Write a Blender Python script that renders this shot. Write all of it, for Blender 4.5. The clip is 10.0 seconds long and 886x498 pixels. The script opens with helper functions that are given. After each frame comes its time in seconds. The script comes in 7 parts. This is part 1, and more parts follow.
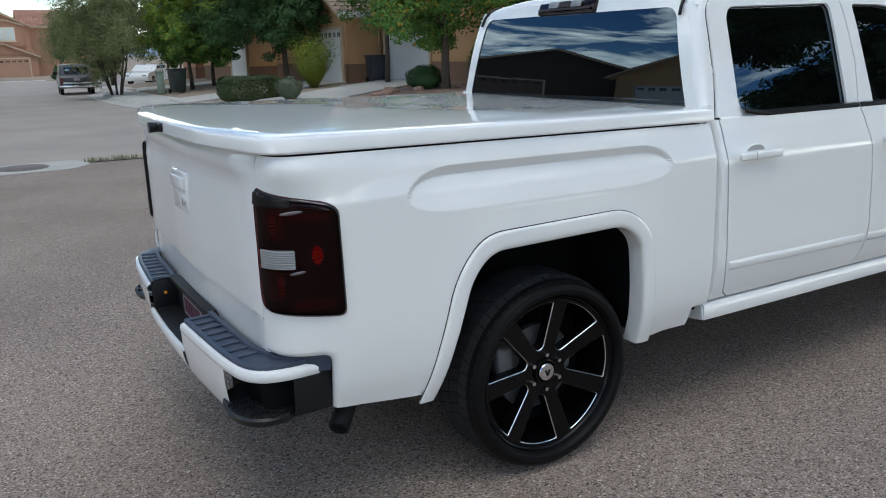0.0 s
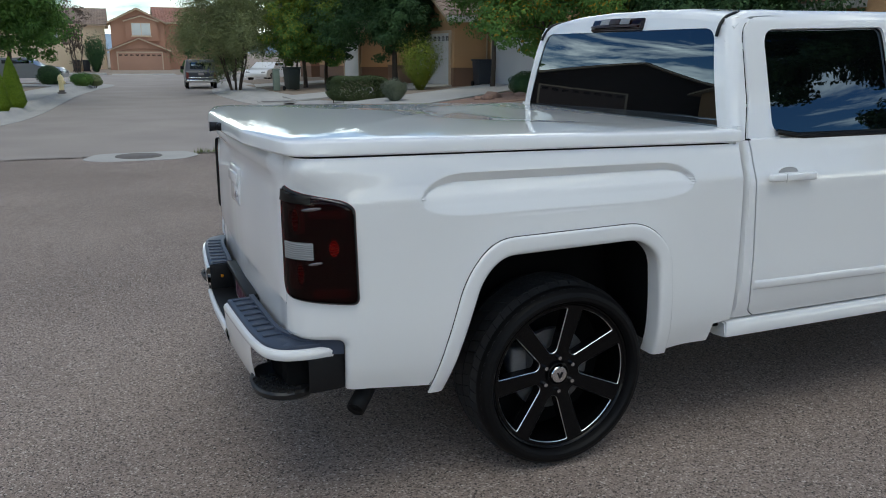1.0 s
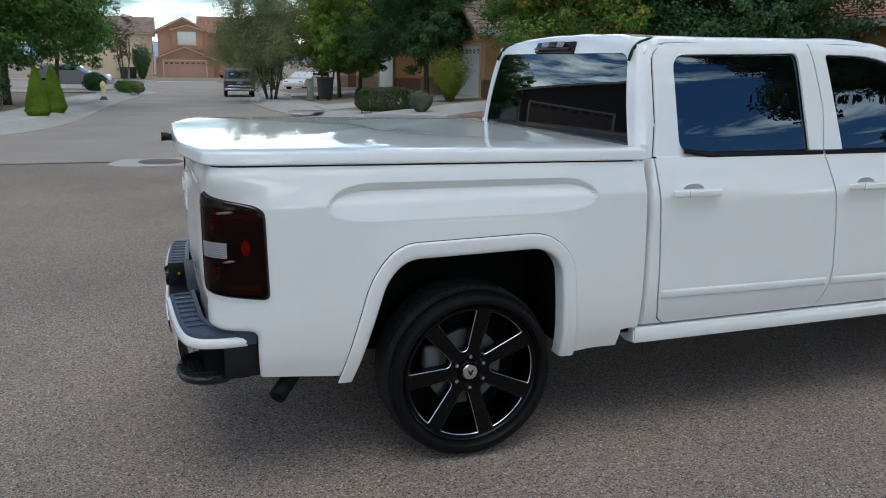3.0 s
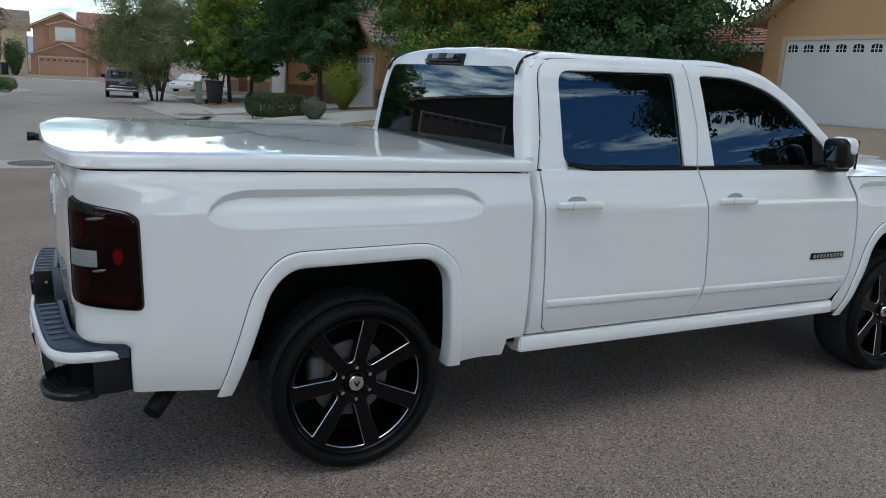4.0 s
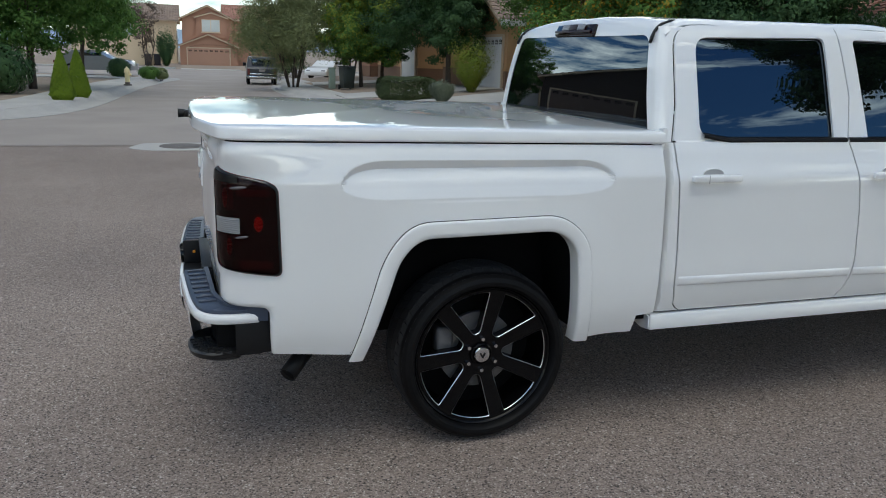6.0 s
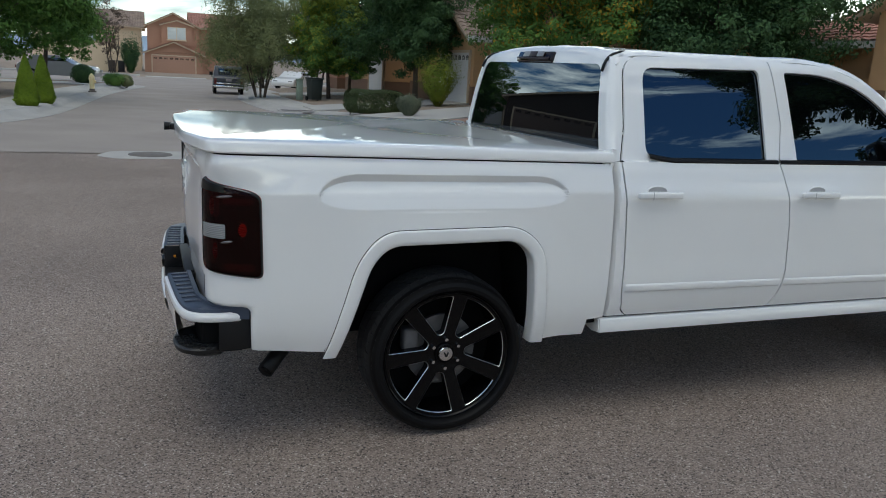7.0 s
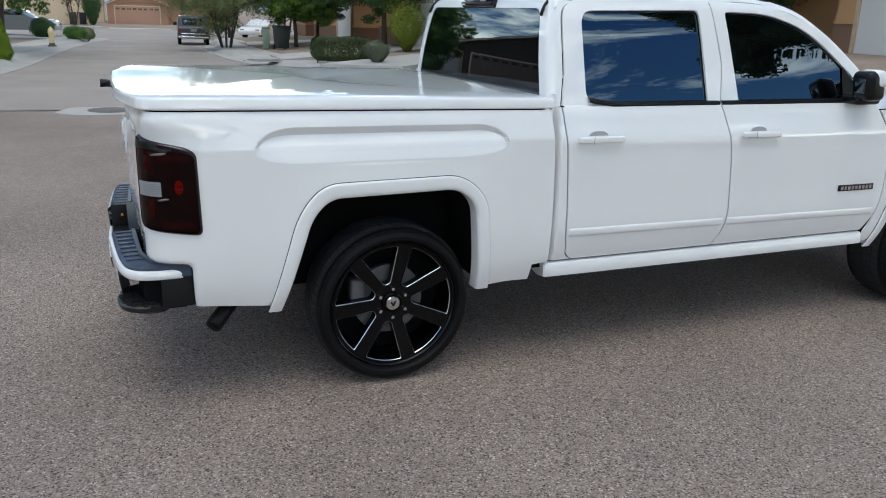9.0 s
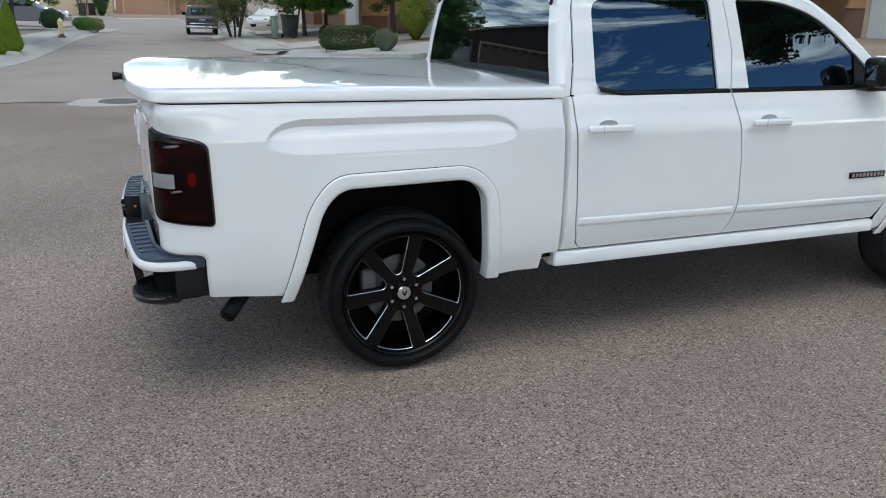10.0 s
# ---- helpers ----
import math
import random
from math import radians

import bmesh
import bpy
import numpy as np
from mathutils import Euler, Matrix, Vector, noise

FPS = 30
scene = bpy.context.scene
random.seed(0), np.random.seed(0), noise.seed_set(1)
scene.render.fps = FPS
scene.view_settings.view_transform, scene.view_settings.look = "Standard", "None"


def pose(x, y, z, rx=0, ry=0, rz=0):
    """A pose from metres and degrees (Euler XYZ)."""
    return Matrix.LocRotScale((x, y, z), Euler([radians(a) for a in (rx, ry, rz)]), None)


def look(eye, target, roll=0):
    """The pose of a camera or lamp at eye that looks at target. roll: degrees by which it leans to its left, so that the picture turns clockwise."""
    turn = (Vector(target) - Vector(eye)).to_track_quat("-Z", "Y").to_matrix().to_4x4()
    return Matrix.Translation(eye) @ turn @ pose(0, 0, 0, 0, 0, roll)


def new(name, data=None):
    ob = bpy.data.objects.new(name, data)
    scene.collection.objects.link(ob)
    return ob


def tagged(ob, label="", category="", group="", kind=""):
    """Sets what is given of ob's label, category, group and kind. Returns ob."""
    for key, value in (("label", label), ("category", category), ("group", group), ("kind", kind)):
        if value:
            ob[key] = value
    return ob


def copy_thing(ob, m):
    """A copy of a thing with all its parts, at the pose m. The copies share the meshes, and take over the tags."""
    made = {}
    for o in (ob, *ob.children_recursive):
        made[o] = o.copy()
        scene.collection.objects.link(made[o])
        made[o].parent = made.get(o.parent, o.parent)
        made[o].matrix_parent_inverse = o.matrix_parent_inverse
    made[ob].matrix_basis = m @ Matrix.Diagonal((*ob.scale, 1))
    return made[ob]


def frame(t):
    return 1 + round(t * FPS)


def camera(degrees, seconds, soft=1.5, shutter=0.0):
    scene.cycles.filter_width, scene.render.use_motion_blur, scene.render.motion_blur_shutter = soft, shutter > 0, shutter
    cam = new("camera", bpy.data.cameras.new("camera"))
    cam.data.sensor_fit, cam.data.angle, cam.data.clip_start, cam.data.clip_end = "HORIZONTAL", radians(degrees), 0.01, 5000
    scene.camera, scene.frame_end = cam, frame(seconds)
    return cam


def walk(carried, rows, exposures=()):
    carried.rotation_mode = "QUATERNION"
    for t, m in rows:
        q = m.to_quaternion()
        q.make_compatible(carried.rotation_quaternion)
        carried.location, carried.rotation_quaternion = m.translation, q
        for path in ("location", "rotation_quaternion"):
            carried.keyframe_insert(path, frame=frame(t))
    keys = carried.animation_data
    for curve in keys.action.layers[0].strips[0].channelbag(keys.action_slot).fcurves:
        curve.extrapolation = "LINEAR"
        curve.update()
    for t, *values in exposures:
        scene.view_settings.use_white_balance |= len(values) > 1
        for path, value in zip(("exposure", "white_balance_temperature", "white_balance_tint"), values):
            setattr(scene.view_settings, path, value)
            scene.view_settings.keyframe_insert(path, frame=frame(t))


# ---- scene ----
cam = camera(58.7, 10.0, 1.0)
PATH = [
    (0, (-1.806, -3.172, 1.63), (-0.82, -1.503, 1.138), -1.3),
    (0.5, (-1.643, -3.321, 1.667), (-0.821, -1.562, 1.186), -1.3),
    (1, (-1.616, -3.489, 1.668), (-0.861, -1.7, 1.187), 0.3),
    (1.5, (-1.513, -3.661, 1.697), (-0.813, -1.853, 1.208), 0.5),
    (2, (-1.3, -3.835, 1.705), (-0.697, -1.99, 1.223), 0.2),
    (2.2, (-1.25, -3.862, 1.695), (-0.681, -2.006, 1.215), 0.1),
    (3.3, (-1.235, -3.932, 1.718), (-0.493, -2.128, 1.278), 1.7),
    (3.5, (-1.22, -3.932, 1.715), (-0.419, -2.151, 1.283), 2.2),
    (4, (-1.207, -3.91, 1.71), (-0.292, -2.182, 1.287), 3.2),
    (4.5, (-1.195, -3.909, 1.711), (-0.3, -2.172, 1.284), 2.3),
    (5, (-1.194, -3.906, 1.699), (-0.372, -2.139, 1.249), 2),
    (5.5, (-1.184, -3.898, 1.668), (-0.465, -2.094, 1.188), 2.3),
    (5.7, (-1.193, -3.885, 1.654), (-0.563, -2.052, 1.164), 1.6),
    (6.8, (-1.305, -4.148, 1.703), (-0.673, -2.302, 1.262), 2.4),
    (7, (-1.325, -4.193, 1.707), (-0.619, -2.375, 1.266), 3.2),
    (7.5, (-1.287, -4.252, 1.725), (-0.533, -2.453, 1.285), 3.1),
    (8, (-1.205, -4.276, 1.738), (-0.466, -2.486, 1.239), 1.7),
    (8.5, (-1.178, -4.276, 1.733), (-0.442, -2.499, 1.186), 1.6),
    (9, (-1.178, -4.28, 1.734), (-0.431, -2.514, 1.165), 1.8),
    (9.5, (-1.186, -4.287, 1.737), (-0.445, -2.52, 1.163), 1.6),
    (10, (-1.19, -4.295, 1.747), (-0.468, -2.528, 1.149), 1.3),
]
walk(cam, [(t, look(eye, target, roll)) for t, eye, target, roll in PATH],
     [(0.0, 0.05, 6560, -1.0), (1.0, -0.22, 6560, -1.0), (2.0, 0.03, 6600, -1.0), (4.0, -0.30, 6600, -1.0),
      (4.5, -0.22, 6600, -1.0), (5.5, -0.08, 6650, -1.0), (7.0, -0.33, 6700, -1.0), (7.5, -0.08, 6700, 0.0),
      (8.0, -0.03, 6700, 0.0), (8.5, 0.10, 6700, 0.0), (10.0, 0.20, 6700, 0.0)])

# ---- light and air ----
SUN_ELEV, SUN_AZ = 70.0, 205.0
world = bpy.data.worlds.new("sky")
scene.world = world
world.use_nodes = True
wn, wl = world.node_tree.nodes, world.node_tree.links
wn.clear()
w_out = wn.new("ShaderNodeOutputWorld")
w_bg = wn.new("ShaderNodeBackground")
w_sky = wn.new("ShaderNodeTexSky")
w_sky.sky_type = "NISHITA"
w_sky.sun_disc = False
w_sky.sun_elevation = radians(SUN_ELEV)
w_sky.sun_rotation = radians(SUN_AZ)
w_sky.air_density, w_sky.dust_density, w_sky.ozone_density = 1.0, 0.4, 6.0
w_tc = wn.new("ShaderNodeTexCoord")
w_map = wn.new("ShaderNodeMapping")
w_map.inputs["Scale"].default_value = (1.0, 1.0, 3.6)
w_cl = wn.new("ShaderNodeTexNoise")
w_cl.inputs["Scale"].default_value = 2.9
w_cl.inputs["Detail"].default_value = 9.0
w_cl.inputs["Roughness"].default_value = 0.62
w_cl.inputs["Distortion"].default_value = 0.5
w_rmp = wn.new("ShaderNodeValToRGB")
w_rmp.color_ramp.elements[0].position = 0.495
w_rmp.color_ramp.elements[1].position = 0.70
w_mix = wn.new("ShaderNodeMixRGB")
w_mix.inputs["Color2"].default_value = (30.0, 30.0, 29.6, 1)
wl.new(w_tc.outputs["Generated"], w_map.inputs["Vector"])
wl.new(w_map.outputs["Vector"], w_cl.inputs["Vector"])
# more cloud towards the horizon
w_sep = wn.new("ShaderNodeSeparateXYZ")
wl.new(w_tc.outputs["Generated"], w_sep.inputs["Vector"])
w_low = wn.new("ShaderNodeMapRange")
w_low.inputs["From Min"].default_value, w_low.inputs["From Max"].default_value = 0.03, 0.24
w_low.inputs["To Min"].default_value, w_low.inputs["To Max"].default_value = 0.14, 0.0
wl.new(w_sep.outputs["Z"], w_low.inputs["Value"])
w_sum = wn.new("ShaderNodeMath")
wl.new(w_cl.outputs["Fac"], w_sum.inputs[0])
wl.new(w_low.outputs["Result"], w_sum.inputs[1])
wl.new(w_sum.outputs[0], w_rmp.inputs["Fac"])
wl.new(w_rmp.outputs["Color"], w_mix.inputs["Fac"])
w_hsv = wn.new("ShaderNodeHueSaturation")
w_hsv.inputs["Saturation"].default_value = 1.2
w_hsv.inputs["Hue"].default_value = 0.507
wl.new(w_sky.outputs["Color"], w_hsv.inputs["Color"])
wl.new(w_hsv.outputs["Color"], w_mix.inputs["Color1"])
wl.new(w_mix.outputs["Color"], w_bg.inputs["Color"])
w_bg.inputs["Strength"].default_value = 0.13
wl.new(w_bg.outputs["Background"], w_out.inputs["Surface"])

sun_data = bpy.data.lights.new("sun", "SUN")
sun_data.energy, sun_data.angle, sun_data.color = 1.0, radians(40), (1.0, 0.93, 0.84)
sun = new("sun", sun_data)
sun.matrix_world = look((0, 0, 30), (-30 * math.cos(radians(SUN_ELEV)) * math.sin(radians(SUN_AZ)),
                                    -30 * math.cos(radians(SUN_ELEV)) * math.cos(radians(SUN_AZ)),
                                    30 - 30 * math.sin(radians(SUN_ELEV))))

# ---- materials ----
def mat(name, color, rough=0.6, metal=0.0, vary=0.12, scale=6.0, fine=60.0, bump=0.15, dist=0.004,
        coat=0.0, tint=None, spec=0.5, random_tint=0.0, ior=None):
    """A surface with variation at two scales and fine relief."""
    m = bpy.data.materials.new(name)
    m.use_nodes = True
    n, l = m.node_tree.nodes, m.node_tree.links
    b = n["Principled BSDF"]
    b.inputs["Roughness"].default_value = rough
    b.inputs["Metallic"].default_value = metal
    b.inputs["Coat Weight"].default_value = coat
    b.inputs["Coat Roughness"].default_value = 0.015
    b.inputs["Specular IOR Level"].default_value = spec
    if ior:
        b.inputs["IOR"].default_value = ior
    tc = n.new("ShaderNodeTexCoord")
    big = n.new("ShaderNodeTexNoise")
    big.inputs["Scale"].default_value = scale
    big.inputs["Detail"].default_value = 4
    small = n.new("ShaderNodeTexNoise")
    small.inputs["Scale"].default_value = fine
    small.inputs["Detail"].default_value = 5
    for t in (big, small):
        l.new(tc.outputs["Object"], t.inputs["Vector"])
    mix = n.new("ShaderNodeMixRGB")
    other = tint or tuple(c * 0.6 for c in color)
    mix.inputs["Color1"].default_value = (*[min(1, c * (1 + vary * 0.5)) for c in color], 1)
    mix.inputs["Color2"].default_value = (*other, 1)
    add = n.new("ShaderNodeMath")
    add.operation = "MULTIPLY_ADD"
    add.inputs[1].default_value = 0.6
    l.new(big.outputs["Fac"], add.inputs[0])
    sm = n.new("ShaderNodeMath")
    sm.operation = "MULTIPLY"
    sm.inputs[1].default_value = 0.4
    l.new(small.outputs["Fac"], sm.inputs[0])
    l.new(sm.outputs[0], add.inputs[2])
    rng = n.new("ShaderNodeMapRange")
    rng.inputs["From Min"].default_value = 0.3
    rng.inputs["From Max"].default_value = 0.7
    rng.inputs["To Max"].default_value = min(1.0, vary * 2)
    l.new(add.outputs[0], rng.inputs["Value"])
    l.new(rng.outputs["Result"], mix.inputs["Fac"])
    last = mix.outputs["Color"]
    if random_tint:
        oi = n.new("ShaderNodeObjectInfo")
        hsv = n.new("ShaderNodeHueSaturation")
        r2 = n.new("ShaderNodeMapRange")
        r2.inputs["To Min"].default_value = 1 - random_tint
        r2.inputs["To Max"].default_value = 1 + random_tint
        l.new(oi.outputs["Random"], r2.inputs["Value"])
        l.new(r2.outputs["Result"], hsv.inputs["Value"])
        l.new(last, hsv.inputs["Color"])
        last = hsv.outputs["Color"]
    l.new(last, b.inputs["Base Color"])
    if bump:
        bp = n.new("ShaderNodeBump")
        bp.inputs["Strength"].default_value = bump
        bp.inputs["Distance"].default_value = dist
        l.new(small.outputs["Fac"], bp.inputs["Height"])
        l.new(bp.outputs["Normal"], b.inputs["Normal"])
    return m


def leaf_mat(name, color, light):
    """Leaves: colour varies leaf by leaf, some light comes through."""
    m = bpy.data.materials.new(name)
    m.use_nodes = True
    n, l = m.node_tree.nodes, m.node_tree.links
    b = n["Principled BSDF"]
    b.inputs["Roughness"].default_value = 0.6
    b.inputs["Specular IOR Level"].default_value = 0.2
    g = n.new("ShaderNodeNewGeometry")
    mix = n.new("ShaderNodeMixRGB")
    mix.inputs["Color1"].default_value = (*color, 1)
    mix.inputs["Color2"].default_value = (*light, 1)
    tc = n.new("ShaderNodeTexCoord")
    drift = n.new("ShaderNodeTexNoise")
    drift.inputs["Scale"].default_value = 1.1
    drift.inputs["Detail"].default_value = 3
    l.new(tc.outputs["Object"], drift.inputs["Vector"])
    half = n.new("ShaderNodeMath")
    half.operation = "MULTIPLY_ADD"
    half.inputs[1].default_value = 0.5
    l.new(g.outputs["Random Per Island"], half.inputs[0])
    wide = n.new("ShaderNodeMapRange")
    wide.inputs["From Min"].default_value, wide.inputs["From Max"].default_value = 0.35, 0.65
    wide.inputs["To Min"].default_value, wide.inputs["To Max"].default_value = 0.0, 0.5
    l.new(drift.outputs["Fac"], wide.inputs["Value"])
    l.new(wide.outputs["Result"], half.inputs[2])
    l.new(half.outputs[0], mix.inputs["Fac"])
    l.new(mix.outputs["Color"], b.inputs["Base Color"])
    tr = n.new("ShaderNodeBsdfTranslucent")
    l.new(mix.outputs["Color"], tr.inputs["Color"])
    ms = n.new("ShaderNodeMixShader")
    ms.inputs["Fac"].default_value = 0.22
    l.new(b.outputs["BSDF"], ms.inputs[1])
    l.new(tr.outputs["BSDF"], ms.inputs[2])
    l.new(ms.outputs["Shader"], n["Material Output"].inputs["Surface"])
    return m


def asphalt_mat():
    """Worn road surface: dark binder with pale and brown chips, stains and dust."""
    m = bpy.data.materials.new("asphalt")
    m.use_nodes = True
    n, l = m.node_tree.nodes, m.node_tree.links
    b = n["Principled BSDF"]
    b.inputs["Roughness"].default_value = 0.85
    b.inputs["Specular IOR Level"].default_value = 0.3
    tc = n.new("ShaderNodeTexCoord")
    chips = n.new("ShaderNodeTexVoronoi")
    chips.inputs["Scale"].default_value = 155
    l.new(tc.outputs["Object"], chips.inputs["Vector"])
    sep = n.new("ShaderNodeSeparateColor")
    l.new(chips.outputs["Color"], sep.inputs["Color"])
    ramp = n.new("ShaderNodeValToRGB")
    cr = ramp.color_ramp
    cr.interpolation = "CONSTANT"
    cols = [(0.0, (0.100, 0.079, 0.066)), (0.14, (0.220, 0.174, 0.145)), (0.42, (0.280, 0.220, 0.183)), (0.68, (0.332, 0.262, 0.219)),
            (0.88, (0.425, 0.350, 0.300)), (0.97, (0.56, 0.49, 0.43))]
    while len(cr.elements) < len(cols):
        cr.elements.new(0.5)
    for e, (p, c) in zip(cr.elements, cols):
        e.position, e.color = p, (*c, 1)
    l.new(sep.outputs["Red"], ramp.inputs["Fac"])
    big = n.new("ShaderNodeTexNoise")
    big.inputs["Scale"].default_value = 0.55
    big.inputs["Detail"].default_value = 6
    l.new(tc.outputs["Object"], big.inputs["Vector"])
    r = n.new("ShaderNodeMapRange")
    r.inputs["From Min"].default_value, r.inputs["From Max"].default_value = 0.3, 0.7
    r.inputs["To Min"].default_value, r.inputs["To Max"].default_value = 0.82, 1.14
    l.new(big.outputs["Fac"], r.inputs["Value"])
    hsv = n.new("ShaderNodeHueSaturation")
    l.new(ramp.outputs["Color"], hsv.inputs["Color"])
    l.new(r.outputs["Result"], hsv.inputs["Value"])
    # sparse open pits between the stones, dark with old binder
    pits = n.new("ShaderNodeTexVoronoi")
    pits.inputs["Scale"].default_value = 62
    l.new(tc.outputs["Object"], pits.inputs["Vector"])
    psep = n.new("ShaderNodeSeparateColor")
    l.new(pits.outputs["Color"], psep.inputs["Color"])
    size = n.new("ShaderNodeMapRange")
    size.inputs["From Min"].default_value, size.inputs["From Max"].default_value = 0.56, 1.0
    size.inputs["To Min"].default_value, size.inputs["To Max"].default_value = 0.0, 0.36
    l.new(psep.outputs["Green"], size.inputs["Value"])
    less = n.new("ShaderNodeMath")
    less.operation = "LESS_THAN"
    l.new(pits.outputs["Distance"], less.inputs[0])
    l.new(size.outputs["Result"], less.inputs[1])
    pm = n.new("ShaderNodeMixRGB")
    pm.inputs["Color2"].default_value = (0.055, 0.047, 0.042, 1)
    l.new(less.outputs[0], pm.inputs["Fac"])
    l.new(hsv.outputs["Color"], pm.inputs["Color1"])
    l.new(pm.outputs["Color"], b.inputs["Base Color"])
    bp = n.new("ShaderNodeBump")
    bp.inputs["Strength"].default_value = 0.5
    bp.inputs["Distance"].default_value = 0.004
    l.new(chips.outputs["Distance"], bp.inputs["Height"])
    l.new(bp.outputs["Normal"], b.inputs["Normal"])
    return m


def stucco(name, color):
    return mat(name, color, 0.9, vary=0.12, scale=0.8, fine=90, bump=0.35, dist=0.006, tint=tuple(c * 0.8 for c in color))


M_ASPH = asphalt_mat()
M_CONC = mat("concrete", (0.42, 0.40, 0.37), 0.9, vary=0.25, scale=1.2, fine=40, bump=0.2)
M_SOIL = mat("desert_soil", (0.30, 0.235, 0.18), 0.95, vary=0.35, scale=0.7, fine=25, bump=0.6, dist=0.03)
M_GRAVEL = mat("red_gravel", (0.30, 0.19, 0.14), 0.95, vary=0.4, scale=1.5, fine=30, bump=0.8, dist=0.03)
M_PAINT = mat("white_pearl_paint", (0.84, 0.84, 0.825), 0.45, vary=0.02, scale=2, fine=400, bump=0.0, coat=1.0, spec=0.4)
M_PAINT.node_tree.nodes["Principled BSDF"].inputs["Coat IOR"].default_value = 1.62
M_DARK = mat("dark_underbody", (0.004, 0.004, 0.0042), 0.8, vary=0.2, bump=0.1, spec=0.15)
M_BLACKPL = mat("black_textured_plastic", (0.008, 0.0085, 0.0095), 0.5, vary=0.2, fine=300, bump=0.15, dist=0.001, spec=0.3)
# black rubber; the sky's blue reflection is put into its base colour
M_PAD = mat("step_rubber_sky_tint", (0.036, 0.050, 0.080), 0.38, vary=0.2, fine=300, bump=0.1, dist=0.001)
M_STEP = mat("worn_step_plastic", (0.009, 0.0095, 0.0105), 0.42, vary=0.3, fine=200, bump=0.2, dist=0.001, spec=0.45)
M_TRIM = mat("satin_black_trim", (0.005, 0.005, 0.0055), 0.3, vary=0.1, bump=0, spec=0.3)
M_RUBBER = mat("tyre_rubber", (0.005, 0.005, 0.0055), 0.5, vary=0.2, scale=10, fine=120, bump=0.1, dist=0.001, spec=0.15)
M_RIM = mat("satin_black_alloy", (0.003, 0.003, 0.0035), 0.22, vary=0.05, bump=0, spec=0.2)
M_MILLED = mat("milled_aluminium", (0.72, 0.73, 0.75), 0.28, 1.0, vary=0.05, bump=0)
M_CHROME = mat("chrome", (0.7, 0.71, 0.73), 0.12, 1.0, vary=0.03, bump=0)
M_STEEL = mat("brake_steel", (0.20, 0.20, 0.205), 0.5, 0.8, vary=0.3, bump=0.05)
M_CALIPER = mat("cast_caliper", (0.16, 0.16, 0.165), 0.5, 0.3, vary=0.3, bump=0.1)
M_TREAD = mat("dusty_tread_rubber", (0.034, 0.0343, 0.036), 0.7, vary=0.3, scale=10, fine=120, bump=0.15, dist=0.001, spec=0.15)


def glass_dark(name, color, rough=0.02, ior=1.55, coat=0.0):
    """Deeply tinted glass over a dark cabin."""
    m = bpy.data.materials.new(name)
    m.use_nodes = True
    b = m.node_tree.nodes["Principled BSDF"]
    b.inputs["Base Color"].default_value = (*color, 1)
    b.inputs["Roughness"].default_value = rough
    b.inputs["IOR"].default_value = ior
    b.inputs["Coat Weight"].default_value = coat
    b.inputs["Coat Roughness"].default_value = 0.01
    return m


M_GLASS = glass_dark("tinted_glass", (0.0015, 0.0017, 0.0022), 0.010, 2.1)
# blue of the mirrored sky put into the reflection colour
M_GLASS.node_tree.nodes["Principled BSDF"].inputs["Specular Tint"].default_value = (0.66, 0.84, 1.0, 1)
M_LAMP = glass_dark("smoked_red_lens", (0.006, 0.0006, 0.0007), 0.05, 1.38)


def ribbed(name, color, rough, metal, scale, strength, coat=0.0, direction="Z", distortion=1.5, dist=0.004):
    """A lens or reflector pressed with fine wavy ribs."""
    m = bpy.data.materials.new(name)
    m.use_nodes = True
    n, l = m.node_tree.nodes, m.node_tree.links
    b = n["Principled BSDF"]
    b.inputs["Base Color"].default_value = (*color, 1)
    b.inputs["Roughness"].default_value = rough
    b.inputs["Metallic"].default_value = metal
    b.inputs["Coat Weight"].default_value = coat
    tc = n.new("ShaderNodeTexCoord")
    wv = n.new("ShaderNodeTexWave")
    wv.bands_direction = direction
    wv.inputs["Scale"].default_value = scale
    wv.inputs["Distortion"].default_value = distortion
    wv.inputs["Detail"].default_value = 1.0
    wv.inputs["Detail Scale"].default_value = 0.6
    l.new(tc.outputs["Object"], wv.inputs["Vector"])
    bp = n.new("ShaderNodeBump")
    bp.inputs["Strength"].default_value = strength
    bp.inputs["Distance"].default_value = dist
    l.new(wv.outputs["Fac"], bp.inputs["Height"])
    l.new(bp.outputs["Normal"], b.inputs["Normal"])
    return m


def smoked_lens(name, tint):
    """A thin tinted lens: what lies behind shows through darkened, with a glossy outer face."""
    m = bpy.data.materials.new(name)
    m.use_nodes = True
    n, l = m.node_tree.nodes, m.node_tree.links
    n.remove(n["Principled BSDF"])
    tr = n.new("ShaderNodeBsdfTransparent")
    tr.inputs["Color"].default_value = (*tint, 1)
    gl = n.new("ShaderNodeBsdfGlossy")
    gl.inputs["Roughness"].default_value = 0.03
    fr = n.new("ShaderNodeFresnel")
    fr.inputs["IOR"].default_value = 1.33
    ms = n.new("ShaderNodeMixShader")
    l.new(fr.outputs["Fac"], ms.inputs["Fac"])
    l.new(tr.outputs["BSDF"], ms.inputs[1])
    l.new(gl.outputs["BSDF"], ms.inputs[2])
    l.new(ms.outputs["Shader"], n["Material Output"].inputs["Surface"])
    return m


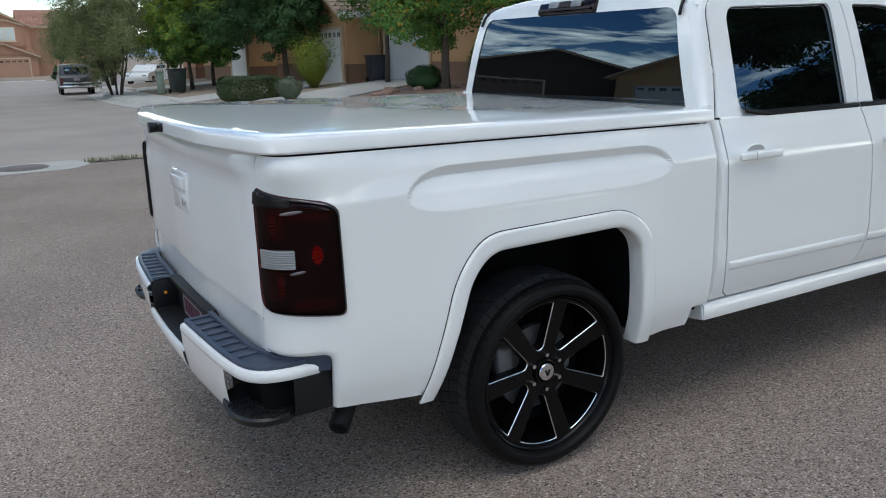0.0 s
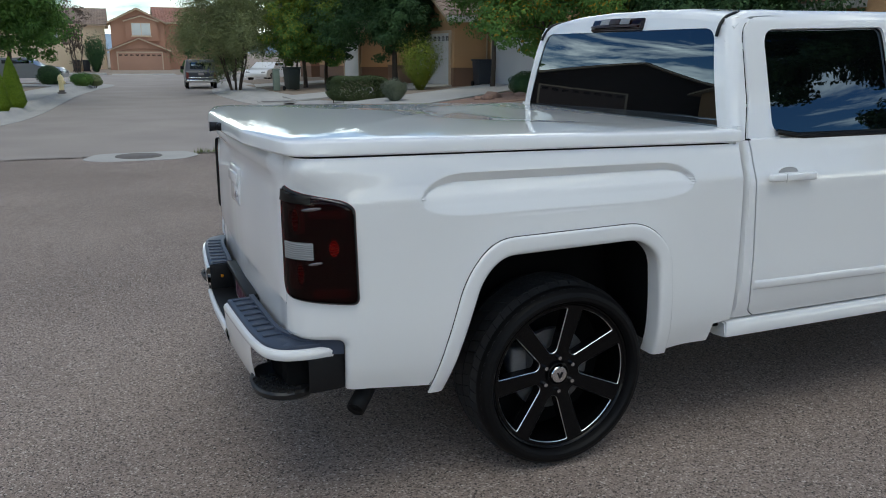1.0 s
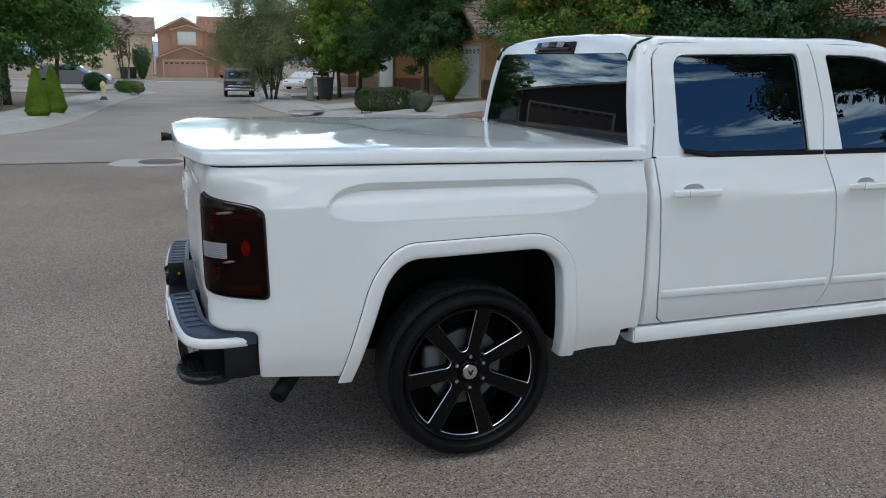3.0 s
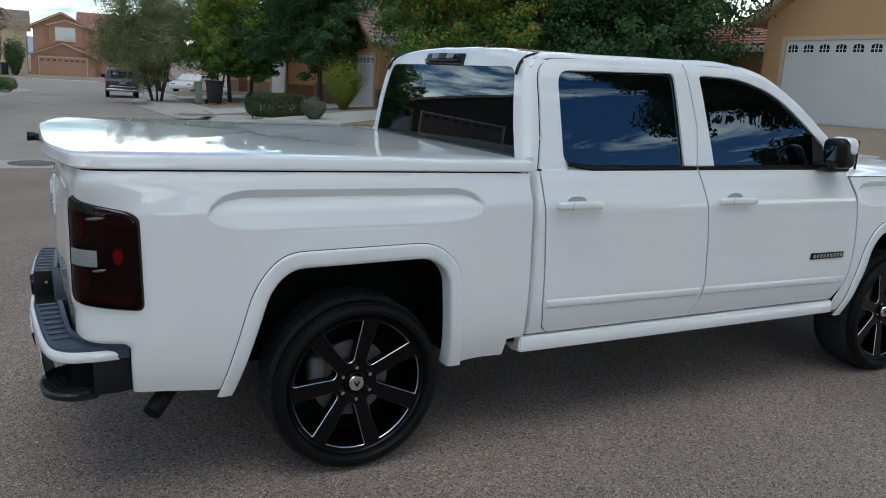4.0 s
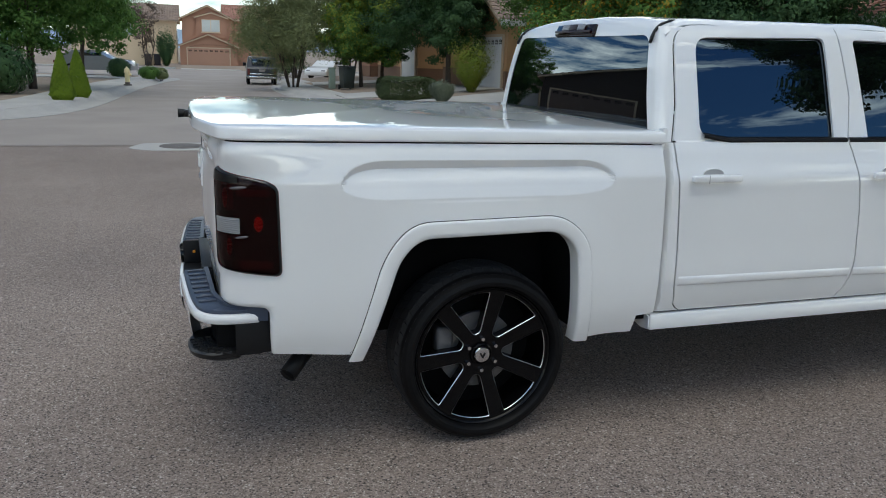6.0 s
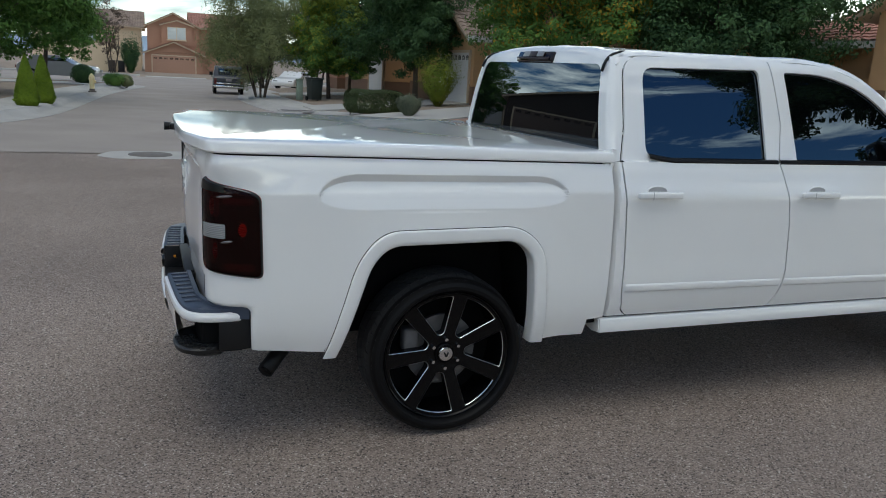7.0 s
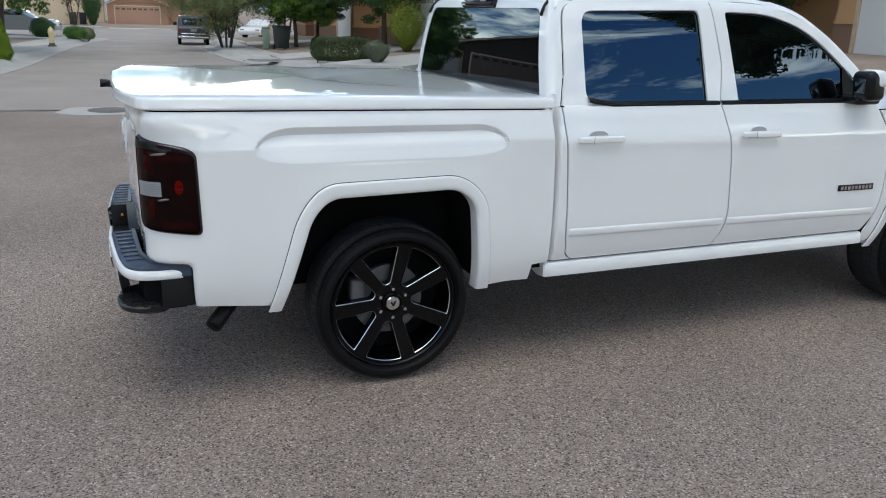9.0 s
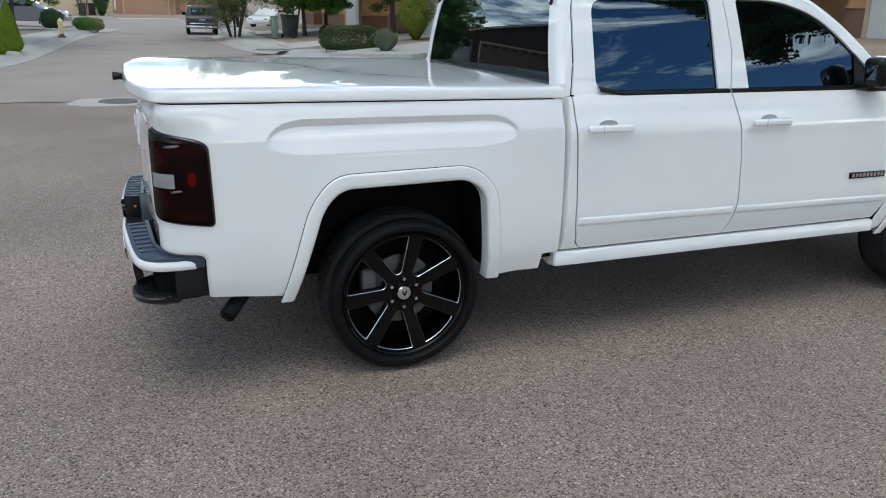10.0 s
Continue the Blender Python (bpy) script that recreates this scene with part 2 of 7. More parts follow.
M_LENS = smoked_lens("smoked_lens", (0.64, 0.06, 0.062))
M_HOUSING = mat("lamp_housing_black", (0.0025, 0.0013, 0.0016), 0.5, vary=0.2, bump=0.0, spec=0.2)
M_CHAMBER = ribbed("lamp_chamber_red", (0.012, 0.001, 0.001), 0.45, 0.0, 18, 0.03)
# one reflector red in two copies: returned light painted bright, its lack painted dark
M_LAMPRED = ribbed("red_reflector", (1.0, 0.085, 0.05), 0.28, 0.0, 34, 0.9, distortion=7.0, dist=0.010)
M_LAMPRED_UNLIT = ribbed("unlit_red_reflector", (0.22, 0.012, 0.010), 0.3, 0.1, 34, 0.9, distortion=7.0, dist=0.010)
M_BROW = mat("lamp_brow_and_edge_glint", (0.20, 0.17, 0.175), 0.25, 0.5, vary=0.1, bump=0)
M_LAMPCLR = ribbed("clear_prism_lens", (0.27, 0.27, 0.27), 0.3, 0.2, 40, 0.35, 0.3, "Z", 5.0, 0.006)
M_AMBER = glass_dark("amber_lens", (0.55, 0.22, 0.02), 0.2)
M_DOORWHITE = mat("white_garage_paint", (0.61, 0.605, 0.59), 0.55, vary=0.1, scale=1, fine=40, bump=0.05)
M_DOORTAN = mat("tan_garage_paint", (0.38, 0.215, 0.145), 0.6, vary=0.1, scale=1, fine=40, bump=0.05)
M_TANWALL = stucco("tan_stucco", (0.50, 0.30, 0.15))
M_ORANGE = stucco("terracotta_stucco", (0.35, 0.19, 0.125))
M_CREAM = stucco("cream_stucco", (0.60, 0.48, 0.33))
M_BROWN = stucco("brown_stucco_band", (0.22, 0.13, 0.085))
M_FASCIA = mat("painted_fascia", (0.52, 0.40, 0.28), 0.6, vary=0.1, bump=0.05)
M_TILE = mat("clay_roof_tile", (0.40, 0.20, 0.145), 0.85, vary=0.45, scale=1.5, fine=15, bump=0.2, random_tint=0.15)
M_TILEBR = mat("brown_roof_tile", (0.30, 0.22, 0.17), 0.85, vary=0.45, scale=1.5, fine=15, bump=0.2)
M_BARK = mat("bark", (0.085, 0.065, 0.05), 0.95, vary=0.4, scale=8, fine=50, bump=0.8, dist=0.02)
M_WIN = glass_dark("house_window", (0.015, 0.017, 0.02), 0.08, 1.3)
M_LEAF_DK = leaf_mat("dark_green_leaf", (0.030, 0.072, 0.030), (0.080, 0.150, 0.052))
M_LEAF_MD = leaf_mat("green_leaf", (0.062, 0.150, 0.034), (0.150, 0.265, 0.055))
M_LEAF_YG = leaf_mat("yellow_green_leaf", (0.13, 0.20, 0.025), (0.32, 0.33, 0.05))
M_LEAF_OL = leaf_mat("olive_leaf", (0.15, 0.175, 0.075), (0.25, 0.275, 0.125))
M_LEAF_AU = leaf_mat("autumn_leaf", (0.24, 0.17, 0.02), (0.46, 0.29, 0.03))
M_LEAF_SG = leaf_mat("sage_leaf", (0.10, 0.12, 0.075), (0.20, 0.22, 0.15))
M_LEAF_CN = leaf_mat("conifer_green", (0.10, 0.17, 0.012), (0.24, 0.33, 0.03))
M_LEAF_HG = leaf_mat("hedge_leaf", (0.035, 0.055, 0.02), (0.10, 0.125, 0.05))
M_LEAF_BR = leaf_mat("dry_twig", (0.09, 0.065, 0.05), (0.17, 0.13, 0.10))


# ---- building tools ----
def obj(name, verts, faces, material, parent=None, label="", smooth=False, mats=None, mat_ids=None):
    """One mesh object from lists; parent: the thing or part that it belongs to."""
    me = bpy.data.meshes.new(name)
    me.from_pydata([tuple(v) for v in verts], [], [tuple(f) for f in faces])
    for mm in (mats or [material]):
        me.materials.append(mm)
    if mat_ids is not None:
        me.polygons.foreach_set("material_index", mat_ids)
    if smooth:
        me.polygons.foreach_set("use_smooth", [True] * len(me.polygons))
    me.update()
    ob = new(name, me)
    if parent:
        ob.parent = parent
    if label:
        ob["label"] = label
    return ob


def part(name, bm, material, parent=None, label="", smooth=False, angle=None):
    """Links a bmesh as one mesh object under a thing or part."""
    me = bpy.data.meshes.new(name)
    bm.normal_update()
    bm.to_mesh(me)
    bm.free()
    for mm in (material if isinstance(material, (list, tuple)) else [material]):
        me.materials.append(mm)
    if smooth:
        me.polygons.foreach_set("use_smooth", [True] * len(me.polygons))
        if angle:
            me.set_sharp_from_angle(angle=radians(angle))
    me.update()
    ob = new(name, me)
    if parent:
        ob.parent = parent
    if label:
        ob["label"] = label
    return ob


def thing(name, m=None, label="", category="", group="", kind=""):
    e = new(name)
    if m is not None:
        e.matrix_basis = m
    return tagged(e, label, category, group, kind)


def box(bm, x0, x1, y0, y1, z0, z1, bev=0.0, seg=2):
    """A box, with rounded edges where bev is set, added to bm."""
    r = bmesh.ops.create_cube(bm, size=1.0)
    bmesh.ops.scale(bm, vec=(x1 - x0, y1 - y0, z1 - z0), verts=r["verts"])
    bmesh.ops.translate(bm, vec=((x0 + x1) / 2, (y0 + y1) / 2, (z0 + z1) / 2), verts=r["verts"])
    if bev:
        es = list({e for v in r["verts"] for e in v.link_edges})
        bmesh.ops.bevel(bm, geom=es, offset=bev, segments=seg, affect="EDGES", profile=0.5)
    return bm


def boxpart(name, dims, material, parent=None, label="", bev=0.0, seg=2):
    bm = bmesh.new()
    box(bm, *dims, bev=bev, seg=seg)
    return part(name, bm, material, parent, label, smooth=bev > 0, angle=40)


def grid_faces(nu, nv, closed_u=False, flip=False):
    f = []
    for i in range(nu if closed_u else nu - 1):
        for j in range(nv - 1):
            a, b = i * nv + j, ((i + 1) % nu) * nv + j
            q = (a, b, b + 1, a + 1)
            f.append(q[::-1] if flip else q)
    return f


def lathe(name, prof, n, material, parent=None, label="", axis="y", smooth=True, angle=35):
    """Turns (radius, along) points about an axis."""
    vs = []
    for i in range(n):
        a = 2 * math.pi * i / n
        for r, h in prof:
            c, s = r * math.cos(a), r * math.sin(a)
            vs.append((c, h, s) if axis == "y" else (c, s, h))
    ob = obj(name, vs, grid_faces(n, len(prof), True, flip=(axis != "y")), material, parent, label, smooth)
    if smooth and angle:
        ob.data.set_sharp_from_angle(angle=radians(angle))
    return ob


def tube(name, pts, rad, material, parent=None, label="", n=10, taper=None):
    """A round bar along points."""
    pts = [Vector(p) for p in pts]
    vs = []
    for i, p in enumerate(pts):
        d = (pts[min(i + 1, len(pts) - 1)] - pts[max(i - 1, 0)]).normalized()
        a = d.orthogonal().normalized() if i == 0 else (side - d * side.dot(d)).normalized()
        side = a
        b = d.cross(a)
        r = rad if taper is None else rad * (1 + (taper - 1) * i / (len(pts) - 1))
        for k in range(n):
            t = 2 * math.pi * k / n
            vs.append(p + a * (r * math.cos(t)) + b * (r * math.sin(t)))
    fs = []
    for i in range(len(pts) - 1):
        for k in range(n):
            fs.append((i * n + k, i * n + (k + 1) % n, (i + 1) * n + (k + 1) % n, (i + 1) * n + k))
    fs.append(tuple(range(n))[::-1])
    fs.append(tuple((len(pts) - 1) * n + k for k in range(n)))
    return obj(name, vs, fs, material, parent, label, True)


def spline(knots, n):
    """Smooth curve through the knots (any dimension), n points, even in length."""
    k = np.array(knots, float)
    k = np.vstack([2 * k[0] - k[1], k, 2 * k[-1] - k[-2]])
    out = []
    for i in range(1, len(k) - 2):
        t = np.linspace(0, 1, 24, endpoint=False)[:, None]
        p0, p1, p2, p3 = k[i - 1], k[i], k[i + 1], k[i + 2]
        out.append(0.5 * (2 * p1 + (p2 - p0) * t + (2 * p0 - 5 * p1 + 4 * p2 - p3) * t ** 2 + (3 * p1 - p0 - 3 * p2 + p3) * t ** 3))
    out.append(k[-2][None])
    c = np.vstack(out)
    d = np.r_[0, np.cumsum(np.linalg.norm(np.diff(c, axis=0), axis=1))]
    s = np.linspace(0, d[-1], n)
    return np.stack([np.interp(s, d, c[:, j]) for j in range(c.shape[1])], 1)


def curve1(knots):
    """A smooth function of one value through (value, result) knots."""
    xs = np.array([a for a, _ in knots], float)
    ys = np.array([b for _, b in knots], float)
    m = np.gradient(ys, xs)

    def f(x):
        x = min(max(x, xs[0]), xs[-1])
        i = min(int(np.searchsorted(xs, x, side="right")) - 1, len(xs) - 2)
        h = xs[i + 1] - xs[i]
        t = (x - xs[i]) / h
        return float((2 * t ** 3 - 3 * t ** 2 + 1) * ys[i] + (t ** 3 - 2 * t ** 2 + t) * h * m[i]
                     + (-2 * t ** 3 + 3 * t ** 2) * ys[i + 1] + (t ** 3 - t ** 2) * h * m[i + 1])
    return f


def sstep(a, b, x):
    t = min(max((x - a) / (b - a), 0.0), 1.0)
    return t * t * (3 - 2 * t)


def round_poly(pts, r, n=6):
    """A polygon with its corners rounded; r: one radius or one a corner."""
    out = []
    k = len(pts)
    rs = r if isinstance(r, (list, tuple)) else [r] * k
    for i in range(k):
        p, a, b = Vector(pts[i]), Vector(pts[i - 1]), Vector(pts[(i + 1) % k])
        u, v = (a - p), (b - p)
        rr = min(rs[i], u.length * 0.49, v.length * 0.49)
        if rr <= 1e-6:
            out.append(p)
            continue
        s, e = p + u.normalized() * rr, p + v.normalized() * rr
        for j in range(n + 1):
            t = j / n
            out.append(s * (1 - t) ** 2 + p * (2 * t * (1 - t)) + e * t ** 2)
    return out

# ---- the white pickup truck ----
truck = thing("pickup_truck", pose(0, 0, -0.018), "glossy white crew cab pickup truck parked on the asphalt", "truck")


def both(name, verts, faces, material, parent, label="", smooth=True, angle=None, solid=0.0):
    """A part and its mirror image on the other side of the truck."""
    out = []
    for sgn in (1, -1):
        vs = [(v[0], v[1] * sgn, v[2]) for v in verts]
        fs = [tuple(f) if sgn == 1 else tuple(f)[::-1] for f in faces]
        ob = obj(name, vs, fs, material, parent, label, smooth)
        if angle and smooth:
            ob.data.set_sharp_from_angle(angle=radians(angle))
        if solid:
            md = ob.modifiers.new("thick", "SOLIDIFY")
            md.thickness, md.offset = solid, -1
            crisp = ob.modifiers.new("crisp", "EDGE_SPLIT")
            crisp.split_angle = radians(max(32, (angle or 0) + 15))
        out.append(ob)
    return out


# plan of the bed: along the side, round the corner, to the middle of the tailgate
BX = 0.80
BED_KNOTS = [(BX, -1.0), (0.2, -1.0), (-0.5, -1.0), (-0.70, -0.999), (-0.84, -0.991), (-0.94, -0.975), (-1.02, -0.945), (-1.070, -0.900), (-1.092, -0.83),
             (-1.104, -0.70), (-1.116, -0.38), (-1.125, -0.15), (-1.127, 0.0)]
TOP_KNOTS = [(BX, -1.0), (0.2, -1.0), (-0.5, -1.0), (-0.80, -1.0), (-0.97, -0.996), (-1.05, -0.980), (-1.094, -0.935), (-1.108, -0.86), (-1.112, -0.78),
             (-1.116, -0.65), (-1.123, -0.35), (-1.127, -0.15), (-1.128, 0.0)]
BED_C = spline(BED_KNOTS, 500)
BED_D = np.r_[0, np.cumsum(np.linalg.norm(np.diff(BED_C, axis=0), axis=1))]


TOP_C = spline(TOP_KNOTS, 500)
TOP_D = np.r_[0, np.cumsum(np.linalg.norm(np.diff(TOP_C, axis=0), axis=1))]
S_MID = BX - BED_D[-1]
Y_GATE = -0.840
S_GATE = BX - float(np.interp(Y_GATE, BED_C[:, 1][250:], BED_D[250:]))
D_G1, D_G2 = BX - S_GATE, float(np.interp(Y_GATE, TOP_C[:, 1][250:], TOP_D[250:]))


def along(d, off, C, D):
    d = min(max(d, 0.0), D[-1])
    x, y = np.interp(d, D, C[:, 0]), np.interp(d, D, C[:, 1])
    a, b = max(d - 0.004, 0), min(d + 0.004, D[-1])
    tx = np.interp(b, D, C[:, 0]) - np.interp(a, D, C[:, 0])
    ty = np.interp(b, D, C[:, 1]) - np.interp(a, D, C[:, 1])
    ln = math.hypot(tx, ty)
    return x - ty / ln * off, y + tx / ln * off


def plan(s, off=0.0, z=0.9):
    """The point of the bed's plan at the length s (x on the straight side), moved outwards; the corner is squarer at the rail."""
    d = BX - s
    x, y = along(d, off, BED_C, BED_D)
    w = sstep(1.20, 1.325, z)
    if w > 0 and d > BX + 0.5:
        if d <= D_G1:
            d2 = BX + 0.5 + (d - BX - 0.5) * (D_G2 - BX - 0.5) / (D_G1 - BX - 0.5)
        else:
            d2 = D_G2 + (d - D_G1) * (TOP_D[-1] - D_G2) / (BED_D[-1] - D_G1)
        x2, y2 = along(d2, off, TOP_C, TOP_D)
        x, y = x + (x2 - x) * w, y + (y2 - y) * w
    return x, y


bed_prof = curve1([(0.44, -0.06), (0.50, -0.035), (0.58, -0.012), (0.68, 0.0), (0.9, 0.002), (1.1, 0.002), (1.17, 0.002), (1.203, 0.001), (1.216, -0.002),
                   (1.25, -0.011), (1.30, -0.023), (1.345, -0.036)])


def bulge(s, z):
    """The sunk shelf above the wheel opening; s from the axle: a short drop under its brow, then a face that leans out to a sharp lower edge."""
    a, b = s + 0.640, 0.520 - s
    if a <= 0 or b <= 0:
        return 0.0

    def end(e, r):
        return 1 - math.sqrt(max(0.0, 1 - ((r - e) / r) ** 2)) if e < r else 0.0
    top = 1.276 - 0.085 * max(end(a, 0.17), end(b, 0.15))
    foot = 1.131 + 0.050 * max(end(a, 0.19), end(b, 0.24))
    return -max(0.0, min(top - z, 0.27 * (z - foot)))


def arch_poly(x0, grow=0.0):
    """The squared wheel opening about an axle at x0 as (x, z) points, open at the bottom."""
    g = grow
    pts = [(-0.595 - g * 0.85, 0.30), (-0.408 - g * 0.95, 0.886 + g * 0.3), (-0.330 - g * 0.5, 0.966 + g), (0.276 + g * 0.3, 0.978 + g), (0.366 + g * 0.9, 0.905 + g * 0.4), (0.416 + g, 0.30)]
    return [(x + x0, z) for x, z in (tuple(p) for p in round_poly(pts, [0, 0.16, 0.12, 0.14, 0.14, 0], 8))]


def ray_poly(c, a, poly, closed=True):
    """The farthest distance from c at the angle a to a polygon."""
    dx, dz = math.cos(a), math.sin(a)
    best = None
    n = len(poly)
    for i in range(n if closed else n - 1):
        (x1, z1), (x2, z2) = poly[i], poly[(i + 1) % n]
        ex, ez = x2 - x1, z2 - z1
        den = dx * ez - dz * ex
        if abs(den) < 1e-9:
            continue
        t = ((x1 - c[0]) * ez - (z1 - c[1]) * ex) / den
        u = ((x1 - c[0]) * dz - (z1 - c[1]) * dx) / den
        if t > 0 and -1e-6 <= u <= 1 + 1e-6:
            best = t if best is None else max(best, t)
    return best


def ring(c, inner, outer, n, k, place, a0=0.0, a1=2 * math.pi, power=1.0):
    """A sheet between two outlines in (s, z) that both can be seen from c. inner None: down to c."""
    full = a1 - a0 > 6.28
    angs = set(np.linspace(a0, a1, n + 1)[: n if full else n + 1])
    for p in [*outer, *(inner or [])]:
        a = math.atan2(p[1] - c[1], p[0] - c[0])
        while a < a0:
            a += 2 * math.pi
        if a <= a1:
            angs.add(a)
    angs = sorted(angs)
    keep = [angs[0]]
    for a in angs[1:]:
        if a - keep[-1] > 1e-4:
            keep.append(a)
    vs = []
    for a in keep:
        ro = ray_poly(c, a, outer)
        ri = ray_poly(c, a, inner, False) if inner else 0.0
        for j in range(k + 1):
            t = (j / k) ** power
            r = ri + (ro - ri) * t
            vs.append(place(c[0] + r * math.cos(a), c[1] + r * math.sin(a), j / k))
    return vs, grid_faces(len(keep), k + 1, full)


def rake(x):
    """The bed rail and its lid rise a little towards the rear."""
    return -0.010 * (max(x, -1.1) - 0.3)


S_CUT, Z_CUT = -0.926, 0.713


def cut_edge(s, z):
    """Turns the skin inwards along the cut-out for the bumper."""
    if s > S_CUT + 0.05 or z > Z_CUT + 0.05 or s > -0.5:
        return 0.0
    r = 0.027
    a, b = s - S_CUT + 0.028, z - Z_CUT + 0.028
    if a > 0 and b > 0:
        e = math.hypot(a, b) - 0.028
    else:
        e = max(a, b) - 0.028
    if e >= r:
        return 0.0
    q = 1 - max(0.0, e) / r
    return -r * (1 - math.sqrt(max(0.0, 1 - q * q)))


def side_sheet(x0, outer, place_plan, zoff, n, k):
    """A fender with its wheel opening. place_plan(s, off) gives x, y."""
    c = (x0 - 0.08, 0.80)
    mid = arch_poly(x0, 0.02)

    def off(s, z):
        o = bed_prof(z) + bulge(s - x0, z) + cut_edge(s, z)
        near = ray_poly(c, math.atan2(z - c[1], s - c[0]), mid, False) or 1.0
        d = math.hypot(s - c[0], z - c[1]) - near
        o += 0.006 * (1 - sstep(0.02, 0.20, d)) * (1 - sstep(1.112, 1.126, z))
        return o

    def place(s, z, t):
        zo = zoff(s)
        o = off(s, z)
        z += rake(s) * sstep(1.20, 1.338, z) if x0 == 0.0 else 0.0
        if z < 0.64:
            z += zo * (1 - sstep(0.5, 0.64, z))
        x, y = place_plan(s, o, z)
        return (x, y, z)
    vs, fs = ring(c, mid, outer, n, k, place, -0.562, math.pi + 0.548)
    return vs, fs, off


# bed
bed_outer = [(0.698, 0.47), (0.702, 0.560), (0.788, 0.570), (0.790, 0.90), (0.781, 1.12), (0.764, 1.338), (S_GATE, 1.338)] + [(S_GATE + (S_CUT - 0.03 - S_GATE) * q, Z_CUT) for q in np.linspace(0, 1, 14)]
bed_outer += [(S_CUT - 0.028 + 0.028 * math.sin(a), Z_CUT - 0.028 + 0.028 * math.cos(a)) for a in np.linspace(0, math.pi / 2, 7)]
bed_outer += [(S_CUT, 0.50)]
vs, fs, bed_off = side_sheet(0.0, bed_outer, plan, lambda s: 0.016 * sstep(0.58, 0.88, -s) if s < 0 else 0.012 * sstep(0.4, 0.6, s), 420, 120)
for ob in both("bed_side", vs, [f[::-1] for f in fs], M_PAINT, truck, "white bedside panel with squared wheel arch", solid=0.010):
    ob.data.set_sharp_from_angle(angle=radians(16))


def arch_sweep(x0, outer, prof):
    """A profile of (share, outwards) points swept round a wheel opening."""
    c = (x0 - 0.08, 0.456)
    inner = arch_poly(x0, 0.002)
    angs = np.linspace(0.012, math.pi - 0.008, 180)
    vs = []
    for a in angs:
        ro, ri = ray_poly(c, a, outer, False), ray_poly(c, a, inner, False)
        for t, o in prof:
            r = ri + (ro - ri) * t
            s, z = c[0] + r * math.cos(a), c[1] + r * math.sin(a)
            vs.append((s, -1.0 - 0.006 - bed_prof(z) - o, z))
    return vs, grid_faces(len(angs), len(prof))


LIP = [(0.955, -0.004), (0.950, 0.004), (0.935, 0.009), (0.90, 0.0115), (0.80, 0.0125), (0.30, 0.012), (0.12, 0.010), (0.03, 0.003), (0.0, -0.008), (0.0, -0.07)]
for x0 in (0.0, 3.645):
    lip_out = arch_poly(x0, 0.074)
    vs, fs = arch_sweep(x0, lip_out, LIP)
    lips = both("wheel_arch_flare", vs, fs, M_PAINT, truck, "white painted wheel arch lip", angle=60)
    vs, fs = arch_sweep(x0, lip_out, [(0.990, 0.0), (0.985, 0.0022), (0.952, 0.0022)])
    for ob, p_ in zip(both("flare_joint", vs, fs, M_TRIM, None, "thin dark joint round the lip", smooth=False), lips):
        ob.parent = p_
    if x0 == 0.0:
        bm = bmesh.new()
        bmesh.ops.create_cone(bm, cap_ends=True, segments=14, radius1=0.008, radius2=0.007, depth=0.008, matrix=pose(0.418, -1.014, 0.70, 90, 0, 0))
        part("flare_screw", bm, M_TRIM, lips[0], "black flare screw", True, 40)


def well(x0):
    """Dark liner of a wheel opening."""
    inner = [(x, max(z, 0.50)) for x, z in arch_poly(x0, 0.012)]
    vs, fs = [], []
    for x, z in inner:
        vs += [(x, -0.975, z), (x, -0.60, z)]
    fs = grid_faces(len(inner), 2)
    n = len(vs)
    back = [(x, -0.60, z) for x, z in inner]
    vs += back
    fs.append(tuple(range(n, n + len(back))))
    return vs, fs


for x0 in (0.0, 3.645):
    vs, fs = well(x0)
    both("wheel_well", vs, fs, M_DARK, truck, "black wheel well liner", smooth=False)

# lower body in black behind the panels, so that joints read as dark lines
bm = bmesh.new()
box(bm, -0.96, -0.62, -0.84, 0.84, 0.52, 1.32)
box(bm, -1.04, -0.90, -0.68, 0.68, 0.60, 1.32)
box(bm, -0.62, 0.40, -0.58, 0.58, 0.52, 1.33)
box(bm, -0.62, 0.40, -0.93, 0.93, 1.03, 1.33)
box(bm, 0.41, 0.76, -0.92, 0.92, 0.60, 1.33)
part("bed_core", bm, M_DARK, truck, "dark inner bed behind the panels")
bm = bmesh.new()
box(bm, 0.80, 2.98, -0.92, 0.92, 0.53, 1.33)
box(bm, 0.66, 0.82, -0.93, 0.93, 0.53, 0.60)
box(bm, 0.80, 4.3, -0.55, 0.55, 0.42, 1.0)
part("cab_core", bm, M_DARK, truck, "dark inner cab and frame")
bm = bmesh.new()
box(bm, -1.1, 4.3, -0.52, -0.40, 0.42, 0.56, 0.01)
box(bm, -1.1, 4.3, 0.40, 0.52, 0.42, 0.56, 0.01)
part("chassis_frame", bm, M_DARK, truck)
tube("rear_axle", [(0, -0.7, 0.40), (0, 0.7, 0.40)], 0.06, M_DARK, truck)
tube("front_axle", [(3.645, -0.7, 0.40), (3.645, 0.7, 0.40)], 0.05, M_DARK, truck)

# tailgate
gate_knots = [(0.66, -0.020), (0.812, -0.015), (0.826, -0.014), (0.838, 0.0), (0.95, 0.005), (1.10, 0.002), (1.19, -0.004), (1.235, -0.010), (1.262, -0.009), (1.285, 0.0), (1.31, 0.001), (1.338, -0.012)]


def gate_prof(z):
    return float(np.interp(z, [k[0] for k in gate_knots], [k[1] for k in gate_knots]))


